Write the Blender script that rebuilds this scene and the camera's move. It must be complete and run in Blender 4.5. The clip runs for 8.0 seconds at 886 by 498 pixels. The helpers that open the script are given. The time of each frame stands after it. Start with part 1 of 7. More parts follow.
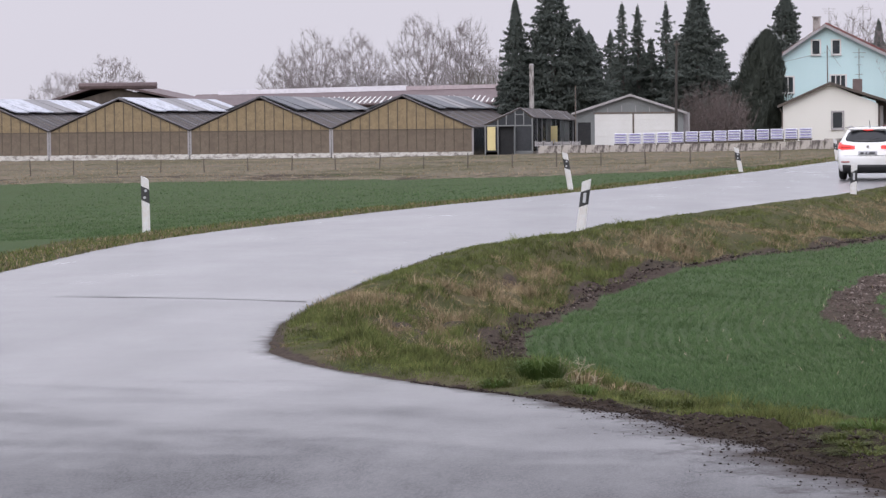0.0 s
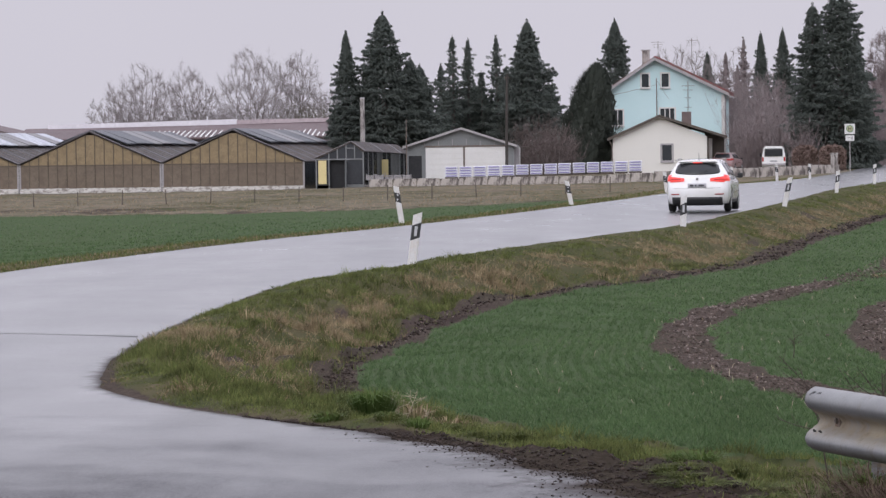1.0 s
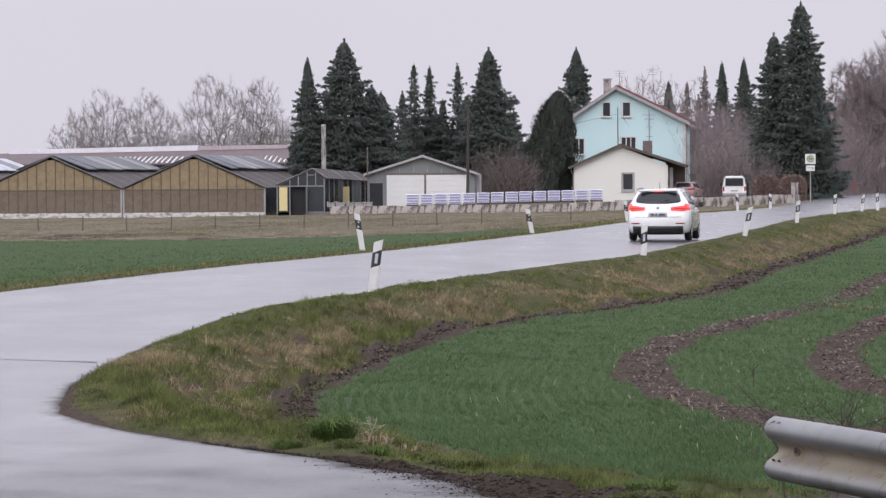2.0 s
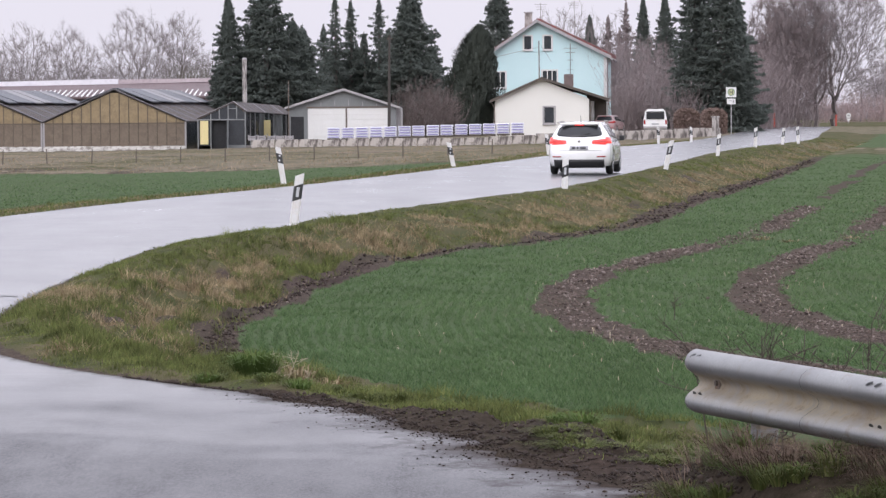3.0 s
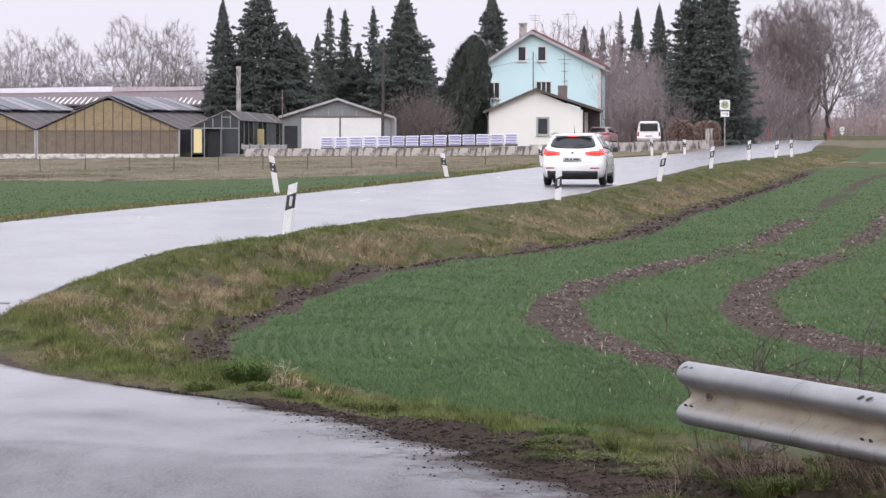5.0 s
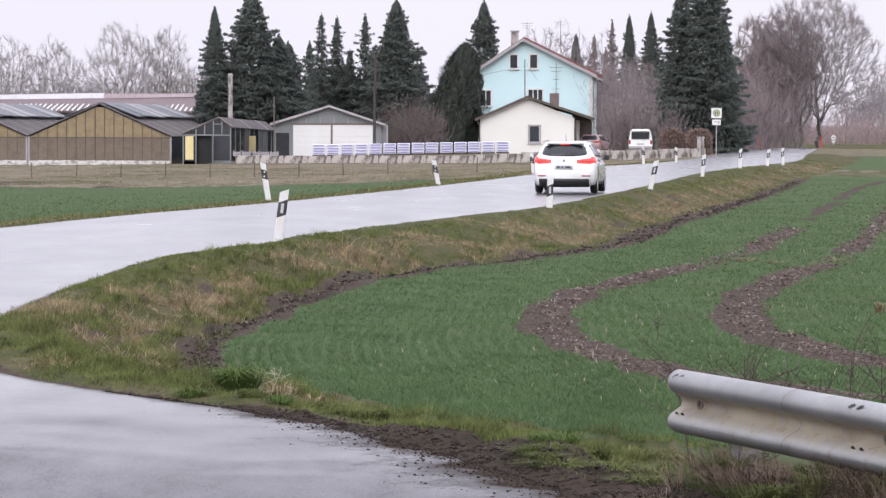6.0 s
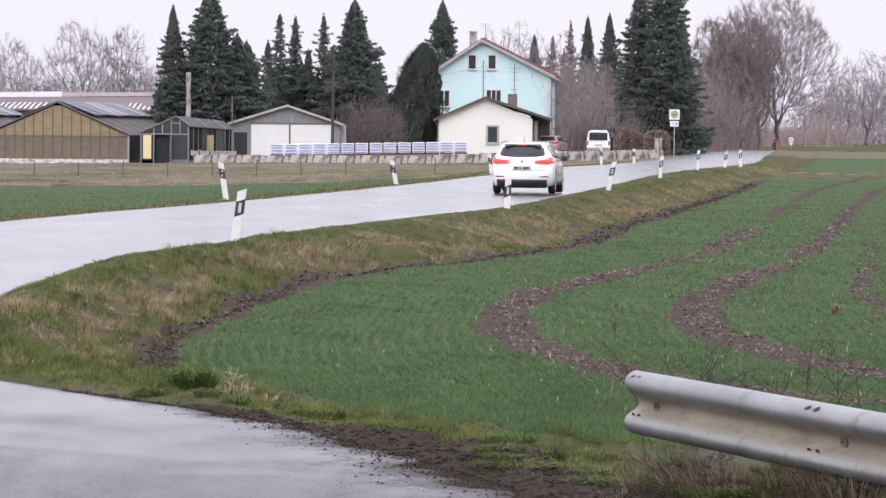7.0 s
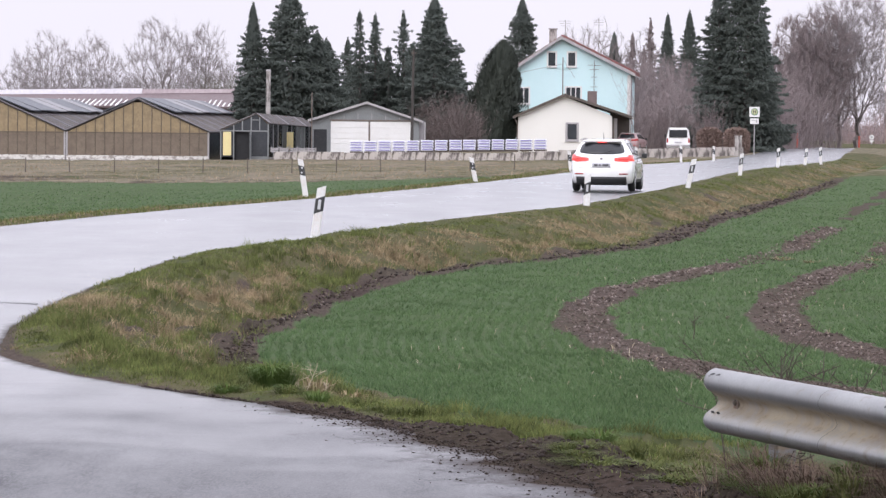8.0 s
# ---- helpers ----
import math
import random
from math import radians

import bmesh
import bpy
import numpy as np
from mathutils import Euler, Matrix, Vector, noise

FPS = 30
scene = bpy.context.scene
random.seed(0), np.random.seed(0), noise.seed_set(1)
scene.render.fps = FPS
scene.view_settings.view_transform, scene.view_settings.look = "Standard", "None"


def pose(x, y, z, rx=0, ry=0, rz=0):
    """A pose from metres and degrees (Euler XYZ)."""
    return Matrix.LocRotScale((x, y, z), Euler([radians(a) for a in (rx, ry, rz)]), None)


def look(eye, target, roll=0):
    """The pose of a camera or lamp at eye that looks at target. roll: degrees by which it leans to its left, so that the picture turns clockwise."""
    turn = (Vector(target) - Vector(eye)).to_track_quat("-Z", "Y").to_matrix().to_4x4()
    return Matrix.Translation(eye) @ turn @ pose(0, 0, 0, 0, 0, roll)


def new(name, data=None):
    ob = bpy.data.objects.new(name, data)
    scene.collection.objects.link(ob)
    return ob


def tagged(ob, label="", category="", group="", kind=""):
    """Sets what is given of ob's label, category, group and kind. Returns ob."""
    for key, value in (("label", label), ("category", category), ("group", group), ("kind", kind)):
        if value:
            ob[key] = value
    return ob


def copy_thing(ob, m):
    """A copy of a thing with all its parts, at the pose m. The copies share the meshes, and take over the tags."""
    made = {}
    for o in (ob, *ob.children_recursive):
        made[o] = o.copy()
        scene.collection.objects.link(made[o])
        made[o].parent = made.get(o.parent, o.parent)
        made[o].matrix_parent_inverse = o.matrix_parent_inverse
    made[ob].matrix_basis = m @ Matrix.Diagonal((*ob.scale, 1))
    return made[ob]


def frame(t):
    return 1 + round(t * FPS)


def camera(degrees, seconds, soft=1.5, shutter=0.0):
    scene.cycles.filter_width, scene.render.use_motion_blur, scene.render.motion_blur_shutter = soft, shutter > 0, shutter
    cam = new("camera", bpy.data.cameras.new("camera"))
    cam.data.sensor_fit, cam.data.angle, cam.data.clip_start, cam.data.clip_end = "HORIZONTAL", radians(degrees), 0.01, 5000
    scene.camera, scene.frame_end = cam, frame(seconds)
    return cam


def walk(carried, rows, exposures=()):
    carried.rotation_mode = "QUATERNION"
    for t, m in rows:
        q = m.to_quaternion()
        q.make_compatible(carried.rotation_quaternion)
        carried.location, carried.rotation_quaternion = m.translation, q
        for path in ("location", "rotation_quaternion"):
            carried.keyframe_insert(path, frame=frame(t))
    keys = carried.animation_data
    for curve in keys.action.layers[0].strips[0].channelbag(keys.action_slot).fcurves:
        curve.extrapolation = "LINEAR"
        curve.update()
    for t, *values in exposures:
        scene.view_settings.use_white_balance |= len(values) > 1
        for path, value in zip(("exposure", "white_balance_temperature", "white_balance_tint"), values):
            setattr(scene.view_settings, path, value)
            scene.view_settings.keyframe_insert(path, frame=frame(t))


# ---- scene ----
# ---------- camera: one standing point, a long lens that pans ----------
EYE = (0.0, 0.0, 1.9)
cam = camera(14.89, 8.0, soft=1.4)
AIM_PITCH, AIM_ROLL = -2.376, 0.42
# seconds, turn to the left, tilt up, lean, in degrees from the main view
ROWS = [
    (0.0, 4.972, 0.189, 0.172),
    (0.5, 3.684, 0.701, 0.450),
    (1.0, 2.116, 0.723, 0.331),
    (1.5, 1.410, 1.004, 0.340),
    (2.0, 1.445, 1.183, -0.030),
    (2.2, 0.930, 0.497, -0.130),
    (3.3, 0.060, 0.020, 0.01),
    (3.5, 0.000, 0.000, 0.000),
    (4.0, -0.009, 0.055, -0.212),
    (4.5, -0.002, 0.110, -0.371),
    (4.7, 0.003, 0.155, -0.410),
    (5.8, -0.058, 0.342, -0.590),
    (6.0, -0.147, 0.350, -0.610),
    (6.5, -0.897, 0.356, -0.847),
    (7.0, -0.864, 0.358, -0.894),
    (7.5, -0.662, 0.341, -0.907),
    (8.0, 0.476, 0.298, -0.955),
]
walk(cam, [(t, pose(*EYE, 0, 0, yaw) @ pose(0, 0, 0, AIM_PITCH + tilt) @ pose(0, 0, 0, 0, AIM_ROLL + lean) @ pose(0, 0, 0, 90))
           for t, yaw, tilt, lean in ROWS],
     exposures=[(0.0, -0.22), (0.5, -0.31), (1.0, -0.38), (1.5, -0.33), (2.0, -0.23), (2.2, -0.16), (3.3, 0.05), (4.7, 0.10), (5.8, 0.18), (8.0, 0.20)])

# ---------- world: a bright overcast sky ----------
world = bpy.data.worlds.new("overcast_sky")
scene.world = world
world.use_nodes = True
wn, wl = world.node_tree.nodes, world.node_tree.links
wn.clear()
w_out = wn.new("ShaderNodeOutputWorld")
w_bg = wn.new("ShaderNodeBackground")
w_sky = wn.new("ShaderNodeTexSky")
w_sky.sky_type = "NISHITA"
w_sky.sun_disc = False
w_sky.sun_elevation = radians(38)
w_sky.sun_rotation = radians(200)
w_co = wn.new("ShaderNodeTexCoord")
w_sep = wn.new("ShaderNodeSeparateXYZ")
wl.new(w_co.outputs["Generated"], w_sep.inputs[0])
w_ramp = wn.new("ShaderNodeValToRGB")          # cloud layer: brighter overhead than at the horizon
w_ramp.color_ramp.elements[0].position, w_ramp.color_ramp.elements[0].color = 0.05, (0.82, 0.79, 0.90, 1)
w_ramp.color_ramp.elements[1].position, w_ramp.color_ramp.elements[1].color = 1.0, (1.92, 1.92, 2.18, 1)
w_mid = w_ramp.color_ramp.elements.new(0.35)
w_mid.color = (1.68, 1.67, 1.90, 1)
wl.new(w_sep.outputs["Z"], w_ramp.inputs[0])
w_noise = wn.new("ShaderNodeTexNoise")
w_noise.inputs["Scale"].default_value = 3.0
w_noise.inputs["Detail"].default_value = 5.0
w_map = wn.new("ShaderNodeMapRange")
w_map.inputs["To Min"].default_value, w_map.inputs["To Max"].default_value = 0.93, 1.06
wl.new(w_noise.outputs["Fac"], w_map.inputs["Value"])
w_mul = wn.new("ShaderNodeMix")
w_mul.data_type, w_mul.blend_type = "RGBA", "MULTIPLY"
w_mul.inputs[0].default_value = 1.0
wl.new(w_ramp.outputs[0], w_mul.inputs[6])
wl.new(w_map.outputs[0], w_mul.inputs[7])
w_scale = wn.new("ShaderNodeMix")
w_scale.data_type, w_scale.blend_type = "RGBA", "MIX"
w_scale.inputs[0].default_value = 0.98
w_dim = wn.new("ShaderNodeVectorMath")
w_dim.operation = "SCALE"
w_dim.inputs["Scale"].default_value = 0.1
wl.new(w_sky.outputs[0], w_dim.inputs[0])
wl.new(w_dim.outputs[0], w_scale.inputs[6])
wl.new(w_mul.outputs[2], w_scale.inputs[7])
wl.new(w_scale.outputs[2], w_bg.inputs["Color"])
w_bg.inputs["Strength"].default_value = 1.0
wl.new(w_bg.outputs[0], w_out.inputs["Surface"])

sun_data = bpy.data.lights.new("sun", "SUN")
sun_data.energy, sun_data.angle, sun_data.color = 0.9, radians(40), (1.0, 0.97, 0.93)
sun = new("sun", sun_data)
sun.matrix_world = look((-60, -100, 90), (0, 60, 0))

# ---------- materials ----------


def shader(name, rough=0.7, metal=0.0, spec=0.5):
    m = bpy.data.materials.new(name)
    m.use_nodes = True
    b = m.node_tree.nodes["Principled BSDF"]
    b.inputs["Roughness"].default_value = rough
    b.inputs["Metallic"].default_value = metal
    b.inputs["Specular IOR Level"].default_value = spec
    return m, m.node_tree.nodes, m.node_tree.links, b


def noise_node(n, l, scale, detail=4.0, co=None, rough=0.55):
    t = n.new("ShaderNodeTexNoise")
    t.inputs["Scale"].default_value = scale
    t.inputs["Detail"].default_value = detail
    t.inputs["Roughness"].default_value = rough
    if co is not None:
        l.new(co, t.inputs["Vector"])
    return t.outputs["Fac"]


def mix_node(n, l, fac, a, b, blend="MIX"):
    x = n.new("ShaderNodeMix")
    x.data_type, x.blend_type = "RGBA", blend
    for sock, v in ((0, fac), (6, a), (7, b)):
        if isinstance(v, (int, float)):
            x.inputs[sock].default_value = v
        elif isinstance(v, tuple):
            x.inputs[sock].default_value = (*v, 1)
        else:
            l.new(v, x.inputs[sock])
    return x.outputs[2]


def span(n, l, v, lo, hi, to_lo=0.0, to_hi=1.0):
    r = n.new("ShaderNodeMapRange")
    l.new(v, r.inputs["Value"])
    r.inputs["From Min"].default_value, r.inputs["From Max"].default_value = lo, hi
    r.inputs["To Min"].default_value, r.inputs["To Max"].default_value = to_lo, to_hi
    return r.outputs["Result"]


def bump_node(n, l, b, height, strength, distance):
    k = n.new("ShaderNodeBump")
    k.inputs["Strength"].default_value = strength
    k.inputs["Distance"].default_value = distance
    l.new(height, k.inputs["Height"])
    l.new(k.outputs[0], b.inputs["Normal"])


def surface(name, a, b, rough=0.7, coarse=1.0, fine=12.0, bump=0.3, depth=0.01, metal=0.0, spec=0.5, stain=None, stretch=(1, 1, 1)):
    """A plain surface of two tones with a coarse and a fine variation, and a stain of its own colour."""
    m, n, l, bs = shader(name, rough, metal, spec)
    co = n.new("ShaderNodeTexCoord")
    mp = n.new("ShaderNodeMapping")
    mp.inputs["Scale"].default_value = stretch
    l.new(co.outputs["Object"], mp.inputs["Vector"])
    v = mp.outputs[0]
    big, small = noise_node(n, l, coarse, 4, v), noise_node(n, l, fine, 6, v)
    c = mix_node(n, l, span(n, l, big, 0.3, 0.7), a, b)
    c = mix_node(n, l, span(n, l, small, 0.3, 0.75, 0.0, 0.55), c, tuple(0.6 * x for x in a))
    if stain:
        c = mix_node(n, l, span(n, l, noise_node(n, l, coarse * 2.3, 7, v, 0.7), 0.47, 0.60, 0, 0.85), c, stain)
    l.new(c, bs.inputs["Base Color"])
    l.new(span(n, l, small, 0.2, 0.8, max(rough - 0.12, 0.05), min(rough + 0.12, 1)), bs.inputs["Roughness"])
    if bump:
        bump_node(n, l, bs, small, bump, depth)
    return m


def island_tones(name, tones, rough=0.6, spec=0.3, through_light=0.0, patch=0.0, depth=0.35):
    """Leaves, blades and clods: each piece takes its own tone."""
    m, n, l, b = shader(name, rough, 0, spec)
    g = n.new("ShaderNodeNewGeometry")
    r = n.new("ShaderNodeValToRGB")
    els = r.color_ramp.elements
    while len(els) < len(tones):
        els.new(0.5)
    for i, c in enumerate(tones):
        els[i].position, els[i].color = i / (len(tones) - 1), (*c, 1)
    l.new(g.outputs["Random Per Island"], r.inputs[0])
    colour = r.outputs[0]
    if patch:       # clumps that grow paler or darker than their neighbours
        co = n.new("ShaderNodeTexCoord").outputs["Object"]
        mp = n.new("ShaderNodeMapping")
        mp.inputs["Scale"].default_value = (1.0, 0.5, 1.0)
        l.new(co, mp.inputs["Vector"])
        f = span(n, l, noise_node(n, l, patch, 4, mp.outputs[0], 0.6), 0.32, 0.68, 1 - depth, 1 + depth)
        colour = mix_node(n, l, 1.0, colour, f, "MULTIPLY")
    l.new(colour, b.inputs["Base Color"])
    if through_light:
        t = n.new("ShaderNodeBsdfTranslucent")
        l.new(colour, t.inputs["Color"])
        x = n.new("ShaderNodeMixShader")
        x.inputs[0].default_value = through_light
        l.new(b.outputs[0], x.inputs[1])
        l.new(t.outputs[0], x.inputs[2])
        l.new(x.outputs[0], n["Material Output"].inputs["Surface"])
    return m


def asphalt_material():
    m, n, l, b = shader("wet_asphalt", 0.3)
    co = n.new("ShaderNodeTexCoord").outputs["Object"]

    def drawn_out(along, turn=0.0):
        mp = n.new("ShaderNodeMapping")
        mp.inputs["Scale"].default_value = (1.0, along, 1.0)
        mp.inputs["Rotation"].default_value = (0, 0, radians(turn))
        l.new(co, mp.inputs["Vector"])
        return mp.outputs[0]

    lane = noise_node(n, l, 0.9, 7, drawn_out(0.30, 24), 0.62)
    wet = noise_node(n, l, 0.45, 5, drawn_out(0.5), 0.55)
    damp = noise_node(n, l, 5.0, 8, drawn_out(0.22), 0.72)
    grain = noise_node(n, l, 70, 4, drawn_out(0.22), 0.7)
    c = mix_node(n, l, span(n, l, damp, 0.35, 0.65), (0.038, 0.037, 0.043), (0.066, 0.064, 0.072))
    c = mix_node(n, l, span(n, l, grain, 0.35, 0.7, 0, 0.6), c, (0.022, 0.022, 0.025))
    c = mix_node(n, l, span(n, l, grain, 0.60, 0.72, 0, 0.6), c, (0.14, 0.136, 0.14))
    w = mix_node(n, l, 0.45, mix_node(n, l, 0.3, span(n, l, wet, 0.35, 0.65), span(n, l, damp, 0.3, 0.7)), span(n, l, lane, 0.35, 0.65))
    l.new(span(n, l, w, 0.1, 0.9, 0.20, 0.27), b.inputs["Coat Roughness"])
    b.inputs["Coat IOR"].default_value = 1.33
    # the old side-road surface near the junction is coarser and sheds its water
    sep = n.new("ShaderNodeSeparateXYZ")
    l.new(co, sep.inputs[0])
    pools = noise_node(n, l, 0.9, 5, drawn_out(1.3, 12), 0.6)
    drift = n.new("ShaderNodeMath")
    drift.operation = "ADD"
    l.new(sep.outputs["Y"], drift.inputs[0])
    l.new(span(n, l, pools, 0.25, 0.75, -3.2, 3.2), drift.inputs[1])
    far_part = span(n, l, drift.outputs[0], 18.8, 24.6)
    silt_at = n.new("ShaderNodeAttribute")
    silt_at.attribute_name = "silt"
    silt_sum = n.new("ShaderNodeMath")
    silt_sum.operation = "ADD"
    l.new(silt_at.outputs["Fac"], silt_sum.inputs[0])
    l.new(span(n, l, noise_node(n, l, 4.5, 7, drawn_out(0.7, -10), 0.7), 0.25, 0.75, -0.40, 0.40), silt_sum.inputs[1])
    silt = span(n, l, silt_sum.outputs[0], 0.35, 0.95, 0.0, 0.85)
    c = mix_node(n, l, span(n, l, pools, 0.42, 0.62, 0.0, 0.35), c, (0.030, 0.029, 0.033))
    c = mix_node(n, l, silt, c, mix_node(n, l, span(n, l, grain, 0.35, 0.65), (0.028, 0.021, 0.019), (0.070, 0.055, 0.049)))
    l.new(c, b.inputs["Base Color"])
    speck = mix_node(n, l, 0.42, mix_node(n, l, 0.5, span(n, l, lane, 0.38, 0.62), span(n, l, damp, 0.36, 0.64)), span(n, l, grain, 0.40, 0.60))
    film = mix_node(n, l, far_part, span(n, l, speck, 0.1, 0.9, 0.30, 0.02), mix_node(n, l, 0.5, span(n, l, w, 0.2, 0.8, 0.95, 0.72), span(n, l, pools, 0.3, 0.7, 1.0, 0.72)))
    l.new(mix_node(n, l, silt, film, (0.0, 0.0, 0.0)), b.inputs["Coat Weight"])
    gloss = mix_node(n, l, far_part, span(n, l, speck, 0.1, 0.9, 0.40, 0.05), (0.42, 0.42, 0.42))
    l.new(mix_node(n, l, silt, gloss, (0.03, 0.03, 0.03)), b.inputs["Specular IOR Level"])
    l.new(mix_node(n, l, silt, span(n, l, mix_node(n, l, 0.2, w, grain), 0.2, 0.8, 0.40, 0.54), (0.9, 0.9, 0.9)), b.inputs["Roughness"])
    bump_node(n, l, b, grain, 0.6, 0.004)
    return m


def ground_material():
    """Crop, verge, bare soil and dead grass, by where each grows."""
    m, n, l, b = shader("field_ground", 0.95, 0, 0.04)
    co = n.new("ShaderNodeTexCoord").outputs["Object"]
    mp = n.new("ShaderNodeMapping")
    mp.inputs["Scale"].default_value = (1.0, 0.35, 1.0)
    l.new(co, mp.inputs["Vector"])
    big, mid, fine = noise_node(n, l, 0.12, 4, co), noise_node(n, l, 1.6, 5, mp.outputs[0]), noise_node(n, l, 14, 5, co, 0.7)

    def zone(word):
        a = n.new("ShaderNodeAttribute")
        a.attribute_name = word
        s = n.new("ShaderNodeMath")
        s.operation = "ADD"
        l.new(a.outputs["Fac"], s.inputs[0])
        l.new(span(n, l, mid, 0.25, 0.75, -0.28, 0.28), s.inputs[1])
        return span(n, l, s.outputs[0], 0.38, 0.62)

    verge = mix_node(n, l, span(n, l, mid, 0.35, 0.65), (0.050, 0.058, 0.024), (0.100, 0.084, 0.050))
    crop = mix_node(n, l, span(n, l, mid, 0.3, 0.7), (0.057, 0.090, 0.041), (0.068, 0.095, 0.046))
    crop = mix_node(n, l, span(n, l, fine, 0.50, 0.72, 0, 0.5), crop, (0.082, 0.070, 0.056))
    dry = mix_node(n, l, span(n, l, mid, 0.35, 0.65), (0.205, 0.165, 0.130), (0.135, 0.118, 0.080))
    dry = mix_node(n, l, span(n, l, noise_node(n, l, 0.35, 5, co, 0.65), 0.45, 0.62, 0, 0.7), dry, (0.098, 0.088, 0.060))
    soil = mix_node(n, l, span(n, l, fine, 0.35, 0.7), (0.038, 0.028, 0.024), (0.095, 0.071, 0.062))
    c = mix_node(n, l, zone("crop"), verge, crop)
    c = mix_node(n, l, zone("dry"), c, dry)
    mud = mix_node(n, l, span(n, l, fine, 0.35, 0.7), (0.016, 0.0108, 0.0092), (0.056, 0.039, 0.033))
    c = mix_node(n, l, zone("soil"), c, mix_node(n, l, zone("wet"), soil, mud))
    c = mix_node(n, l, span(n, l, big, 0.35, 0.7, 0, 0.25), c, (0.05, 0.06, 0.025))
    l.new(c, b.inputs["Base Color"])
    bump_node(n, l, b, fine, 0.8, 0.03)
    return m


M_ROAD, M_GROUND = asphalt_material(), ground_material()
M_TAR = surface("tar_joint", (0.05, 0.048, 0.05), (0.075, 0.072, 0.075), 0.5, 3, 30, 0.3, 0.004, spec=0.4)
M_POST_WHITE = surface("post_plastic_white", (0.78, 0.77, 0.78), (0.70, 0.69, 0.68), 0.45, 6, 40, 0.1, 0.002, stain=(0.64, 0.60, 0.57))
M_POST_BLACK = surface("post_band_black", (0.025, 0.025, 0.028), (0.04, 0.04, 0.042), 0.5, 8, 50, 0.1, 0.002)
M_REFLECTOR = surface("reflector_grey", (0.62, 0.63, 0.66), (0.5, 0.5, 0.53), 0.25, 20, 90, 0.1, 0.001)
M_STEEL = surface("galvanised_steel", (0.27, 0.27, 0.285), (0.36, 0.36, 0.375), 0.48, 2.2, 60, 0.15, 0.002, metal=0.4, stain=(0.26, 0.20, 0.13), stretch=(0.7, 1, 2.5))
M_STEEL_DARK = surface("weathered_steel", (0.16, 0.15, 0.15), (0.24, 0.22, 0.20), 0.55, 5, 60, 0.2, 0.002, metal=0.5, stain=(0.16, 0.09, 0.05))
M_WOOD_DARK = surface("weathered_wood", (0.085, 0.070, 0.060), (0.14, 0.115, 0.095), 0.85, 2, 30, 0.5, 0.01, stretch=(1, 1, 0.2))
M_POLE = surface("tarred_pole_wood", (0.060, 0.054, 0.050), (0.085, 0.076, 0.070), 0.85, 2, 30, 0.5, 0.01, spec=0.2, stretch=(1, 1, 0.2))
M_WALL = surface("streaked_yard_wall", (0.56, 0.51, 0.47), (0.42, 0.38, 0.35), 0.9, 1.3, 14, 0.4, 0.01, stain=(0.06, 0.048, 0.046), stretch=(1.1, 1.1, 0.45))
M_CONCRETE = surface("stained_concrete", (0.50, 0.47, 0.45), (0.38, 0.35, 0.33), 0.85, 1.1, 14, 0.4, 0.01, stain=(0.075, 0.062, 0.058), stretch=(2.2, 2.2, 0.45))
M_PLASTER_BLUE = surface("pale_turquoise_plaster", (0.64, 0.85, 0.88), (0.68, 0.88, 0.91), 0.85, 0.5, 25, 0.2, 0.005)
M_PLASTER_WHITE = surface("cream_white_plaster", (0.86, 0.84, 0.79), (0.82, 0.80, 0.75), 0.85, 0.5, 25, 0.2, 0.005)
M_WHITE = surface("white_paint", (0.80, 0.79, 0.78), (0.74, 0.73, 0.71), 0.55, 1.5, 30, 0.1, 0.003)
M_ROOF_RED = surface("red_brown_tiles", (0.24, 0.065, 0.065), (0.32, 0.10, 0.095), 0.75, 1.2, 8, 0.5, 0.03, stain=(0.12, 0.09, 0.08))
M_ROOF_GREY = surface("grey_roof_sheet", (0.17, 0.165, 0.17), (0.25, 0.24, 0.25), 0.6, 0.7, 10, 0.3, 0.01)
M_ROOF_BROWN = surface("purple_brown_barn_roof", (0.115, 0.080, 0.084), (0.155, 0.110, 0.112), 0.7, 0.4, 6, 0.4, 0.03)
M_FRAME = surface("dull_steel_frame", (0.20, 0.205, 0.21), (0.27, 0.275, 0.28), 0.6, 2, 25, 0.2, 0.004)
M_DARK = surface("dark_interior", (0.02, 0.021, 0.024), (0.03, 0.03, 0.033), 0.8, 2, 10, 0)
M_PANE = surface("window_glass_dark", (0.030, 0.035, 0.042), (0.05, 0.055, 0.06), 0.08, 2, 9, 0)
M_TRIM_GREY = surface("grey_wood_trim", (0.36, 0.34, 0.35), (0.45, 0.43, 0.43), 0.7, 2, 25, 0.2, 0.005)
M_PANEL_GREY = surface("blue_grey_panel", (0.185, 0.195, 0.20), (0.245, 0.255, 0.26), 0.6, 0.8, 15, 0.2, 0.005)
M_GLAZE_TAN = surface("algae_tan_glazing", (0.285, 0.21, 0.115), (0.335, 0.255, 0.15), 0.35, 0.8, 9, 0.1, 0.005, stain=(0.20, 0.15, 0.088))
M_GLAZE_BROWN = surface("brown_lower_glazing", (0.165, 0.126, 0.092), (0.20, 0.157, 0.118), 0.4, 0.7, 9, 0.1, 0.005, stain=(0.13, 0.098, 0.072))
M_GLAZE_ROOF = surface("greenhouse_roof_glass", (0.075, 0.068, 0.070), (0.12, 0.105, 0.105), 0.75, 0.6, 7, 0.1, 0.005, spec=0.2)
M_VENT = surface("slate_vent_glass", (0.085, 0.090, 0.105), (0.13, 0.135, 0.15), 0.6, 0.6, 7, 0.1, 0.005, spec=0.3)
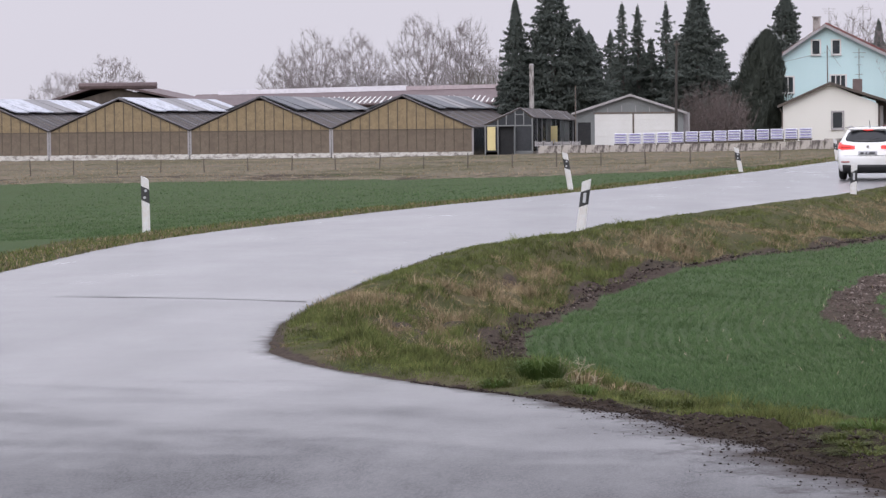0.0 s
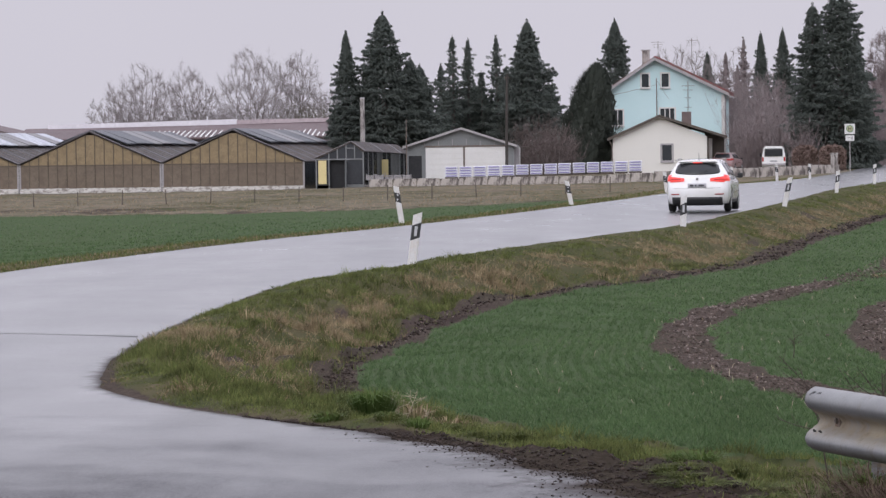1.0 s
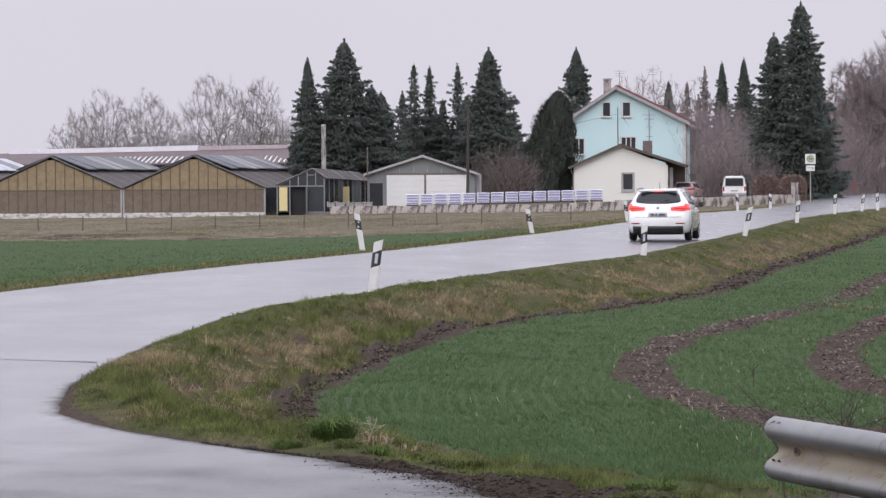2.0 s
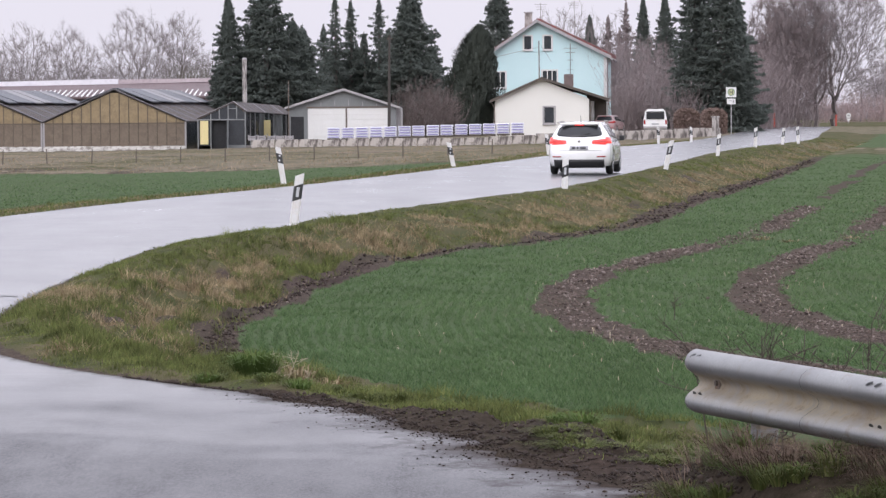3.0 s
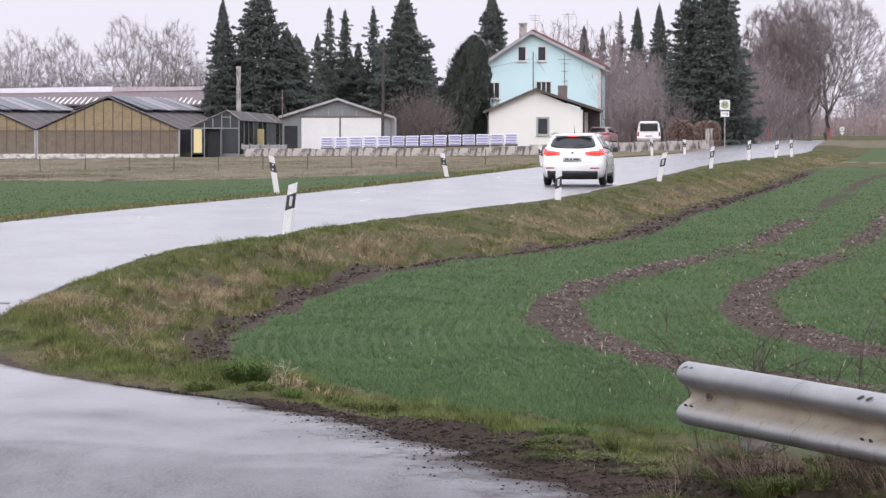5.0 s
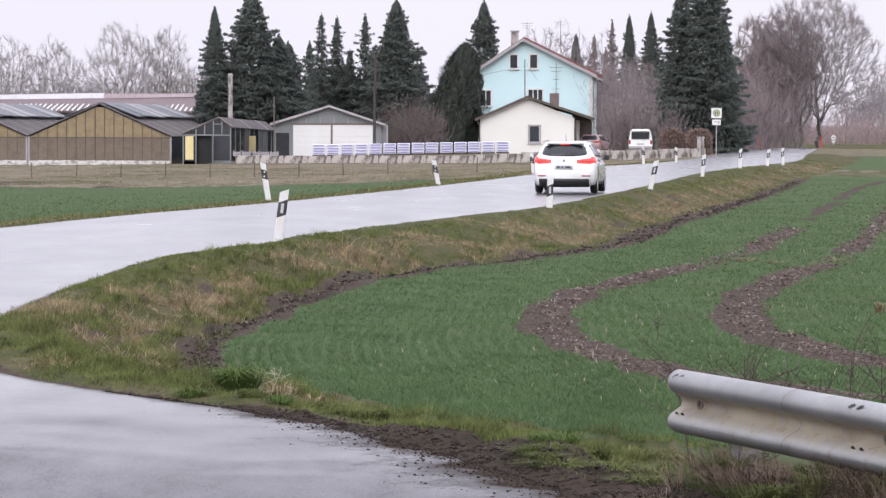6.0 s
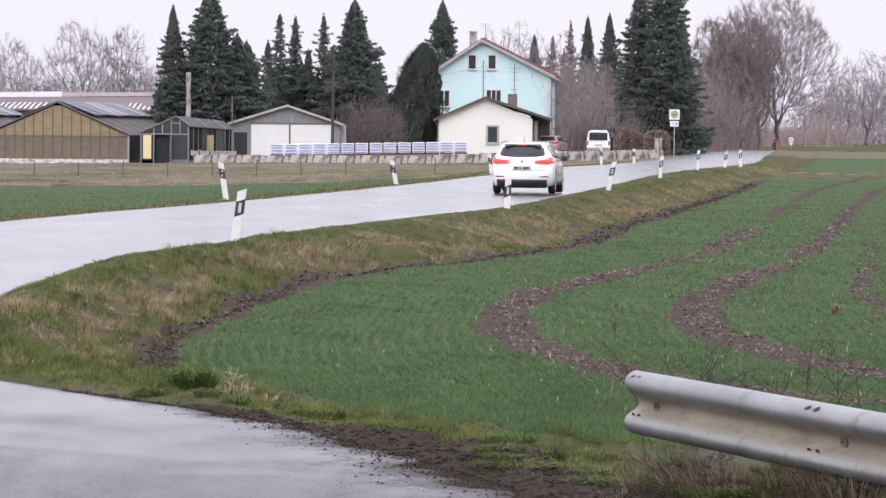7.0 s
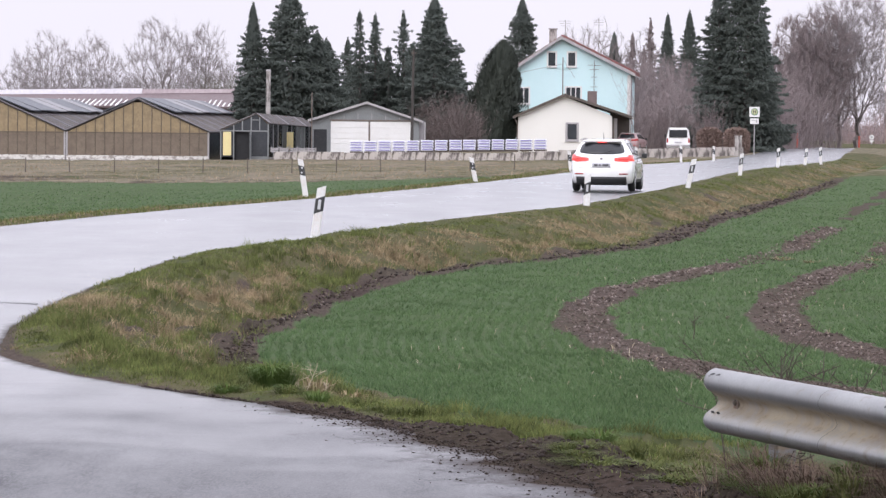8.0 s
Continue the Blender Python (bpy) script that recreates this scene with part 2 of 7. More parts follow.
M_VENT_PALE = surface("pale_vent_glass", (0.46, 0.48, 0.55), (0.60, 0.62, 0.68), 0.5, 0.6, 7, 0.1, 0.005, stain=(0.25, 0.26, 0.30))
M_PLINTH = surface("flaking_whitewash", (0.74, 0.72, 0.69), (0.64, 0.61, 0.57), 0.9, 1.4, 14, 0.3, 0.01, stain=(0.20, 0.17, 0.15), stretch=(1, 1, 2))
M_GLAZE_SIDE = surface("greenhouse_dull_glass", (0.035, 0.039, 0.046), (0.06, 0.064, 0.072), 0.2, 0.6, 7, 0.1, 0.005)
M_YELLOW = surface("pale_yellow_panel", (0.80, 0.68, 0.34), (0.74, 0.62, 0.32), 0.6, 2, 20, 0.1, 0.003)
M_BARK_GREY = surface("grey_bark", (0.165, 0.142, 0.138), (0.23, 0.198, 0.19), 0.9, 1.5, 12, 0.6, 0.02, stretch=(1, 1, 0.3))
M_TWIG = surface("bare_twigs", (0.225, 0.19, 0.19), (0.275, 0.235, 0.232), 0.9, 0.4, 6, 0)
M_TWIG_PALE = surface("pale_bare_twigs", (0.275, 0.240, 0.245), (0.325, 0.285, 0.288), 0.9, 0.4, 6, 0)
M_TWIG_RED = surface("reddish_bare_twigs", (0.245, 0.200, 0.200), (0.295, 0.242, 0.242), 0.9, 0.5, 6, 0)
# far twigs: distance haze is painted into these two pale base colours
M_TWIG_FAR = surface("far_twigs_haze_tint", (0.34, 0.30, 0.315), (0.39, 0.35, 0.36), 0.9, 0.4, 6, 0)
M_TWIG_FAR_RED = surface("far_red_twigs_haze_tint", (0.36, 0.27, 0.265), (0.42, 0.32, 0.31), 0.9, 0.4, 6, 0)
M_TWIG_DARK = surface("dark_bare_twigs", (0.125, 0.098, 0.092), (0.16, 0.125, 0.118), 0.9, 0.5, 6, 0)
# needle tones lifted well above real foliage, painting in some distance haze
M_NEEDLE = island_tones("spruce_needles", [(0.168, 0.190, 0.174), (0.178, 0.200, 0.180), (0.158, 0.180, 0.165), (0.186, 0.206, 0.182)], 0.95, 0.0, 0.65)
M_THUJA = island_tones("yew_foliage", [(0.074, 0.084, 0.074), (0.086, 0.098, 0.082), (0.078, 0.088, 0.076)], 0.85, 0.05, 0.2)
M_IVY = island_tones("ivy_leaves", [(0.150, 0.140, 0.108), (0.175, 0.165, 0.130), (0.130, 0.125, 0.098)], 0.9, 0.03, 0.4)
M_HEDGE = island_tones("brown_hedge_leaves", [(0.21, 0.150, 0.130), (0.27, 0.195, 0.17), (0.17, 0.12, 0.105)], 0.8, 0.2)
M_GRASS = island_tones("verge_grass", [(0.094, 0.116, 0.036), (0.142, 0.158, 0.056), (0.062, 0.082, 0.027), (0.170, 0.172, 0.066)], 0.7, 0.08, 0.25, 4.5, 0.55)
M_STRAW = island_tones("dead_grass", [(0.265, 0.20, 0.122), (0.195, 0.15, 0.090), (0.36, 0.28, 0.185), (0.16, 0.135, 0.072)], 0.8, 0.06, 0.15, 6.0, 0.6)
M_CROP = island_tones("winter_wheat", [(0.066, 0.118, 0.048), (0.118, 0.178, 0.078), (0.044, 0.082, 0.034), (0.165, 0.215, 0.115)], 0.7, 0.08, 0.25, 1.1, 0.15)
M_GLAZE_BAR = surface("brown_glazing_bar", (0.125, 0.098, 0.072), (0.16, 0.125, 0.095), 0.8, 2, 25, 0.2, 0.005)
M_TUFT = island_tones("lush_grass", [(0.085, 0.135, 0.035), (0.120, 0.170, 0.055), (0.065, 0.105, 0.028)], 0.7, 0.1, 0.35)
M_STALK = island_tones("bleached_stalk", [(0.36, 0.30, 0.22), (0.46, 0.40, 0.31)], 0.8, 0.1)
M_MUD = island_tones("wet_mud_crumbs", [(0.015, 0.0105, 0.009), (0.034, 0.024, 0.020), (0.021, 0.015, 0.0125), (0.066, 0.048, 0.040)], 0.7, 0.12)
M_DEAD_STEM = island_tones("brown_dead_stems", [(0.10, 0.068, 0.052), (0.15, 0.108, 0.082), (0.062, 0.044, 0.036), (0.22, 0.165, 0.125)], 0.85, 0.05)
M_CLOD = island_tones("soil_clods", [(0.085, 0.064, 0.055), (0.12, 0.092, 0.080), (0.040, 0.030, 0.026), (0.16, 0.125, 0.110), (0.055, 0.041, 0.036), (0.25, 0.21, 0.19)], 0.85, 0.1)


def rail_material():
    """Zinc grey, with tan silt dried in the trough and thin streaks below it."""
    m, n, l, b = shader("weathered_zinc_rail", 0.45, 0.35)
    co = n.new("ShaderNodeTexCoord").outputs["Object"]
    sep = n.new("ShaderNodeSeparateXYZ")
    l.new(co, sep.inputs[0])
    mp = n.new("ShaderNodeMapping")
    mp.inputs["Scale"].default_value = (2.0, 2.0, 0.5)
    l.new(co, mp.inputs["Vector"])
    big, fine, streak = noise_node(n, l, 2.0, 5, co), noise_node(n, l, 90, 4, co), noise_node(n, l, 7, 6, mp.outputs[0], 0.7)
    c = mix_node(n, l, span(n, l, big, 0.35, 0.65), (0.175, 0.176, 0.178), (0.275, 0.277, 0.278))
    c = mix_node(n, l, span(n, l, fine, 0.35, 0.7, 0, 0.35), c, (0.12, 0.12, 0.13))
    low = span(n, l, sep.outputs["Z"], 0.50, 0.56)
    high = span(n, l, sep.outputs["Z"], 0.655, 0.625)
    k = n.new("ShaderNodeMath")
    k.operation = "MULTIPLY"
    l.new(low, k.inputs[0])
    l.new(high, k.inputs[1])
    k2 = n.new("ShaderNodeMath")
    k2.operation = "MULTIPLY"
    l.new(k.outputs[0], k2.inputs[0])
    l.new(span(n, l, streak, 0.35, 0.6, 0.4, 0.95), k2.inputs[1])
    c = mix_node(n, l, k2.outputs[0], c, mix_node(n, l, span(n, l, big, 0.4, 0.62), (0.37, 0.31, 0.215), (0.20, 0.15, 0.095)))
    c = mix_node(n, l, span(n, l, streak, 0.54, 0.70, 0, 0.8), c, (0.13, 0.10, 0.08))
    l.new(c, b.inputs["Base Color"])
    l.new(span(n, l, k2.outputs[0], 0, 1, 0.42, 0.85), b.inputs["Roughness"])
    l.new(span(n, l, k2.outputs[0], 0, 1, 0.4, 0.0), b.inputs["Metallic"])
    bump_node(n, l, b, fine, 0.12, 0.002)
    return m


M_RAIL = rail_material()

# ---------- building helpers ----------


def mesh_from(name, verts, faces, material=None, smooth=False):
    me = bpy.data.meshes.new(name)
    me.from_pydata([tuple(v) for v in verts], [], [tuple(f) for f in faces])
    if material:
        me.materials.append(material)
    if smooth:
        me.polygons.foreach_set("use_smooth", [True] * len(me.polygons))
    me.update()
    return me


def soup(name, verts, corners, material):
    """A mesh of many small faces, all with the same number of corners."""
    me = bpy.data.meshes.new(name)
    nf = len(verts) // corners
    me.vertices.add(len(verts))
    me.vertices.foreach_set("co", np.asarray(verts, dtype=np.float32).ravel())
    me.loops.add(nf * corners)
    me.loops.foreach_set("vertex_index", np.arange(nf * corners, dtype=np.int32))
    me.polygons.add(nf)
    me.polygons.foreach_set("loop_start", np.arange(0, nf * corners, corners, dtype=np.int32))
    me.update(calc_edges=True)
    me.validate()
    me.materials.append(material)
    return me


def part(name, bm, material, parent, label="", smooth=False):
    """Links a bmesh as one mesh object under a thing or a part."""
    me = bpy.data.meshes.new(name)
    bm.to_mesh(me)
    bm.free()
    me.materials.append(material)
    if smooth:
        me.polygons.foreach_set("use_smooth", [True] * len(me.polygons))
    ob = new(name, me)
    ob.parent = parent
    if label:
        ob["label"] = label
    return ob


def thing(name, m, label, category, group="", kind=""):
    ob = new(name)
    ob.empty_display_size = 0.2
    ob.matrix_world = m
    return tagged(ob, label, category, group, kind)


def box(x0, x1, y0, y1, z0, z1, bevel=0.0, bm=None):
    b = bmesh.new()
    bmesh.ops.create_cube(b, size=1)
    for v in b.verts:
        v.co = ((x0 + x1) / 2 + v.co.x * (x1 - x0), (y0 + y1) / 2 + v.co.y * (y1 - y0), (z0 + z1) / 2 + v.co.z * (z1 - z0))
    if bevel:
        bmesh.ops.bevel(b, geom=b.edges[:], offset=bevel, segments=2, affect="EDGES", profile=0.6)
    if bm is None:
        return b
    me = bpy.data.meshes.new("tmp")
    b.to_mesh(me)
    b.free()
    bm.from_mesh(me)
    bpy.data.meshes.remove(me)
    return bm


def prism(outline, y0, y1, bm=None):
    """An outline in x and z, pulled along y."""
    b = bmesh.new() if bm is None else bm
    front = [b.verts.new((x, y0, z)) for x, z in outline]
    back = [b.verts.new((x, y1, z)) for x, z in outline]
    n = len(outline)
    b.faces.new(front)
    b.faces.new(back[::-1])
    for i in range(n):
        b.faces.new((front[i], back[i], back[(i + 1) % n], front[(i + 1) % n]))
    bmesh.ops.recalc_face_normals(b, faces=b.faces[:])
    return b


def tube(points, radii, sides=6, bm=None, cap=True):
    """A tapered tube along points."""
    b = bmesh.new() if bm is None else bm
    rings = []
    pts = [Vector(p) for p in points]
    for i, p in enumerate(pts):
        d = (pts[min(i + 1, len(pts) - 1)] - pts[max(i - 1, 0)]).normalized()
        a = d.orthogonal().normalized()
        c = d.cross(a)
        rings.append([b.verts.new(p + radii[i] * (math.cos(2 * math.pi * k / sides) * a + math.sin(2 * math.pi * k / sides) * c)) for k in range(sides)])
    for r, s in zip(rings, rings[1:]):
        for k in range(sides):
            b.faces.new((r[k], r[(k + 1) % sides], s[(k + 1) % sides], s[k]))
    if cap:
        b.faces.new(rings[0][::-1])
        b.faces.new(rings[-1])
    return b


def smooth_step(x, lo, hi):
    t = np.clip((x - lo) / (hi - lo), 0, 1)
    return t * t * (3 - 2 * t)


def curve_table(points):
    """Smooth x over y through control points (x, y), y rising."""
    p = np.array(points, dtype=float)
    x, y = p[:, 0], p[:, 1]
    slope = np.gradient(x, y)

    def at(q):
        q = np.asarray(q, dtype=float)
        i = np.clip(np.searchsorted(y, q) - 1, 0, len(y) - 2)
        h = y[i + 1] - y[i]
        t = (q - y[i]) / h
        tc = np.clip(t, 0, 1)
        v = ((2 * tc**3 - 3 * tc**2 + 1) * x[i] + (tc**3 - 2 * tc**2 + tc) * h * slope[i] + (-2 * tc**3 + 3 * tc**2) * x[i + 1] + (tc**3 - tc**2) * h * slope[i + 1])
        return v + np.where(t > 1, (t - 1) * h * slope[-1], 0) + np.where(t < 0, t * h * slope[0], 0)

    return at


# ---------- lie of the land ----------
road_right = curve_table([(4.5, -60), (2.4, 0), (1.45, 10), (1.05, 15.0), (0.90, 17.2), (0.42, 18.7), (-0.2, 20.6), (-1.25, 22.9), (-2.6, 25.0), (-3.6, 27.0), (-4.15, 30.2), (-4.36, 34.3),
                          (-4.34, 42.2), (-3.95, 50.1), (-2.62, 56.8), (-1.31, 63.7), (0.44, 71.7), (2.4, 79.7), (5.0, 96.3), (8.4, 121.5), (11.3, 143.4), (14.0, 159.5),
                          (17.0, 175), (19.6, 189), (27.5, 250), (35.4, 314), (36.7, 325), (42, 335), (56, 350), (80, 365), (110, 390), (150, 420)])
road_left = curve_table([(-7.5, -60), (-9.0, 20), (-9.5, 43.4), (-9.42, 53.5), (-8.19, 62.7), (-6.45, 72.6), (-4.18, 82.8), (0.02, 108.2), (3.96, 136.5), (7.96, 166.2),
                         (11.0, 180), (16.9, 217.6), (22.9, 265.5), (28.7, 314), (29.8, 324.0), (36, 340), (50, 365), (75, 390), (110, 420)])
bank_toe = curve_table([(8, -60), (6, 0), (4, 12), (2.7, 17), (2.0, 20.5), (1.5, 22.2), (0.5, 23.5), (-0.45, 24.9), (-1.3, 26.9), (-2.05, 30.4), (-2.30, 34.5), (-2.10, 40.5), (-1.80, 46.0),
                        (-1.25, 50.5), (-0.30, 54.6), (1.67, 60.2), (3.55, 68), (5.78, 83.2), (8.7, 101.0), (13.86, 134.8), (17.9, 163.3), (23, 192), (38.8, 314), (40.1, 325), (46, 335), (60, 350), (85, 365), (116, 390), (156, 420)])


def road_height(y):
    return np.interp(y, [-60, 45, 90, 200, 320, 345, 420], [0, 0, 0.1, 0.1, 0.18, -0.05, -1.6])


def toe_height(y):
    return np.interp(y, [-60, 15, 25, 34, 45, 160, 190, 225, 330, 420], [-0.1, -0.12, -0.16, -0.3, -0.4, -0.4, -0.2, 0.0, 0.05, -0.9])


def yard_wall_line(x):
    return np.interp(x, [-13, 10.3, 18.3, 30], [222, 222, 230, 240])


LATTICE = np.random.default_rng(2).uniform(-1, 1, (256, 256))


def patchy(x, y, s, seed):
    """Smooth random patches, about 1 / s metres across and longer along the view."""
    u, v = np.asarray(x) * s + 37.7 * seed, np.asarray(y) * s * 0.45 + 11.3 * seed
    i, j = np.floor(u).astype(int), np.floor(v).astype(int)
    f, g = u - i, v - j
    f, g = f * f * (3 - 2 * f), g * g * (3 - 2 * g)
    i0, i1, j0, j1 = i & 255, (i + 1) & 255, j & 255, (j + 1) & 255
    return (LATTICE[i0, j0] * (1 - f) + LATTICE[i1, j0] * f) * (1 - g) + (LATTICE[i0, j1] * (1 - f) + LATTICE[i1, j1] * f) * g


def wave(x, y, s, seed=0.0):
    return 1.5 * patchy(x, y, s * 0.55, seed + 1) + 0.9 * patchy(x, y, s * 1.3, seed + 5) + 0.45 * patchy(x, y, s * 2.9, seed + 9)


def lie(x, y):
    """The height of the ground."""
    x, y = np.asarray(x, dtype=float), np.asarray(y, dtype=float)
    xr, xl, xt, zr, zt = road_right(y), road_left(y), bank_toe(y), road_height(y), toe_height(y)
    f = np.clip((x - xr) / np.maximum(xt - xr, 0.3), 0, 1.0)
    near_edge = smooth_step(y, 22, 34)
    bank = zr - 0.02 + 0.03 * smooth_step(x - xr, 0.0, 0.35) + 0.03 * smooth_step(x - xr, 0.0, 0.5) * near_edge - smooth_step(f, 0.12, 1.0) * (zr + 0.07 - zt)
    field = zt + 0.0 * x
    right = np.where(f < 1, bank, field)
    n = xl - x
    left = zr - np.interp(n, [0, 1.5, 8, 15, 30, 45, 120], [0.0, 0.05, 0.33, 0.48, 0.55, 0.76, 0.8])
    yard = smooth_step(y - yard_wall_line(x), 0.1, 0.7) * smooth_step(x, -13.2, -12.6)
    left = left * (1 - yard) + 0.05 * yard
    z = np.where(x > xr, right, np.where(x < xl, left - 0.02, zr - 0.02 - 0.08 * smooth_step(np.minimum(xr - x, x - xl), 0.0, 1.2)))
    rough = 0.018 * wave(x, y, 2.3) + 0.012 * wave(x, y, 6.1, 2.0)
    rough = rough * (1 - 0.8 * smooth_step(x - xt, 0.2, 0.8))      # the drilled field lies smoother than the verge
    rough = rough + 0.035 * wave(x, y, 5.0, 9.0) * smooth_step(-np.abs(x - xr - 0.6), -0.7, -0.3) * smooth_step(-y, -24.0, -21.0) * (y > 10)
    rough = rough + (0.07 * wave(x, y, 1.5, 4.0) + 0.06 * wave(x, y, 4.2, 6.0)) * smooth_step(f, 0.15, 0.45) * (1 - smooth_step(f, 0.9, 1.05)) * smooth_step(y, 25, 29) * np.interp(y, [42, 66], [1.0, 0.5]) * (x > xr)
    ease = np.clip(np.minimum(np.abs(x - xr), np.abs(x - xl)) / 0.4, 0, 1) * ((x > xr) | (x < xl))
    z = z + rough * ease
    # low earth mound under the guard rail
    px, py = x - 1.12, y - 16.3
    along = np.clip(px * 0.323 - py * 0.946, 0, 9)
    away = np.hypot(px - along * 0.323, py + along * 0.946)
    z = z + (0.33 + 0.035 * wave(x, y, 3.0, 3.0)) * np.exp(-((away / 0.58) ** 2)) * smooth_step(x - xr, -0.05, 0.42)
    far = smooth_step(np.hypot(x, y), 900, 2500)
    return z * (1 - far)


# wheel tracks of the sprayer in the young crop: centre lines by (x, y), from far to near
TRACK_A = [(24, 172), (16.6, 133.6), (8.39, 79.1), (5.9, 63.6), (4.31, 56.7), (3.0, 52.0), (2.05, 47.6), (1.45, 42.5), (1.28, 38.4), (1.40, 34.9), (1.66, 31.7), (2.02, 29.6), (2.7, 27.4), (4.2, 25.5)]
TRACK_B = [(26.5, 172), (19, 133), (14.04, 103.1), (9.06, 71.3), (6.73, 58.0), (5.51, 53.0), (4.40, 47.2), (3.76, 41.5), (3.61, 37.6), (3.68, 34.7), (3.86, 32.8), (4.15, 30.7), (4.7, 29.0), (6.5, 27.5)]
TRACK_C = [(22, 130), (15.5, 100), (10.15, 71.1), (7.93, 56.5), (6.73, 48.6), (6.41, 43.9), (6.5, 40), (7.2, 36)]


def distance_to(points, x, y):
    best = np.full(np.shape(x), 1e9)
    p = np.array(points)
    for a, b in zip(p, p[1:]):
        d = b - a
        t = np.clip(((x - a[0]) * d[0] + (y - a[1]) * d[1]) / (d @ d), 0, 1)
        best = np.minimum(best, np.hypot(x - a[0] - t * d[0], y - a[1] - t * d[1]))
    return best


def track_cover(x, y):
    c = np.maximum(0.33 - distance_to(TRACK_A, x, y), 0.33 - distance_to(TRACK_B, x, y))
    c = np.maximum(c, 0.12 - distance_to(TRACK_C, x, y))
    gap = smooth_step(np.abs(y - 61), 2.0, 4.0) * (1 - 0.0 * x)     # the crop closes over the tracks at one spot
    c = c - np.interp(y, [55, 80], [0.0, 0.10]) + np.interp(y, [50, 75], [0.0, 0.07]) * wave(x, y, 1.5, 8.0)
    return np.clip(0.5 + c / 0.14, 0, 1) * np.where(wave(x, y, 0.5) > 1.1, 0.3, 1) * (0.35 + 0.65 * gap)


def zones(x, y):
    xr, xl, xt = road_right(y), road_left(y), bank_toe(y)
    w = 0.16 * wave(x, y, 1.4) + 0.10 * wave(x, y, 4.0, 1.0)
    d_toe = x - xt + w
    right = x > (xr + xl) / 2
    crop = np.where(right, smooth_step(d_toe, 0.12, 0.30) * ((y < 166 + 5 * w) | ((y > 184 + 4 * w) & (y < 246 + 8 * w))), smooth_step(xl - x + w * 2, 1.2, 2.2) * (y < 128 + 0.16 * (xl - x) + 4 * w))
    toe_soil = smooth_step(-np.abs(x - xt + 0.3 * w), -np.interp(y, [32, 50, 70], [0.26, 0.48, 0.50]), -np.interp(y, [32, 50, 70], [0.15, 0.32, 0.30])) * smooth_step(y, 29.5, 31.5) * (1 - smooth_step(y, 150, 175)) * np.clip(1.0 + 0.45 * wave(x, y, 0.45), np.interp(y, [58, 75], [0.9, 0.25]), 1)
    mud = smooth_step(-(x - xr - np.interp(y, [12, 16, 18, 20.5, 21.8, 23.1, 24.5, 26], [1.3, 1.5, 1.5, 1.25, 0.74, 0.20, 0.04, -0.2]) + 0.8 * w), -0.12, 0.12) * (x > xr - 0.3)
    rim = smooth_step(-(x - xr - np.interp(y, [23, 26, 31, 35], [0.02, 0.12, 0.10, -0.05]) + 0.25 * w), -0.10, 0.02) * (x > xr - 0.3)
    clear = smooth_step(-(np.abs(x - road_left(y)) - 0.25 + 0.4 * w), -0.2, 0.1) * 0.5
    f = (x - xr) / np.maximum(xt - xr, 0.3)
    scars = smooth_step(wave(x, y, 1.3, 12.0), 1.15, 1.5) * smooth_step(f, 0.25, 0.45) * (1 - smooth_step(f, 0.9, 1.0)) * (y > 28) * (y < 130)
    soil = np.maximum.reduce([track_cover(x + 0.4 * w, y) * right, toe_soil * right, mud * right, rim * right, clear, 0.8 * scars * right])
    path = smooth_step(-distance_to([(19.6, 188.5), (21.0, 183.0), (24.0, 177.5)], x, y), -0.55, -0.25)
    dry = np.where(right, np.maximum(((y > 166) & (y < 184)) * 0.42 + ((y > 250 + 8 * w) & (y < 345)) * 0.62 + 0 * x, path), (y > 128 + 0.16 * (xl - x) + 4 * w) * 0.8 * (y < 300))
    dry = np.where(right & (y < 160), 0, dry)
    seam = y - 128 - 0.16 * (xl - x) - 4 * w
    soil = np.maximum(soil, np.where(right, 0, 0.62 * smooth_step(seam, -1.0, 2.0) * (1 - smooth_step(seam, 12, 24)) * (0.75 + 0.25 * wave(x, y, 0.4, 6.0)) * (y < 200)))
    dry = np.where(right, dry, dry * np.clip(0.95 - 0.3 * smooth_step(wave(x, y, 0.25, 15.0), 0.2, 0.9), 0.4, 1))
    wet = np.where(right, np.maximum(mud, np.interp(y, [32, 45, 65], [0.40, 0.50, 0.25]) * toe_soil), 0.0)
    return crop, dry, soil, wet


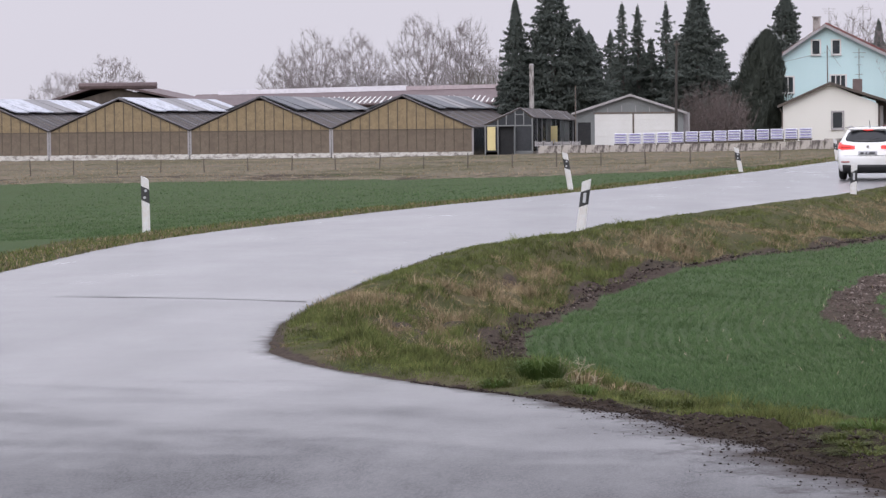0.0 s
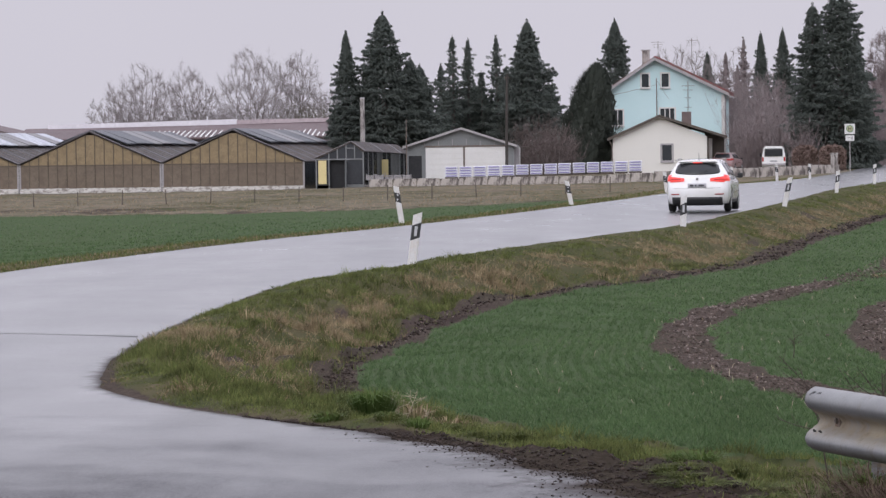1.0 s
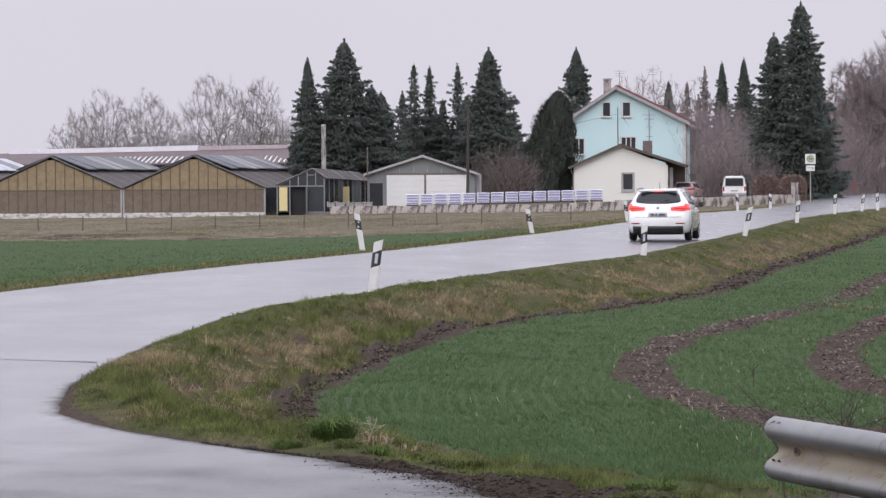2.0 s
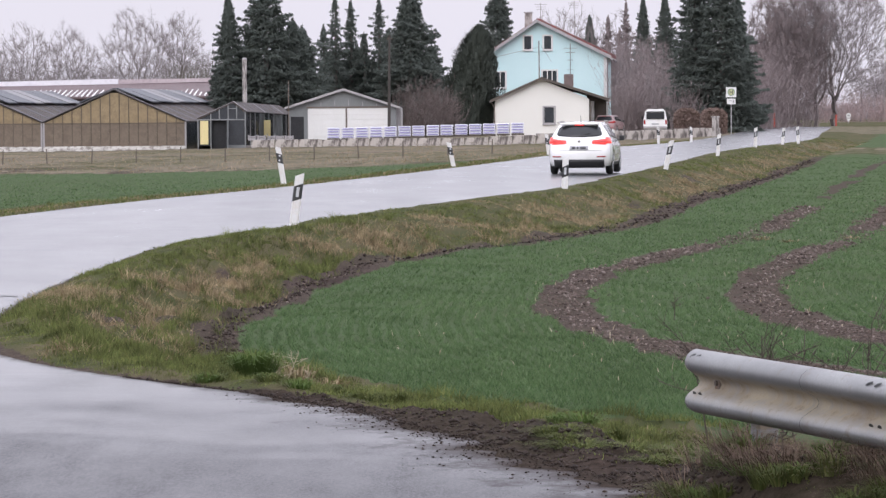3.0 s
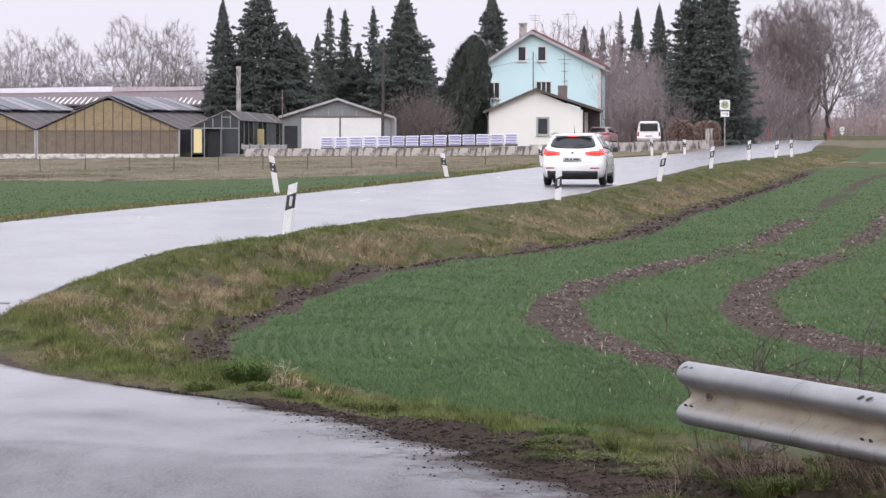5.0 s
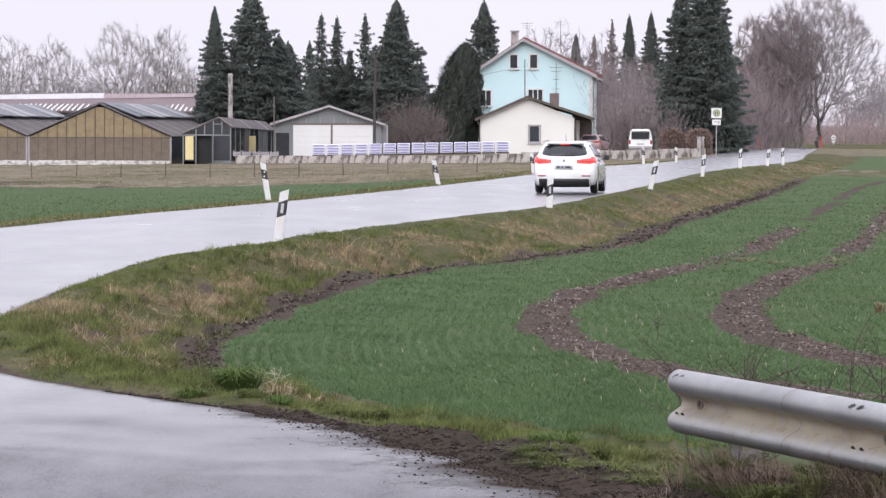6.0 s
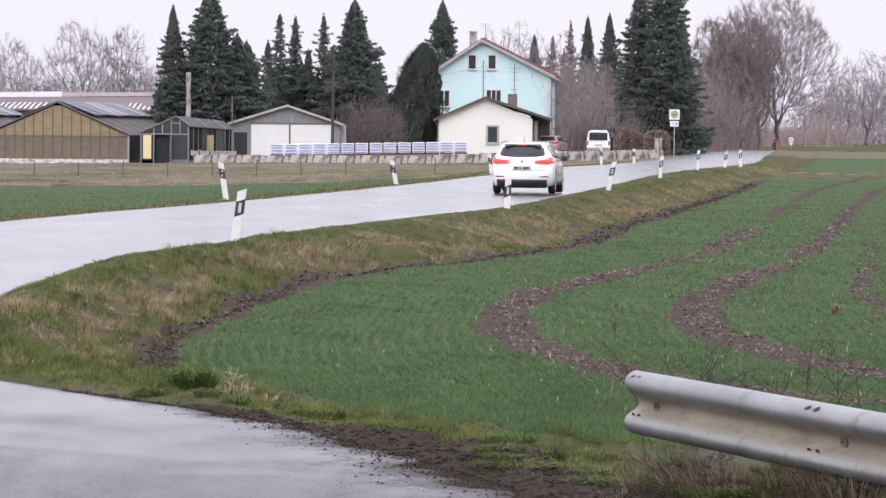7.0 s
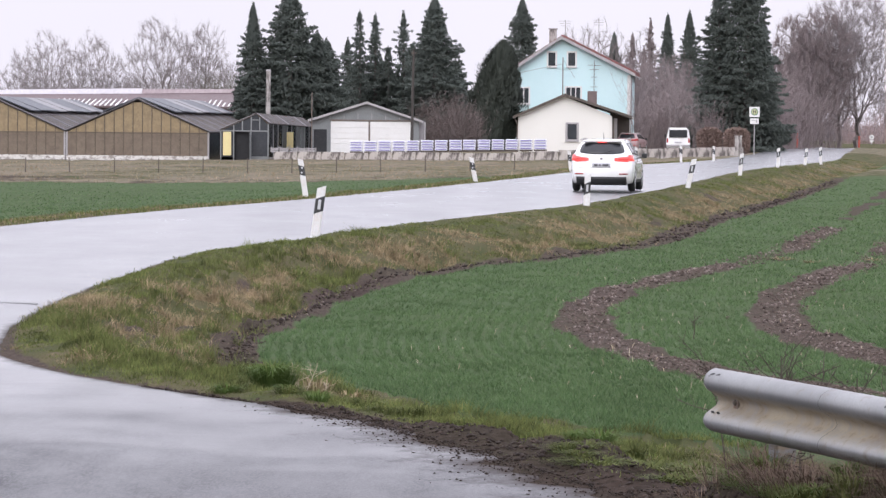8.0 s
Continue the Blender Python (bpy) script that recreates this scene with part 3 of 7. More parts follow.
def ground_sheet():
    ys = np.concatenate([np.linspace(-3000, -80, 12), np.linspace(-60, 10, 18), 10 * np.exp(np.linspace(0, math.log(46), 310))[1:], np.linspace(520, 4500, 14)])
    s = np.linspace(-1.25, 1.25, 331)
    s = np.concatenate([-np.array([350, 120, 45, 18, 8, 4.5, 3.0, 2.2, 1.9, 1.6, 1.45, 1.35]), s, np.array([1.35, 1.45, 1.6, 1.9, 2.2, 3.0, 4.5, 8, 18, 45, 120, 350])])
    w = np.sqrt(3.0**2 + (0.19 * ys) ** 2)
    w = np.minimum(w, 100)
    centre = -0.03 * np.clip(ys, 0, 500)
    X = s[None, :] * w[:, None] + centre[:, None]
    Y = np.repeat(ys[:, None], len(s), 1)
    Z = lie(X, Y)
    nr, nc = X.shape
    i = np.arange(nr * nc).reshape(nr, nc)
    quads = np.stack([i[:-1, :-1], i[:-1, 1:], i[1:, 1:], i[1:, :-1]], -1).reshape(-1, 4)
    me = bpy.data.meshes.new("ground")
    me.vertices.add(nr * nc)
    me.vertices.foreach_set("co", np.stack([X, Y, Z], -1).astype(np.float32).ravel())
    me.loops.add(len(quads) * 4)
    me.loops.foreach_set("vertex_index", quads.astype(np.int32).ravel())
    me.polygons.add(len(quads))
    me.polygons.foreach_set("loop_start", np.arange(0, len(quads) * 4, 4, dtype=np.int32))
    me.update(calc_edges=True)
    me.polygons.foreach_set("use_smooth", [True] * len(me.polygons))
    for word, v in zip(("crop", "dry", "soil", "wet"), zones(X, Y)):
        a = me.attributes.new(word, "FLOAT", "POINT")
        a.data.foreach_set("value", np.broadcast_to(v, X.shape).astype(np.float32).ravel())
    me.materials.append(M_GROUND)
    return tagged(new("ground", me), "green winter wheat field, grass verges and bare soil", "ground", kind="structure")


def road_sheet():
    ys = np.concatenate([np.linspace(-60, 8, 20), np.linspace(9, 30, 190), np.linspace(30.3, 60, 70), np.linspace(61, 200, 110), np.linspace(202, 400, 70)])
    s = np.concatenate([[0, 0.004, 0.02], np.linspace(0.06, 0.84, 11), np.linspace(0.86, 0.985, 18), [0.996, 1]])
    jag = 0.05 * wave(ys, ys * 0.3, 2.7) + 0.03 * wave(ys, ys, 7.1)
    jag = jag * (1 - 0.75 * smooth_step(ys, 22.5, 25) * (1 - smooth_step(ys, 42, 52)))
    jag = jag + 0.07 * wave(ys, ys * 0.2, 5.5, 3.0) * smooth_step(ys, 14, 17) * (1 - smooth_step(ys, 22, 24))
    xl, xr = road_left(ys) - 0.02 + 0.5 * jag, road_right(ys) + jag
    X = xl[:, None] + (xr - xl)[:, None] * s[None, :]
    Y = np.repeat(ys[:, None], len(s), 1)
    Z = road_height(ys)[:, None] + 0.03 * (1 - (2 * s - 1) ** 2)[None, :] - 0.015
    Z[:, 0] -= 0.06
    Z[:, -1] -= 0.06
    nr, nc = X.shape
    i = np.arange(nr * nc).reshape(nr, nc)
    quads = np.stack([i[:-1, :-1], i[:-1, 1:], i[1:, 1:], i[1:, :-1]], -1).reshape(-1, 4)
    me = mesh_from("road", np.stack([X, Y, Z], -1).reshape(-1, 3), quads, M_ROAD, True)
    reach = np.interp(ys, [12, 15, 17, 19, 21, 23, 25, 28, 36, 42], [0.25, 0.40, 0.50, 0.50, 0.42, 0.24, 0.14, 0.16, 0.08, 0.03])
    silt = np.exp(-np.maximum(xr[:, None] - X, 0) / reach[:, None]) * (ys < 60)[:, None]
    me.attributes.new("silt", "FLOAT", "POINT").data.foreach_set("value", silt.astype(np.float32).ravel())
    road = tagged(new("road", me), "wet grey asphalt country road in a bend", "road", kind="structure")
    # sealed joint where the side road meets the main road
    bm = bmesh.new()
    rows = []
    for k in range(25):
        x = -9.0 + (-4.55 + 9.0) * k / 24
        y = 35.55 + 0.30 * (-4.55 - x) + 0.03 * math.sin(3 * x)
        z = float(np.interp(x, [-9.0, -6.7, -4.5], [-0.012, 0.017, -0.009]))
        rows.append([bm.verts.new((x, y + d, z + h)) for d, h in ((-0.07, 0.0), (-0.035, 0.006), (0.035, 0.006), (0.07, 0.0))])
    for r, q in zip(rows, rows[1:]):
        for j in range(3):
            bm.faces.new((r[j], q[j], q[j + 1], r[j + 1]))
    part("joint_seal", bm, M_TAR, road, "dark sealed joint across the asphalt")
    return road


ground_sheet()
road_sheet()


def zg(x, y):
    return float(lie(np.array([x]), np.array([y]))[0])


# ---------- buildings ----------


def window(parent, x, z, w, h, y, label="", bars=1, frame_material=None):
    """A framed window in a wall that faces the road, standing a little proud of it, with the panes set back."""
    fm = frame_material or M_WHITE
    bm = bmesh.new()
    t = 0.12
    box(x - w / 2 - t, x - w / 2, y - 0.05, y + 0.06, z - h / 2 - t, z + h / 2 + t, bm=bm)
    box(x + w / 2, x + w / 2 + t, y - 0.05, y + 0.06, z - h / 2 - t, z + h / 2 + t, bm=bm)
    box(x - w / 2, x + w / 2, y - 0.05, y + 0.06, z + h / 2, z + h / 2 + t, bm=bm)
    box(x - w / 2, x + w / 2, y - 0.05, y + 0.06, z - h / 2 - t, z - h / 2, bm=bm)
    for k in range(bars):
        c = x - w / 2 + w * (k + 1) / (bars + 1)
        box(c - 0.035, c + 0.035, y - 0.03, y + 0.04, z - h / 2, z + h / 2, bm=bm)
    win = part("window", bm, fm, parent, label or "white-framed casement window")
    for k in range(bars + 1):
        a, b = x - w / 2 + w * k / (bars + 1), x - w / 2 + w * (k + 1) / (bars + 1)
        part("pane", box(a + 0.02, b - 0.02, y - 0.012, y + 0.01, z - h / 2, z + h / 2), M_PANE, win)
    part("sill", box(x - w / 2 - 0.14, x + w / 2 + 0.14, y - 0.12, y, z - h / 2 - t - 0.06, z - h / 2 - t), M_TRIM_GREY, win)
    return win


def gabled_shell(x0, x1, xp, y0, y1, base, eave_l, eave_r, peak, parent, material, name="wall"):
    """The four walls under a pitched roof, hollow, with a gable towards the road."""
    t = 0.25
    out = [(x0, base), (x1, base), (x1, eave_r), (xp, peak), (x0, eave_l)]
    part(name, prism(out, y0, y0 + t), material, parent)
    part(name, prism(out, y1 - t, y1), material, parent)
    part(name, box(x0, x0 + t, y0 + t, y1 - t, base, eave_l), material, parent)
    part(name, box(x1 - t, x1, y0 + t, y1 - t, base, eave_r), material, parent)


def pitched_roof(x0, z0, xp, zp, x1, z1, y0, y1, thick, parent, material, label="", name="roof"):
    up = [(x0, z0), (xp, zp), (x1, z1), (x1, z1 + thick), (xp, zp + thick), (x0, z0 + thick)]
    return part(name, prism(up, y0, y1), material, parent, label)


def blue_house():
    h = thing("house", pose(8.3, 285, 0, 0, 0, -4.8) @ pose(-8.3, -285, 0), "pale turquoise plastered house with a red-brown tiled roof", "house")
    y0, y1 = 285.0, 296.0
    gabled_shell(3.3, 13.2, 7.44, y0, y1, -0.2, 6.55, 6.45, 9.30, h, M_PLASTER_BLUE)
    roof = pitched_roof(2.6, 6.15, 7.44, 9.36, 13.65, 6.25, y0 - 0.6, y1 + 0.4, 0.22, h, M_ROOF_RED, "red-brown tiled roof")
    part("bargeboard", prism([(2.6, 6.05), (7.44, 9.28), (7.44, 9.54), (2.6, 6.33)], y0 - 0.66, y0 - 0.60), M_TRIM_GREY, roof)
    part("bargeboard", prism([(7.44, 9.28), (13.65, 6.17), (13.65, 6.45), (7.44, 9.54)], y0 - 0.66, y0 - 0.60), M_TRIM_GREY, roof)
    for k in range(34):     # rows of tiles seen on edge along the verge
        f = (k + 0.5) / 34
        part("tile", box(7.44 + 6.21 * f - 0.12, 7.44 + 6.21 * f + 0.10, y0 - 0.66, y1 + 0.3, 9.54 - 3.08 * f, 9.66 - 3.08 * f, 0.012), M_ROOF_RED, roof)
    ch = part("chimney", box(6.25, 6.85, y0 + 2, y0 + 2.7, 8.2, 10.15, 0.03), M_CONCRETE, h)
    part("chimney_cap", box(6.18, 6.92, y0 + 1.93, y0 + 2.77, 10.15, 10.25), M_TRIM_GREY, ch)
    window(h, 6.62, 7.60, 0.62, 1.10, y0, bars=0)
    window(h, 8.29, 7.60, 0.62, 1.10, y0, bars=0)
    window(h, 4.28, 4.52, 0.85, 1.25, y0, bars=1)
    window(h, 8.45, 4.60, 1.2, 1.25, y0, bars=2)
    part("corner_board", box(12.98, 13.25, y0 - 0.03, y0 + 0.2, -0.2, 6.3), M_WHITE, h)
    part("downpipe", tube([(13.3, y0 + 0.3, 0), (13.3, y0 + 0.3, 6.0)], [0.05, 0.05], 8), M_TRIM_GREY, h)
    part("gutter", tube([(13.7, y0 - 0.6, 6.2), (13.7, y1, 6.2)], [0.08, 0.08], 8), M_TRIM_GREY, h)
    # roof aerials
    for x, z, top in ((7.55, 9.5, 11.0), (10.4, 8.0, 11.1)):
        a = part("aerial_mast", tube([(x, y0 + 3, z - 0.5), (x, y0 + 3, top)], [0.025, 0.02], 6), M_STEEL_DARK, h)
        for k, w in enumerate((0.55, 0.45, 0.35)):
            part("aerial_rod", tube([(x - w, y0 + 3, top - 0.12 - 0.2 * k), (x + w, y0 + 3, top - 0.12 - 0.2 * k)], [0.012, 0.012], 5), M_STEEL_DARK, a)
    # wall-mounted line post with stays, and an aerial against the facade
    p = part("line_post", tube([(7.62, y0 - 0.8, 3.6), (7.60, y0 - 0.8, 7.75)], [0.05, 0.04], 8), M_STEEL_DARK, h)
    part("stay_wire", tube([(7.6, y0 - 0.8, 7.2), (3.4, y0 - 0.8, 6.3)], [0.016, 0.016], 4), M_STEEL_DARK, p)
    part("stay_wire", tube([(7.6, y0 - 0.8, 7.6), (8.6, y0 - 0.1, 6.0)], [0.012, 0.012], 4), M_STEEL_DARK, p)
    q = part("aerial_mast", tube([(10.2, y0 - 0.3, 3.6), (10.2, y0 - 0.3, 7.5)], [0.03, 0.025], 6), M_STEEL_DARK, h)
    for z, w in ((7.1, 0.55), (6.75, 0.4), (6.1, 0.25), (5.3, 0.3)):
        part("aerial_rod", tube([(10.2 - w, y0 - 0.3, z), (10.2 + w, y0 - 0.3, z)], [0.016, 0.016], 5), M_STEEL_DARK, q)
    # open shutter stack beside the ground window on the garden side
    s = part("shutter", box(3.05, 3.3, y0 - 0.1, y0 - 0.02, 3.9, 5.1), M_PLASTER_BLUE, h)
    part("slat", box(3.08, 3.27, y0 - 0.13, y0 - 0.1, 4.0, 5.0), M_WHITE, s)
    return h


def white_house():
    h = thing("small_house", pose(0, 0, 0), "low cream-white plastered annexe with a dark grey roof", "house")
    y0, y1 = 255.0, 266.0
    gabled_shell(3.45, 10.5, 6.93, y0, y1, -0.3, 2.75, 2.75, 4.25, h, M_PLASTER_WHITE)
    roof = pitched_roof(3.05, 2.55, 6.93, 4.26, 12.0, 2.62, y0 - 0.4, y1 + 0.3, 0.14, h, M_ROOF_GREY, "dark grey roof with a wide eave")
    part("bargeboard", prism([(3.05, 2.50), (6.93, 4.22), (6.93, 4.42), (3.05, 2.71)], y0 - 0.46, y0 - 0.40), M_WOOD_DARK, roof)
    part("bargeboard", prism([(6.93, 4.22), (12.0, 2.58), (12.0, 2.78), (6.93, 4.42)], y0 - 0.46, y0 - 0.40), M_WOOD_DARK, roof)
    part("gutter", tube([(12.02, y0 - 0.4, 2.62), (12.02, y1, 2.62)], [0.07, 0.07], 8), M_WHITE, roof)
    part("chimney", box(8.75, 9.45, y0 + 3, y0 + 3.7, 3.2, 4.65, 0.03), surface("dark_brick_chimney", (0.14, 0.105, 0.10), (0.19, 0.14, 0.13), 0.8, 3, 12), h)
    win = window(h, 7.5, 1.56, 0.75, 1.15, y0, "dark window with a grey sill", bars=0, frame_material=M_TRIM_GREY)
    part("downpipe", tube([(3.2, y0 - 0.1, 2.5), (3.38, y0 - 0.1, 2.1), (3.38, y0 - 0.1, 0.0)], [0.045] * 3, 8), M_STEEL_DARK, h)
    part("downpipe", tube([(10.62, y0 - 0.1, 2.5), (10.62, y0 - 0.1, 0.0)], [0.045] * 2, 8), M_STEEL_DARK, h)
    part("porch_wall", box(10.75, 11.0, y0 + 2.5, y0 + 3.0, -0.2, 2.6), M_WHITE, h)
    part("porch_back", box(10.5, 12.0, y0 + 4, y0 + 4.2, -0.2, 2.55), M_WOOD_DARK, h)
    part("porch_gable", prism([(10.5, 2.55), (11.95, 2.55), (11.95, 2.62), (10.5, 3.08)], y0 + 3.8, y0 + 3.95), M_WOOD_DARK, h)
    # flaked patch of plaster low on the gable
    for x, z, w, hh in ((8.3, 0.95, 0.45, 0.06), (8.8, 0.82, 0.6, 0.05), (8.5, 0.55, 0.5, 0.07), (9.2, 1.0, 0.25, 0.05), (9.1, 0.6, 0.35, 0.05)):
        part("plaster_flake", box(x - w / 2, x + w / 2, y0 - 0.012, y0 + 0.01, z, z + hh, 0.004), M_CONCRETE, h)
    return h


def grey_shed():
    s = thing("shed", pose(0, 0, 0), "grey-panelled garage shed with two white doors", "shed")
    y0, y1 = 232.0, 242.0
    base = -0.2
    gabled_shell(-11.0, -3.65, -7.22, y0, y1, base, 2.2, 2.2, 3.34, s, M_PANEL_GREY)
    roof = pitched_roof(-11.25, 2.12, -7.22, 3.38, -3.4, 2.12, y0 - 0.35, y1 + 0.2, 0.1, s, M_ROOF_GREY, "light-edged sheet roof")
    part("bargeboard", prism([(-11.25, 2.1), (-7.22, 3.36), (-7.22, 3.52), (-11.25, 2.26)], y0 - 0.40, y0 - 0.35), M_TRIM_GREY, roof)
    part("bargeboard", prism([(-7.22, 3.36), (-3.4, 2.1), (-3.4, 2.26), (-7.22, 3.52)], y0 - 0.40, y0 - 0.35), M_TRIM_GREY, roof)
    for x0, x1 in ((-9.68, -7.1), (-6.98, -4.22)):
        d = part("door", box(x0, x1, y0 - 0.06, y0, base + 0.05, 2.15), M_WHITE, s, "white sectional door")
        for k in range(6):
            z = base + 0.08 + k * 0.375
            part("panel", box(x0 + 0.03, x1 - 0.03, y0 - 0.085, y0 - 0.06, z, z + 0.35, 0.01), M_WHITE, d)
    part("door_post", box(-7.1, -6.98, y0 - 0.09, y0, base, 2.2), M_STEEL_DARK, s)
    part("lintel", box(-9.75, -4.1, y0 - 0.1, y0, 2.16, 2.28), M_STEEL_DARK, s)
    part("opening", box(-10.85, -9.95, y0 - 0.03, y0, base, 1.6), M_DARK, s, "dark side doorway")
    for k in range(8):
        part("rib", box(-10.7 + k * 0.95, -10.66 + k * 0.95, y0 - 0.03, y0, 2.3, 2.36 + 0.12 * min(k, 7 - k)), M_TRIM_GREY, s)
    part("corner_panel", box(-3.65, -3.3, y0 + 1.0, y0 + 8, base, 2.15), M_TRIM_GREY, s)
    return s


def greenhouse(cx, vent):
    """A tan-glazed greenhouse with its gable to the road, ridge running back and to one side."""
    g = thing("greenhouse", pose(cx, 232, -0.62), "tan-glazed old greenhouse with a dark glass roof" if vent is M_VENT else "tan-glazed old greenhouse with pale ridge vents", "greenhouse", "row of old greenhouses")
    hw, eave, peak, length = 4.85, 1.95, 4.12, 31.0
    n = 15
    skew = 2.0 / length      # the house runs off at an angle to the road

    def run_off(bm):
        for v in bm.verts:
            v.co.x += skew * v.co.y
        return bm

    part("plinth", box(-hw, hw, -0.14, 0.12, -0.3, 0.30, 0.02), M_PLINTH, g, "pale flaking plinth")
    for sx in (-1, 1):
        part("corner_post", box(sx * hw - 0.06, sx * hw + 0.06, -0.08, 0.02, 0.0, eave), M_TRIM_GREY, g, "pale corner post")
    step = 2 * hw / n
    for k in range(n):
        x0, x1 = -hw + k * step + 0.035, -hw + (k + 1) * step - 0.035
        part("lower_pane", box(x0, x1, -0.03, 0.0, 0.16, 1.82), M_GLAZE_BROWN, g)
        z0, z1 = eave + (peak - eave) * (1 - abs(x0) / hw), eave + (peak - eave) * (1 - abs(x1) / hw)
        part("gable_pane", prism([(x0, 1.88), (x1, 1.88), (x1, z1 - 0.05), (x0, z0 - 0.05)], -0.03, 0.0), M_GLAZE_TAN, g)
    for k in range(n + 1):
        x = -hw + k * step
        z = eave + (peak - eave) * (1 - abs(x) / hw)
        part("glazing_bar", box(x - 0.03, x + 0.03, -0.05, 0.03, 0.16, z), M_GLAZE_BAR, g)
    part("rail", box(-hw, hw, -0.06, 0.0, 1.80, 1.90), M_GLAZE_BAR, g)
    for side in (-1, 1):
        bm = bmesh.new()
        a = [(side * (hw + 0.1), -0.2, eave - 0.03), (0, -0.2, peak + 0.02), (0, length, peak + 0.02), (side * (hw + 0.1), length, eave - 0.03)]
        lo = [bm.verts.new(p) for p in a]
        hi = [bm.verts.new((p[0], p[1], p[2] + 0.06)) for p in a]
        bm.faces.new(lo[::-1])
        bm.faces.new(hi)
        for i in range(4):
            bm.faces.new((lo[i], lo[(i + 1) % 4], hi[(i + 1) % 4], hi[i]))
        bmesh.ops.recalc_face_normals(bm, faces=bm.faces[:])
        r = part("roof", run_off(bm), M_GLAZE_ROOF, g, "dull grey roof glass")
        for k in range(19):
            f = k * length / 18
            part("roof_bar", run_off(tube([(side * (hw + 0.1), f, eave + 0.04), (0, f, peak + 0.1)], [0.035, 0.035], 4)), M_ROOF_GREY if k % 3 == 0 else M_STEEL_DARK, r)
        # raised ridge vents
        for k in range(9):
            a0, a1 = 0.5 + k * (length - 1) / 9, 0.5 + (k + 1) * (length - 1) / 9 - 0.12
            lift = (0.0, 0.05, 0.02)[k % 3]
            part("ridge_vent", run_off(prism([(side * 0.1, peak + 0.10), (side * 2.5, peak - 0.84 + lift), (side * 2.5, peak - 0.77 + lift), (side * 0.1, peak + 0.17)], a0, a1)), vent if k not in (3, 4, 7) else M_ROOF_GREY, r)
        part("side_glass", run_off(box(side * hw - 0.03, side * hw + 0.03, 0.05, length, 0, eave - 0.05)), M_GLAZE_SIDE, g)
    part("back_wall", run_off(prism([(-hw, 0), (hw, 0), (hw, eave), (0, peak), (-hw, eave)], length - 0.1, length)), M_GLAZE_BROWN, g)
    return g


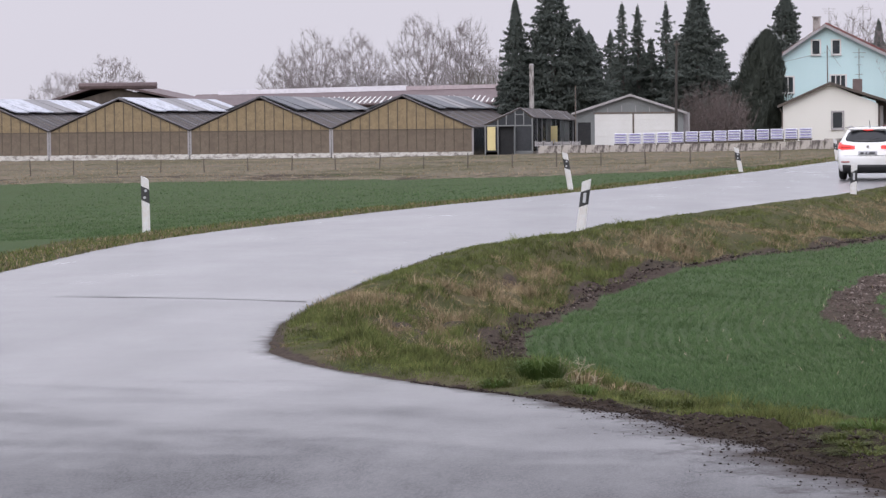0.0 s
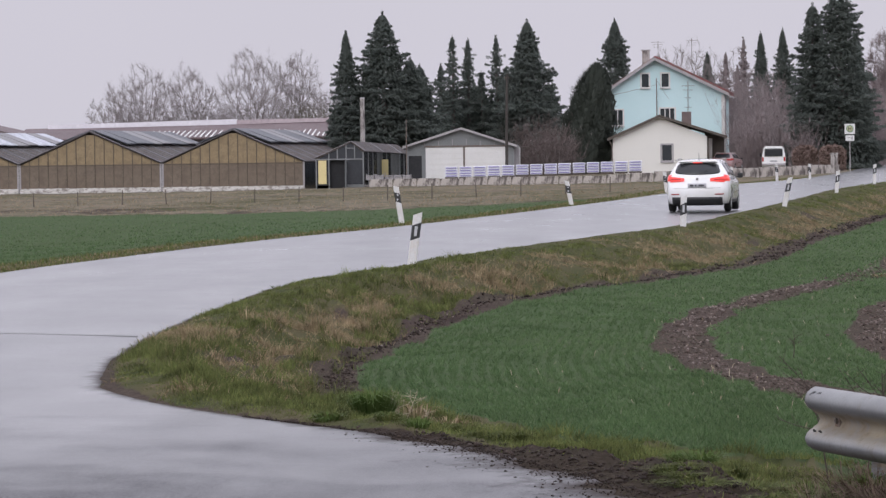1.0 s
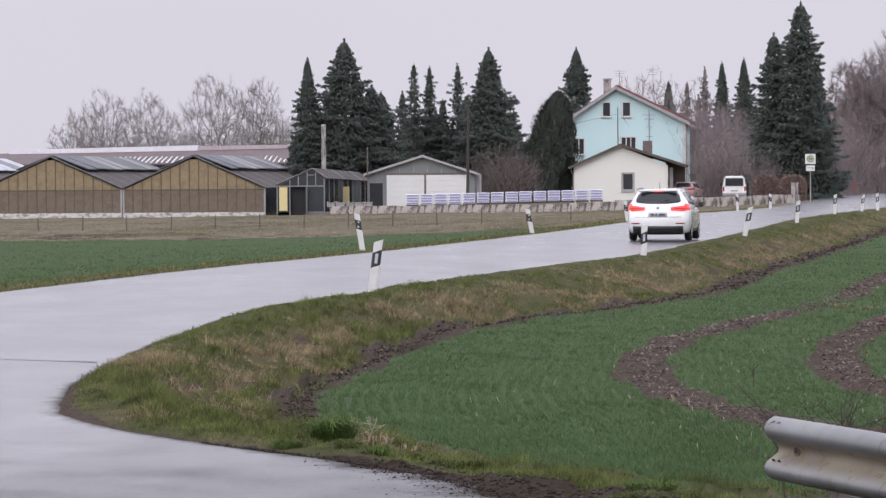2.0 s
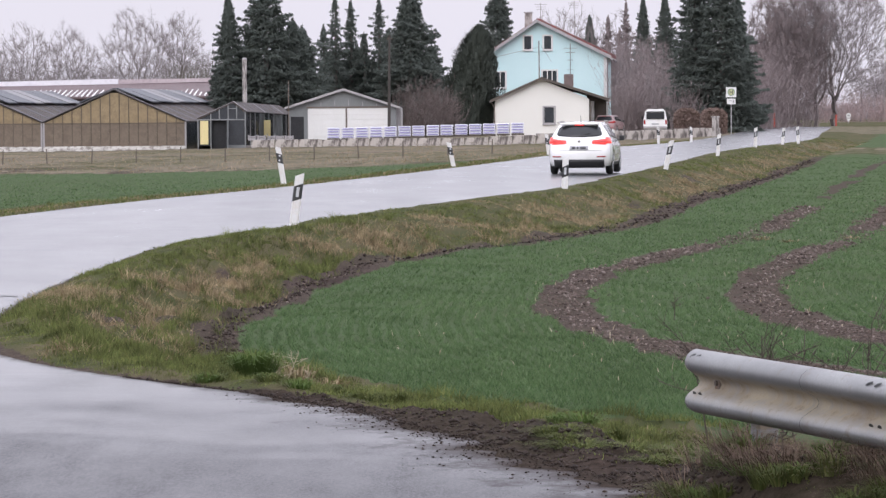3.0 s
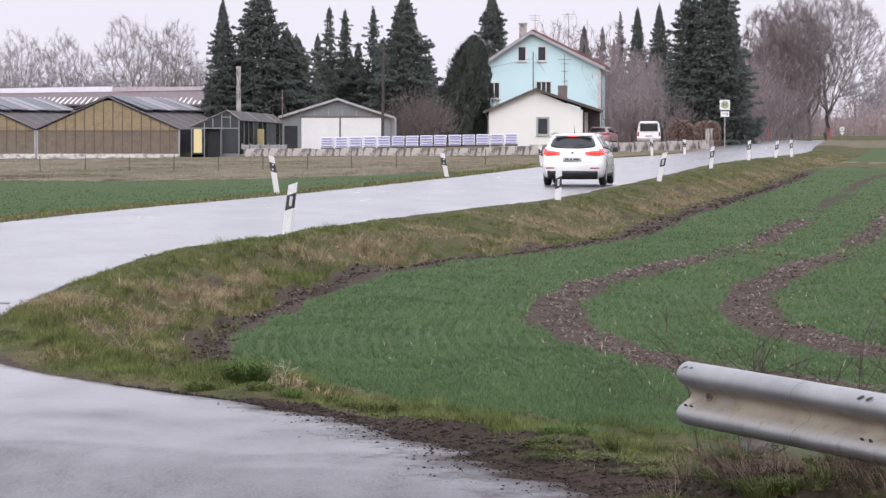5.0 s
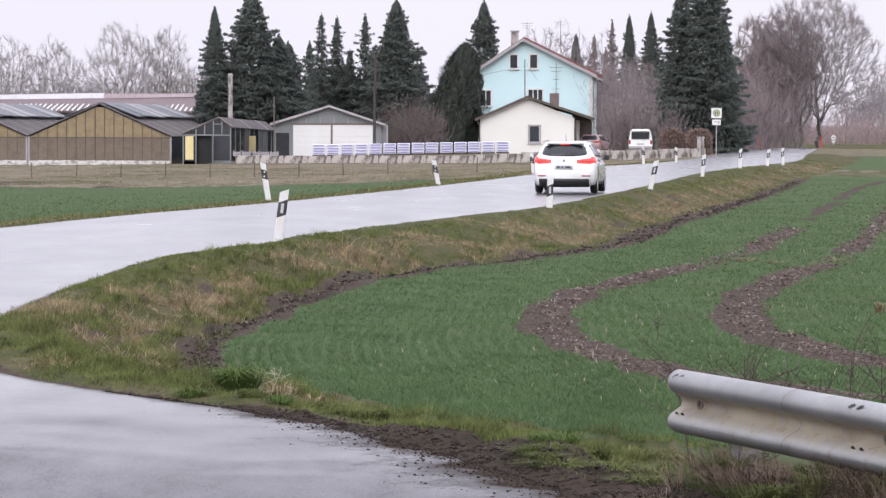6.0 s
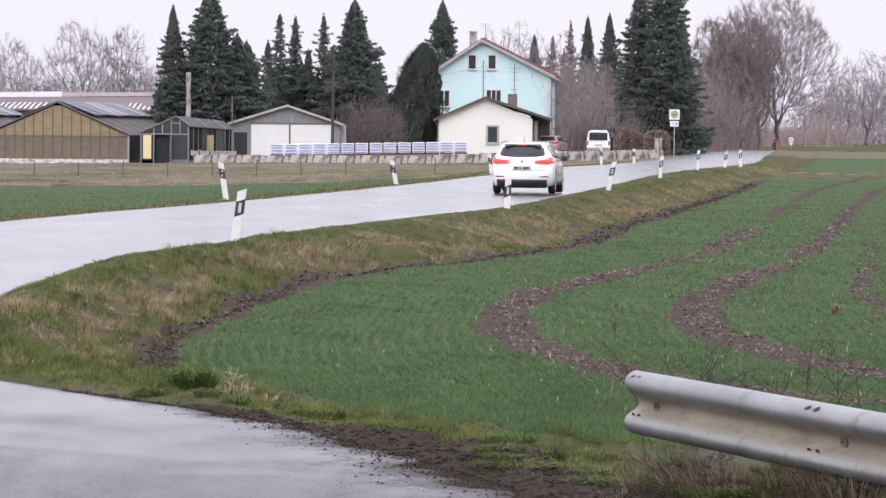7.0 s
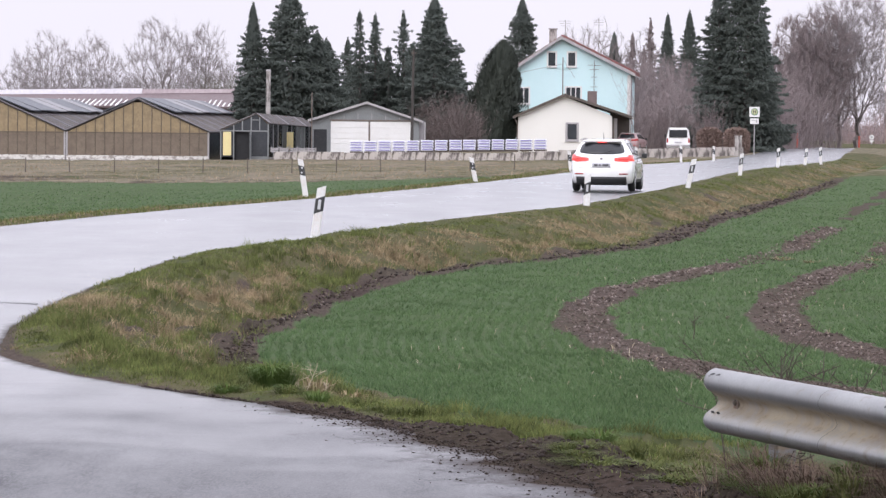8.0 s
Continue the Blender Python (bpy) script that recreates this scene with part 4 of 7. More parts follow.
def glass_porch():
    """The small steel-framed glasshouse beside the big ones, with its open door; it runs back at an angle."""
    g = thing("glasshouse", pose(0, 0, -0.68), "small steel-framed glasshouse with an open dark doorway", "greenhouse")
    y0, y1 = 230.0, 250.0
    x0, x1, xp, eave_l, eave_r, peak = -17.05, -13.85, -14.65, 2.15, 2.62, 3.28

    def back(x, y):
        return x + 0.105 * (y - y0)

    def gable(x):
        return eave_l + (peak - eave_l) * (x - x0) / (xp - x0) if x < xp else peak + (eave_r - peak) * (x - xp) / (x1 - xp)

    for xa, xb in ((x0, -16.15), (-15.0, x1)):
        part("glass_panel", box(xa, xb, y0, y0 + 0.03, 0.35, 2.12), M_GLAZE_SIDE, g)
    part("lower_panel", box(-15.0, x1, y0 - 0.01, y0 + 0.04, 0, 0.4), M_PANEL_GREY, g)
    part("doorway", box(-16.15, -15.0, y0 + 0.3, y0 + 0.34, 0, 2.1), M_DARK, g, "dark open doorway")
    part("open_door", box(-15.04, -15.0, y0 - 0.9, y0 - 0.05, 0.05, 2.05), M_PANEL_GREY, g, "open grey door leaf")
    part("gable_glass", prism([(x0, 2.14), (x1, 2.14), (x1, eave_r), (xp, peak), (x0, eave_l)], y0, y0 + 0.03), M_GLAZE_SIDE, g)
    for x in (x0, -16.18, -15.6, -15.0, -14.42, x1):
        part("steel_post", box(x - 0.035, x + 0.035, y0 - 0.05, y0 + 0.03, 0 if x in (x0, -16.18, -15.0, x1) else 2.12, gable(x) - 0.02), M_FRAME, g)
    part("steel_rail", box(x0, x1, y0 - 0.06, y0, 2.08, 2.16), M_FRAME, g)
    part("vent_frame", box(-15.0, -14.42, y0 - 0.06, y0, 2.84, 2.90), M_FRAME, g)
    part("steel_rail", tube([(x0, y0 - 0.02, eave_l), (xp, y0 - 0.02, peak), (x1, y0 - 0.02, eave_r)], [0.035] * 3, 6), M_STEEL_DARK, g)
    part("yellow_board", box(-16.9, -16.35, y0 - 0.09, y0 - 0.05, 0.45, 2.05), M_YELLOW, g, "pale yellow board")
    part("yellow_board", box(-13.02, -12.55, 237.9, 237.95, 0.85, 2.05), M_YELLOW, g, "pale yellow board")
    # long glazed side that runs back past the shed
    for k in range(10):
        ya, yb = y0 + 2.0 * k, y0 + 2.0 * (k + 1)
        bm = bmesh.new()
        drop = 0.012 * (ya - y0)
        lo = [bm.verts.new(p) for p in ((back(x1, ya + 0.06), ya + 0.06, 0.35), (back(x1, yb), yb, 0.35), (back(x1, yb), yb, eave_r - drop - 0.04), (back(x1, ya + 0.06), ya + 0.06, eave_r - drop))]
        bm.faces.new(lo)
        bmesh.ops.solidify(bm, geom=bm.faces[:], thickness=0.03)
        part("side_panel", bm, M_PANEL_GREY if k in (3, 6, 7) else M_GLAZE_SIDE, g)
        part("steel_post", box(back(x1, ya) - 0.02, back(x1, ya) + 0.06, ya - 0.03, ya + 0.03, 0, eave_r - drop), M_FRAME, g)
    part("side_kerb", prism([(-0.03, 0), (0.07, 0), (0.07, 0.36), (-0.03, 0.36)], y0, y1), M_CONCRETE, g).matrix_basis = pose(x1, y0, 0, 0, 0, -6.0) @ pose(0, -y0, 0)
    for side, xe, ze in ((-1, x0 - 0.1, eave_l), (1, x1 + 0.12, eave_r)):
        bm = bmesh.new()
        pts = [(xe, y0 - 0.1, ze), (xp, y0 - 0.1, peak), (back(xp, y1), y1, peak - 0.24), (back(xe, y1), y1, ze - 0.24)]
        lo = [bm.verts.new(p) for p in pts]
        hi = [bm.verts.new((p[0], p[1], p[2] + 0.06)) for p in pts]
        bm.faces.new(lo)
        bm.faces.new(hi)
        for i in range(4):
            bm.faces.new((lo[i], lo[(i + 1) % 4], hi[(i + 1) % 4], hi[i]))
        bmesh.ops.recalc_face_normals(bm, faces=bm.faces[:])
        r = part("roof", bm, M_GLAZE_ROOF, g, "dull roof glass")
        for k in range(11):
            y = y0 + 2.0 * k
            part("roof_bar", tube([(back(xe, y), y, ze + 0.07 - 0.012 * (y - y0)), (back(xp, y), y, peak + 0.07 - 0.012 * (y - y0))], [0.03, 0.03], 4), M_STEEL_DARK if k % 4 else M_TRIM_GREY, r)
    part("back_wall", prism([(x0, 0), (x1, 0), (x1, eave_r - 0.3), (xp, peak - 0.3), (x0, eave_l - 0.3)], y1 - 0.1, y1), M_GLAZE_SIDE, g).matrix_basis = pose(2.1, 0, 0)
    part("side_glass", prism([(-0.03, 0), (0.0, 0), (0.0, 2.1), (-0.03, 2.1)], y0, y1), M_GLAZE_SIDE, g).matrix_basis = pose(x0, y0, 0, 0, 0, -6.0) @ pose(0, -y0, 0)
    return g


def long_barn():
    b = thing("barn", pose(0, 0, 0), "long low barn with a purple-brown roof and a bright ridge strip", "barn")
    y0, y1 = 292.0, 308.0
    part("wall", box(-48, -21.0, y0, y0 + 0.25, -0.8, 3.3), M_ROOF_BROWN, b)
    part("wall", box(-48, -21.0, y1 - 0.25, y1, -0.8, 3.3), M_ROOF_BROWN, b)
    part("wall", box(-21.25, -21.0, y0 + 0.25, y1 - 0.25, -0.8, 3.3), M_ROOF_BROWN, b)
    rf = bmesh.new()
    for pts in (((-48, y0 - 0.5, 3.2), (-20.8, y0 - 0.5, 3.2), (-20.8, y0 + 8, 4.55), (-48, y0 + 8, 4.2)), ((-48, y1 + 0.5, 3.2), (-20.8, y1 + 0.5, 3.2), (-20.8, y0 + 8, 4.55), (-48, y0 + 8, 4.2))):
        lo = [rf.verts.new(p) for p in pts]
        hi = [rf.verts.new((p[0], p[1], p[2] + 0.15)) for p in pts]
        rf.faces.new(lo)
        rf.faces.new(hi[::-1])
        for i in range(4):
            rf.faces.new((lo[i], lo[(i + 1) % 4], hi[(i + 1) % 4], hi[i]))
    bmesh.ops.recalc_face_normals(rf, faces=rf.faces[:])
    r = part("roof", rf, M_ROOF_BROWN, b)
    part("ridge_skylight", prism([(-46.0, 4.25), (-29.2, 4.52), (-29.2, 4.98), (-46.0, 4.66)], y0 + 7.5, y0 + 8.5), surface("translucent_ridge_sheet", (0.85, 0.83, 0.88), (0.75, 0.73, 0.78), 0.4, 0.3, 5, 0), r, "bright translucent ridge strip")
    part("ridge_skylight", prism([(-29.2, 4.52), (-20.9, 4.66), (-20.9, 4.98), (-29.2, 4.90)], y0 + 7.5, y0 + 8.5), surface("dull_ridge_sheet", (0.46, 0.38, 0.40), (0.56, 0.48, 0.50), 0.5, 0.3, 5, 0), r)
    for k in range(34):
        x = -36.2 + k * 0.46
        part("roof_rib", tube([(x, y0 - 0.4, 3.40), (x + 0.10, y0 + 3.9 + 0.5 * math.sin(k), 3.96)], [0.085, 0.05], 4), M_WHITE, r, "pale weathered roof rib")
    return b


def old_barn():
    b = thing("old_barn", pose(0, 0, 0), "dark old barn with a hipped brown tiled roof", "barn")
    y0 = 300.0
    gabled_shell(-62.5, -47.5, -55.0, y0, y0 + 14, -0.9, 3.0, 3.0, 5.0, b, M_WOOD_DARK)
    pitched_roof(-64, 3.0, -56.0, 5.35, -47.0, 3.3, y0 - 0.8, y0 + 15, 0.2, b, M_ROOF_BROWN)
    part("ridge_cap", tube([(-58.5, y0 - 0.7, 5.2), (-51.5, y0 - 0.7, 5.2)], [0.3, 0.3], 8), M_ROOF_BROWN, b)
    return b


blue_house()
white_house()
grey_shed()
for cx, vent in ((-22.9, M_VENT), (-32.75, M_VENT), (-42.6, M_VENT_PALE), (-52.45, M_VENT_PALE)):
    greenhouse(cx, vent)
glass_porch()
long_barn()
old_barn()


def chimney_mast():
    c = thing("flue_pipe", pose(-14.22, 236, -0.6), "tall pale grey flue pipe behind the glasshouse", "chimney")
    part("pipe", tube([(0, 0, 0), (0, 0, 6.2)], [0.16, 0.16], 12), M_CONCRETE, c)
    part("collar", tube([(0, 0, 3.0), (0, 0, 3.12)], [0.19, 0.19], 12), M_TRIM_GREY, c)
    part("cap", tube([(0, 0, 6.2), (0, 0, 6.32)], [0.18, 0.15], 12), M_TRIM_GREY, c)


def utility_pole():
    c = thing("utility_pole", pose(-4.0, 224.5, zg(-4.0, 224.5) - 0.05), "dark weathered wooden utility pole", "pole")
    part("shaft", tube([(0, 0, 0), (0.03, 0, 4), (0.08, 0, 7.0)], [0.11, 0.095, 0.075], 10), M_POLE, c)
    part("insulator", tube([(-0.12, -0.05, 6.75), (0.28, -0.05, 6.75)], [0.03, 0.03], 6), M_STEEL_DARK, c)
    d = thing("lamp_mast", pose(-10.95, 231.3, -0.5), "thin steel mast beside the shed", "pole")
    part("shaft", tube([(0, 0, 0), (0, 0, 4.6)], [0.05, 0.035], 8), M_STEEL_DARK, d)


chimney_mast()
utility_pole()


def yard_wall():
    """Low stained retaining wall in cast sections."""
    w = thing("yard_wall", pose(0, 0, 0), "low stained concrete wall along the yard", "wall", kind="structure")
    rng = random.Random(5)
    line = [(-13.0, 222.0), (10.3, 222.0), (18.3, 230.0)]
    top = [(0.10, 0.22), (0.50, 0.66)]
    for (a, b), (z0, z1) in zip(zip(line, line[1:]), top):
        a, b = Vector(a), Vector(b)
        n = int((b - a).length / 1.55)
        ang = math.atan2(b.y - a.y, b.x - a.x)
        for k in range(n):
            p = a.lerp(b, (k + 0.5) / n)
            L = (b - a).length / n
            zt = z0 + (z1 - z0) * (k + 0.5) / n + (0.35 * smooth_step(p.x, 2, 10) if z0 < 0.3 else 0)
            base = zg(p.x, p.y - 0.6) - 0.25
            s = part("wall_section", box(-L / 2 + 0.02, L / 2 - 0.02, -0.12, 0.12, base, zt + rng.uniform(-0.03, 0.03), 0.02), M_WALL, w)
            s.matrix_basis = pose(p.x, p.y, 0, 0, 0, math.degrees(ang) + rng.uniform(-0.5, 0.5))
    return w


yard_wall()


def bag_stack():
    """A pallet stacked with white and violet printed sacks."""
    s = thing("sack_pallet", pose(0, 0, 0), "pallet of white-wrapped sacks with violet bands", "pallet", "pallets of sacks along the wall")
    w = 0.84
    violet = surface("violet_print", (0.26, 0.24, 0.48), (0.34, 0.32, 0.56), 0.4, 4, 20, 0.1, 0.003)
    film = surface("white_sack_film", (0.74, 0.74, 0.82), (0.66, 0.66, 0.76), 0.3, 3, 15, 0.3, 0.01)
    for k in range(3):
        part("pallet_board", box(-w / 2, w / 2, -0.4 + 0.32 * k, -0.28 + 0.32 * k, 0.0, 0.10), M_WOOD_DARK, s)
    for k in range(4):
        z = 0.11 + 0.175 * k
        bag = part("sack", box(-w / 2 + 0.01 * (k % 2), w / 2 - 0.015 * ((k + 1) % 2), -0.45, 0.45, z, z + 0.165, 0.05), film, s)
        part("printed_band", box(-w / 2 + 0.08, w / 2 - 0.08, -0.458, -0.449, z + 0.05, z + 0.12), violet, bag)
    return s


first = bag_stack()
first.matrix_basis = pose(-7.65, 224.2, 0.06)
rng = random.Random(11)
x = -7.65
for k in range(13):
    x += 0.935
    y = 224.2 + rng.uniform(-0.1, 0.25)
    copy_thing(first, pose(x, y, 0.06 + 0.02 * k, 0, 0, rng.uniform(-4, 4)))


# ---------- trees ----------


def conifer(name, x, y, height, radius, seed, label, material=None, droop=0.22, bare=0.03, taper=0.85):
    """A spruce: a trunk with a thin leader, tiers of limbs, each fledged with many small hanging sprays."""
    rg = np.random.default_rng(seed)
    t = thing(name, pose(x, y, zg(x, y) - 0.1), label, "tree")
    part("trunk", tube([(0, 0, 0), (0.05, 0, height * 0.5), (0, 0, height)], [0.018 * height, 0.012 * height, 0.02], 8), M_BARK_GREY, t)
    tris, limbs = [], bmesh.new()
    radius = radius * 1.12
    airy = radius < 2.2      # thin ragged trees let the sky through
    n_limb = int((height * 15 + radius * 30) * (0.55 if airy else 1.0))
    f = bare + (1 - bare) * np.sort(rg.uniform(0, 1, n_limb) ** 0.92)
    for i in range(n_limb):
        reach = radius * (max(1 - f[i] * 1.03, 0) ** taper) * (1 + 0.10 * math.sin(9 * f[i] * height / 4 + seed)) + 0.07
        a = i * 2.39996 + rg.normal(0, 0.25)
        L = reach * rg.choice([0.40, 0.80, 1.10, 1.65] if airy else [0.60, 0.82, 1.0, 1.18], p=[0.2, 0.32, 0.32, 0.16])
        z0 = f[i] * height
        rise = 0.45 * max(f[i] - 0.45, 0)       # upper limbs still point upwards
        if L > 0.7 and i % 3 == 0:
            tube([(0, 0, z0), (math.cos(a) * L * 0.8, math.sin(a) * L * 0.8, z0 + (rise - droop) * L * 0.7)], [0.03, 0.01], 3, limbs, cap=False)
        n_s = int(12 + L * 72)
        s = np.sqrt(rg.uniform(0.04, 1.0, n_s))
        across = rg.normal(0, 0.20, n_s) * L * (1.15 - s)
        cx = math.cos(a) * L * s - math.sin(a) * across
        cy = math.sin(a) * L * s + math.cos(a) * across
        cz = z0 + (rise - droop) * L * s + 0.10 * L * s**3 - 0.25 * np.abs(across) + rg.normal(0, 0.05, n_s)
        size = rg.uniform(0.10, 0.21, n_s) * min(1.0, 0.50 + 0.35 * reach)
        turn = a + rg.normal(0, 0.8, n_s)
        dx, dy, dz = np.cos(turn) * size, np.sin(turn) * size, rg.uniform(-0.75, 0.15, n_s) * size + rise * size
        px, py = -np.sin(turn) * size * 0.34, np.cos(turn) * size * 0.34
        tip = rg.normal(0, 0.28, n_s) * size
        p0 = np.stack([cx + px, cy + py, cz + tip], -1)
        p1 = np.stack([cx - px, cy - py, cz - tip], -1)
        tris.append(np.stack([p0, p1, np.stack([cx + dx, cy + dy, cz + dz], -1)], 1).reshape(-1, 3))
    # sprays close to the trunk, which close the crown
    n_in = int((110 if airy else 270) * height * (0.35 + radius * 0.25))
    f = rg.uniform(bare, 0.98, n_in)
    a = rg.uniform(0, 2 * math.pi, n_in)
    r = radius * (1 - f) ** taper * (0.6 if airy else 0.82) * rg.uniform(0, 1, n_in) ** 0.4
    c = np.stack([r * np.cos(a), r * np.sin(a), f * height - droop * r], -1)
    d = np.stack([np.cos(a) * 0.16, np.sin(a) * 0.16, np.full(n_in, -0.18)], -1) * rg.uniform(0.6, 1.4, (n_in, 1))
    p = np.stack([-np.sin(a), np.cos(a), rg.normal(0, 0.3, n_in)], -1) * 0.11
    tris.append(np.stack([c + p, c - p, c + d], 1).reshape(-1, 3))
    part("limb_wood", limbs, M_BARK_GREY, t)["kind"] = "stuff"
    c = new("crown", soup("crown", np.concatenate(tris), 3, material or M_NEEDLE))
    c.parent = t
    return t


def round_evergreen(x, y, height, radius, seed, label, material, lean=0.0, kind_name="evergreen_tree"):
    """A dense evergreen of upswept sprays round a trunk."""
    rg = np.random.default_rng(seed)
    t = thing(kind_name, pose(x, y, zg(x, y) - 0.1), label, "tree")
    part("trunk", tube([(0, 0, 0), (lean * 0.5, 0, height * 0.5), (lean, 0, height * 0.9)], [0.22, 0.15, 0.03], 8), M_BARK_GREY, t)
    n = 26000
    f = rg.uniform(0, 1, n)
    a = rg.uniform(0, 2 * math.pi, n)
    lump = 1 + 0.18 * np.sin(3 * a + 6 * f) + 0.14 * np.sin(7 * a - 11 * f + 1) + 0.08 * np.sin(13 * a + 23 * f)
    prof = np.interp(f, [0, 0.1, 0.5, 0.8, 0.93, 1.0], [0.88, 1.0, 0.84, 0.58, 0.34, 0.04])
    r = radius * prof * lump * np.sqrt(rg.uniform(0.35, 1.0, n))
    c = np.stack([r * np.cos(a) + lean * f, r * np.sin(a), f * height], -1)
    d = np.stack([np.cos(a) * 0.25 + rg.normal(0, 0.2, n), np.sin(a) * 0.25 + rg.normal(0, 0.2, n), rg.uniform(0.2, 1.0, n)], -1) * rg.uniform(0.3, 0.6, (n, 1))
    p = np.stack([-np.sin(a), np.cos(a), rg.normal(0, 0.3, n)], -1) * rg.uniform(0.06, 0.15, (n, 1))
    v = np.stack([c + p, c - p, c + d], 1).reshape(-1, 3)
    o = new("crown", soup("crown", v, 3, material))
    o.parent = t
    return t


def bare_tree(name, x, y, height, wide, seed, label, twig=None, clear=0.24, tips=520, thick=0.017, fine=0.010, twigs=5, fan=0.62):
    """A leafless tree: limbs that fork towards every part of an egg-shaped crown, down to fine twigs."""
    rg = np.random.default_rng(seed)
    t = thing(name, pose(x, y, zg(x, y) - 0.1), label, "tree")
    half_w, half_h = height * wide / 2, height * (1 - clear) / 2
    mid = height * clear + half_h
    u = rg.normal(0, 1, (tips, 3))
    u = u / np.linalg.norm(u, axis=1)[:, None] * (rg.uniform(0, 1, tips) ** 0.42)[:, None]
    lobes = 1 + 0.10 * np.sin(3 * np.arctan2(u[:, 1], u[:, 0]) + 4 * u[:, 2] + seed) + 0.08 * np.sin(7 * u[:, 2] + 5 * u[:, 0] + seed)
    u = u * lobes[:, None]
    goal = np.stack([u[:, 0] * half_w * (1 - 0.12 * u[:, 2]), u[:, 1] * half_w, mid + u[:, 2] * half_h], -1)
    goal = goal[np.argsort(np.linalg.norm(goal - np.array([0, 0, height * clear]), axis=1))]
    node = np.zeros((tips * 8 + 20, 3))
    up, path = np.zeros(len(node), dtype=int), np.zeros(len(node))
    heading = np.zeros((len(node), 3))
    heading[:, 2] = 1.0
    count = 0
    for k in range(7):
        node[count] = (rg.normal(0, 0.01 * height) * (k > 0), 0, height * clear * k / 6)
        up[count], path[count] = max(count - 1, 0), height * clear * k / 6
        count += 1
    ends = []
    for g in goal:
        gap = g - node[:count]
        d = np.linalg.norm(gap, axis=1)
        bend = 1 - (gap * heading[:count]).sum(1) / np.maximum(d, 1e-6)
        cost = d * (1 + 0.55 * bend) + fan * path[:count] + 2.0 * np.maximum(0, node[:count, 2] - g[2] - 0.15 * d) + 50 * (np.arange(count) < 4)
        j = int(np.argmin(cost))
        steps = int(min(7, max(2, d[j] / (0.06 * height) + 1)))
        p0, last = node[j].copy(), j
        sag = np.array([0, 0, -0.03 * np.hypot(g[0] - p0[0], g[1] - p0[1])]) + rg.normal(0, 0.022, 3) * d[j]
        for k in range(1, steps + 1):
            f = k / steps
            node[count] = p0 + (g - p0) * f + sag * (4 * f * (1 - f))
            up[count], path[count] = last, path[last] + d[j] / steps
            step = node[count] - node[last]
            heading[count] = step / max(float(np.linalg.norm(step)), 1e-6)
            last = count
            count += 1
        ends.append(last)
    load = np.zeros(count)
    load[ends] = 1
    for k in range(count - 1, 0, -1):
        load[up[k]] += load[k]
    load = np.maximum(load, 1)
    r = np.maximum(thick * height * (load / load[0]) ** 0.5, fine)
    a, b = node[up[1:count]], node[1:count]
    ra, rb = np.minimum(r[up[1:count]], r[1:count] * 1.25), r[1:count]
    d = (b - a) / np.maximum(np.linalg.norm(b - a, axis=1), 1e-6)[:, None]
    s1 = np.cross(d, np.array([0.31, 0.87, 0.38]))
    s1 = s1 / np.maximum(np.linalg.norm(s1, axis=1), 1e-6)[:, None]
    s2 = np.cross(d, s1)
    sides = 3
    ring = [np.cos(2 * math.pi * k / sides) * s1 + np.sin(2 * math.pi * k / sides) * s2 for k in range(sides)]
    quads = np.stack([np.stack([a + ring[k] * ra[:, None], a + ring[(k + 1) % sides] * ra[:, None], b + ring[(k + 1) % sides] * rb[:, None], b + ring[k] * rb[:, None]], 1) for k in range(sides)], 1)
    stout = rb > 0.004 * height
    for word, pick, mat in (("trunk", stout, M_BARK_GREY), ("limb_wood", ~stout, twig or M_TWIG)):
        o = new(word, soup(word, quads[pick].reshape(-1, 3), 4, mat))
        o.parent = t
        if word == "limb_wood":
            o["kind"] = "stuff"
    # fine twigs at the outer shoots
    thin = np.nonzero(load[1:count] <= 3)[0]
    pick = np.repeat(thin, twigs)
    m = len(pick)
    base = a[pick] + (b[pick] - a[pick]) * rg.uniform(0, 1, (m, 1))
    way = d[pick] * 0.9 + rg.normal(0, 0.55, (m, 3)) + np.array([0, 0, 0.25])
    tip = base + way / np.linalg.norm(way, axis=1)[:, None] * (rg.uniform(0.025, 0.075, m) * height)[:, None]
    w = np.cross(way, rg.normal(0, 1, (m, 3)))
    w = w / np.linalg.norm(w, axis=1)[:, None] * fine
    o = new("twig_crown", soup("twig_crown", np.stack([base + w, base - w, tip], 1).reshape(-1, 3), 3, twig or M_TWIG))
    o.parent = t
    return t


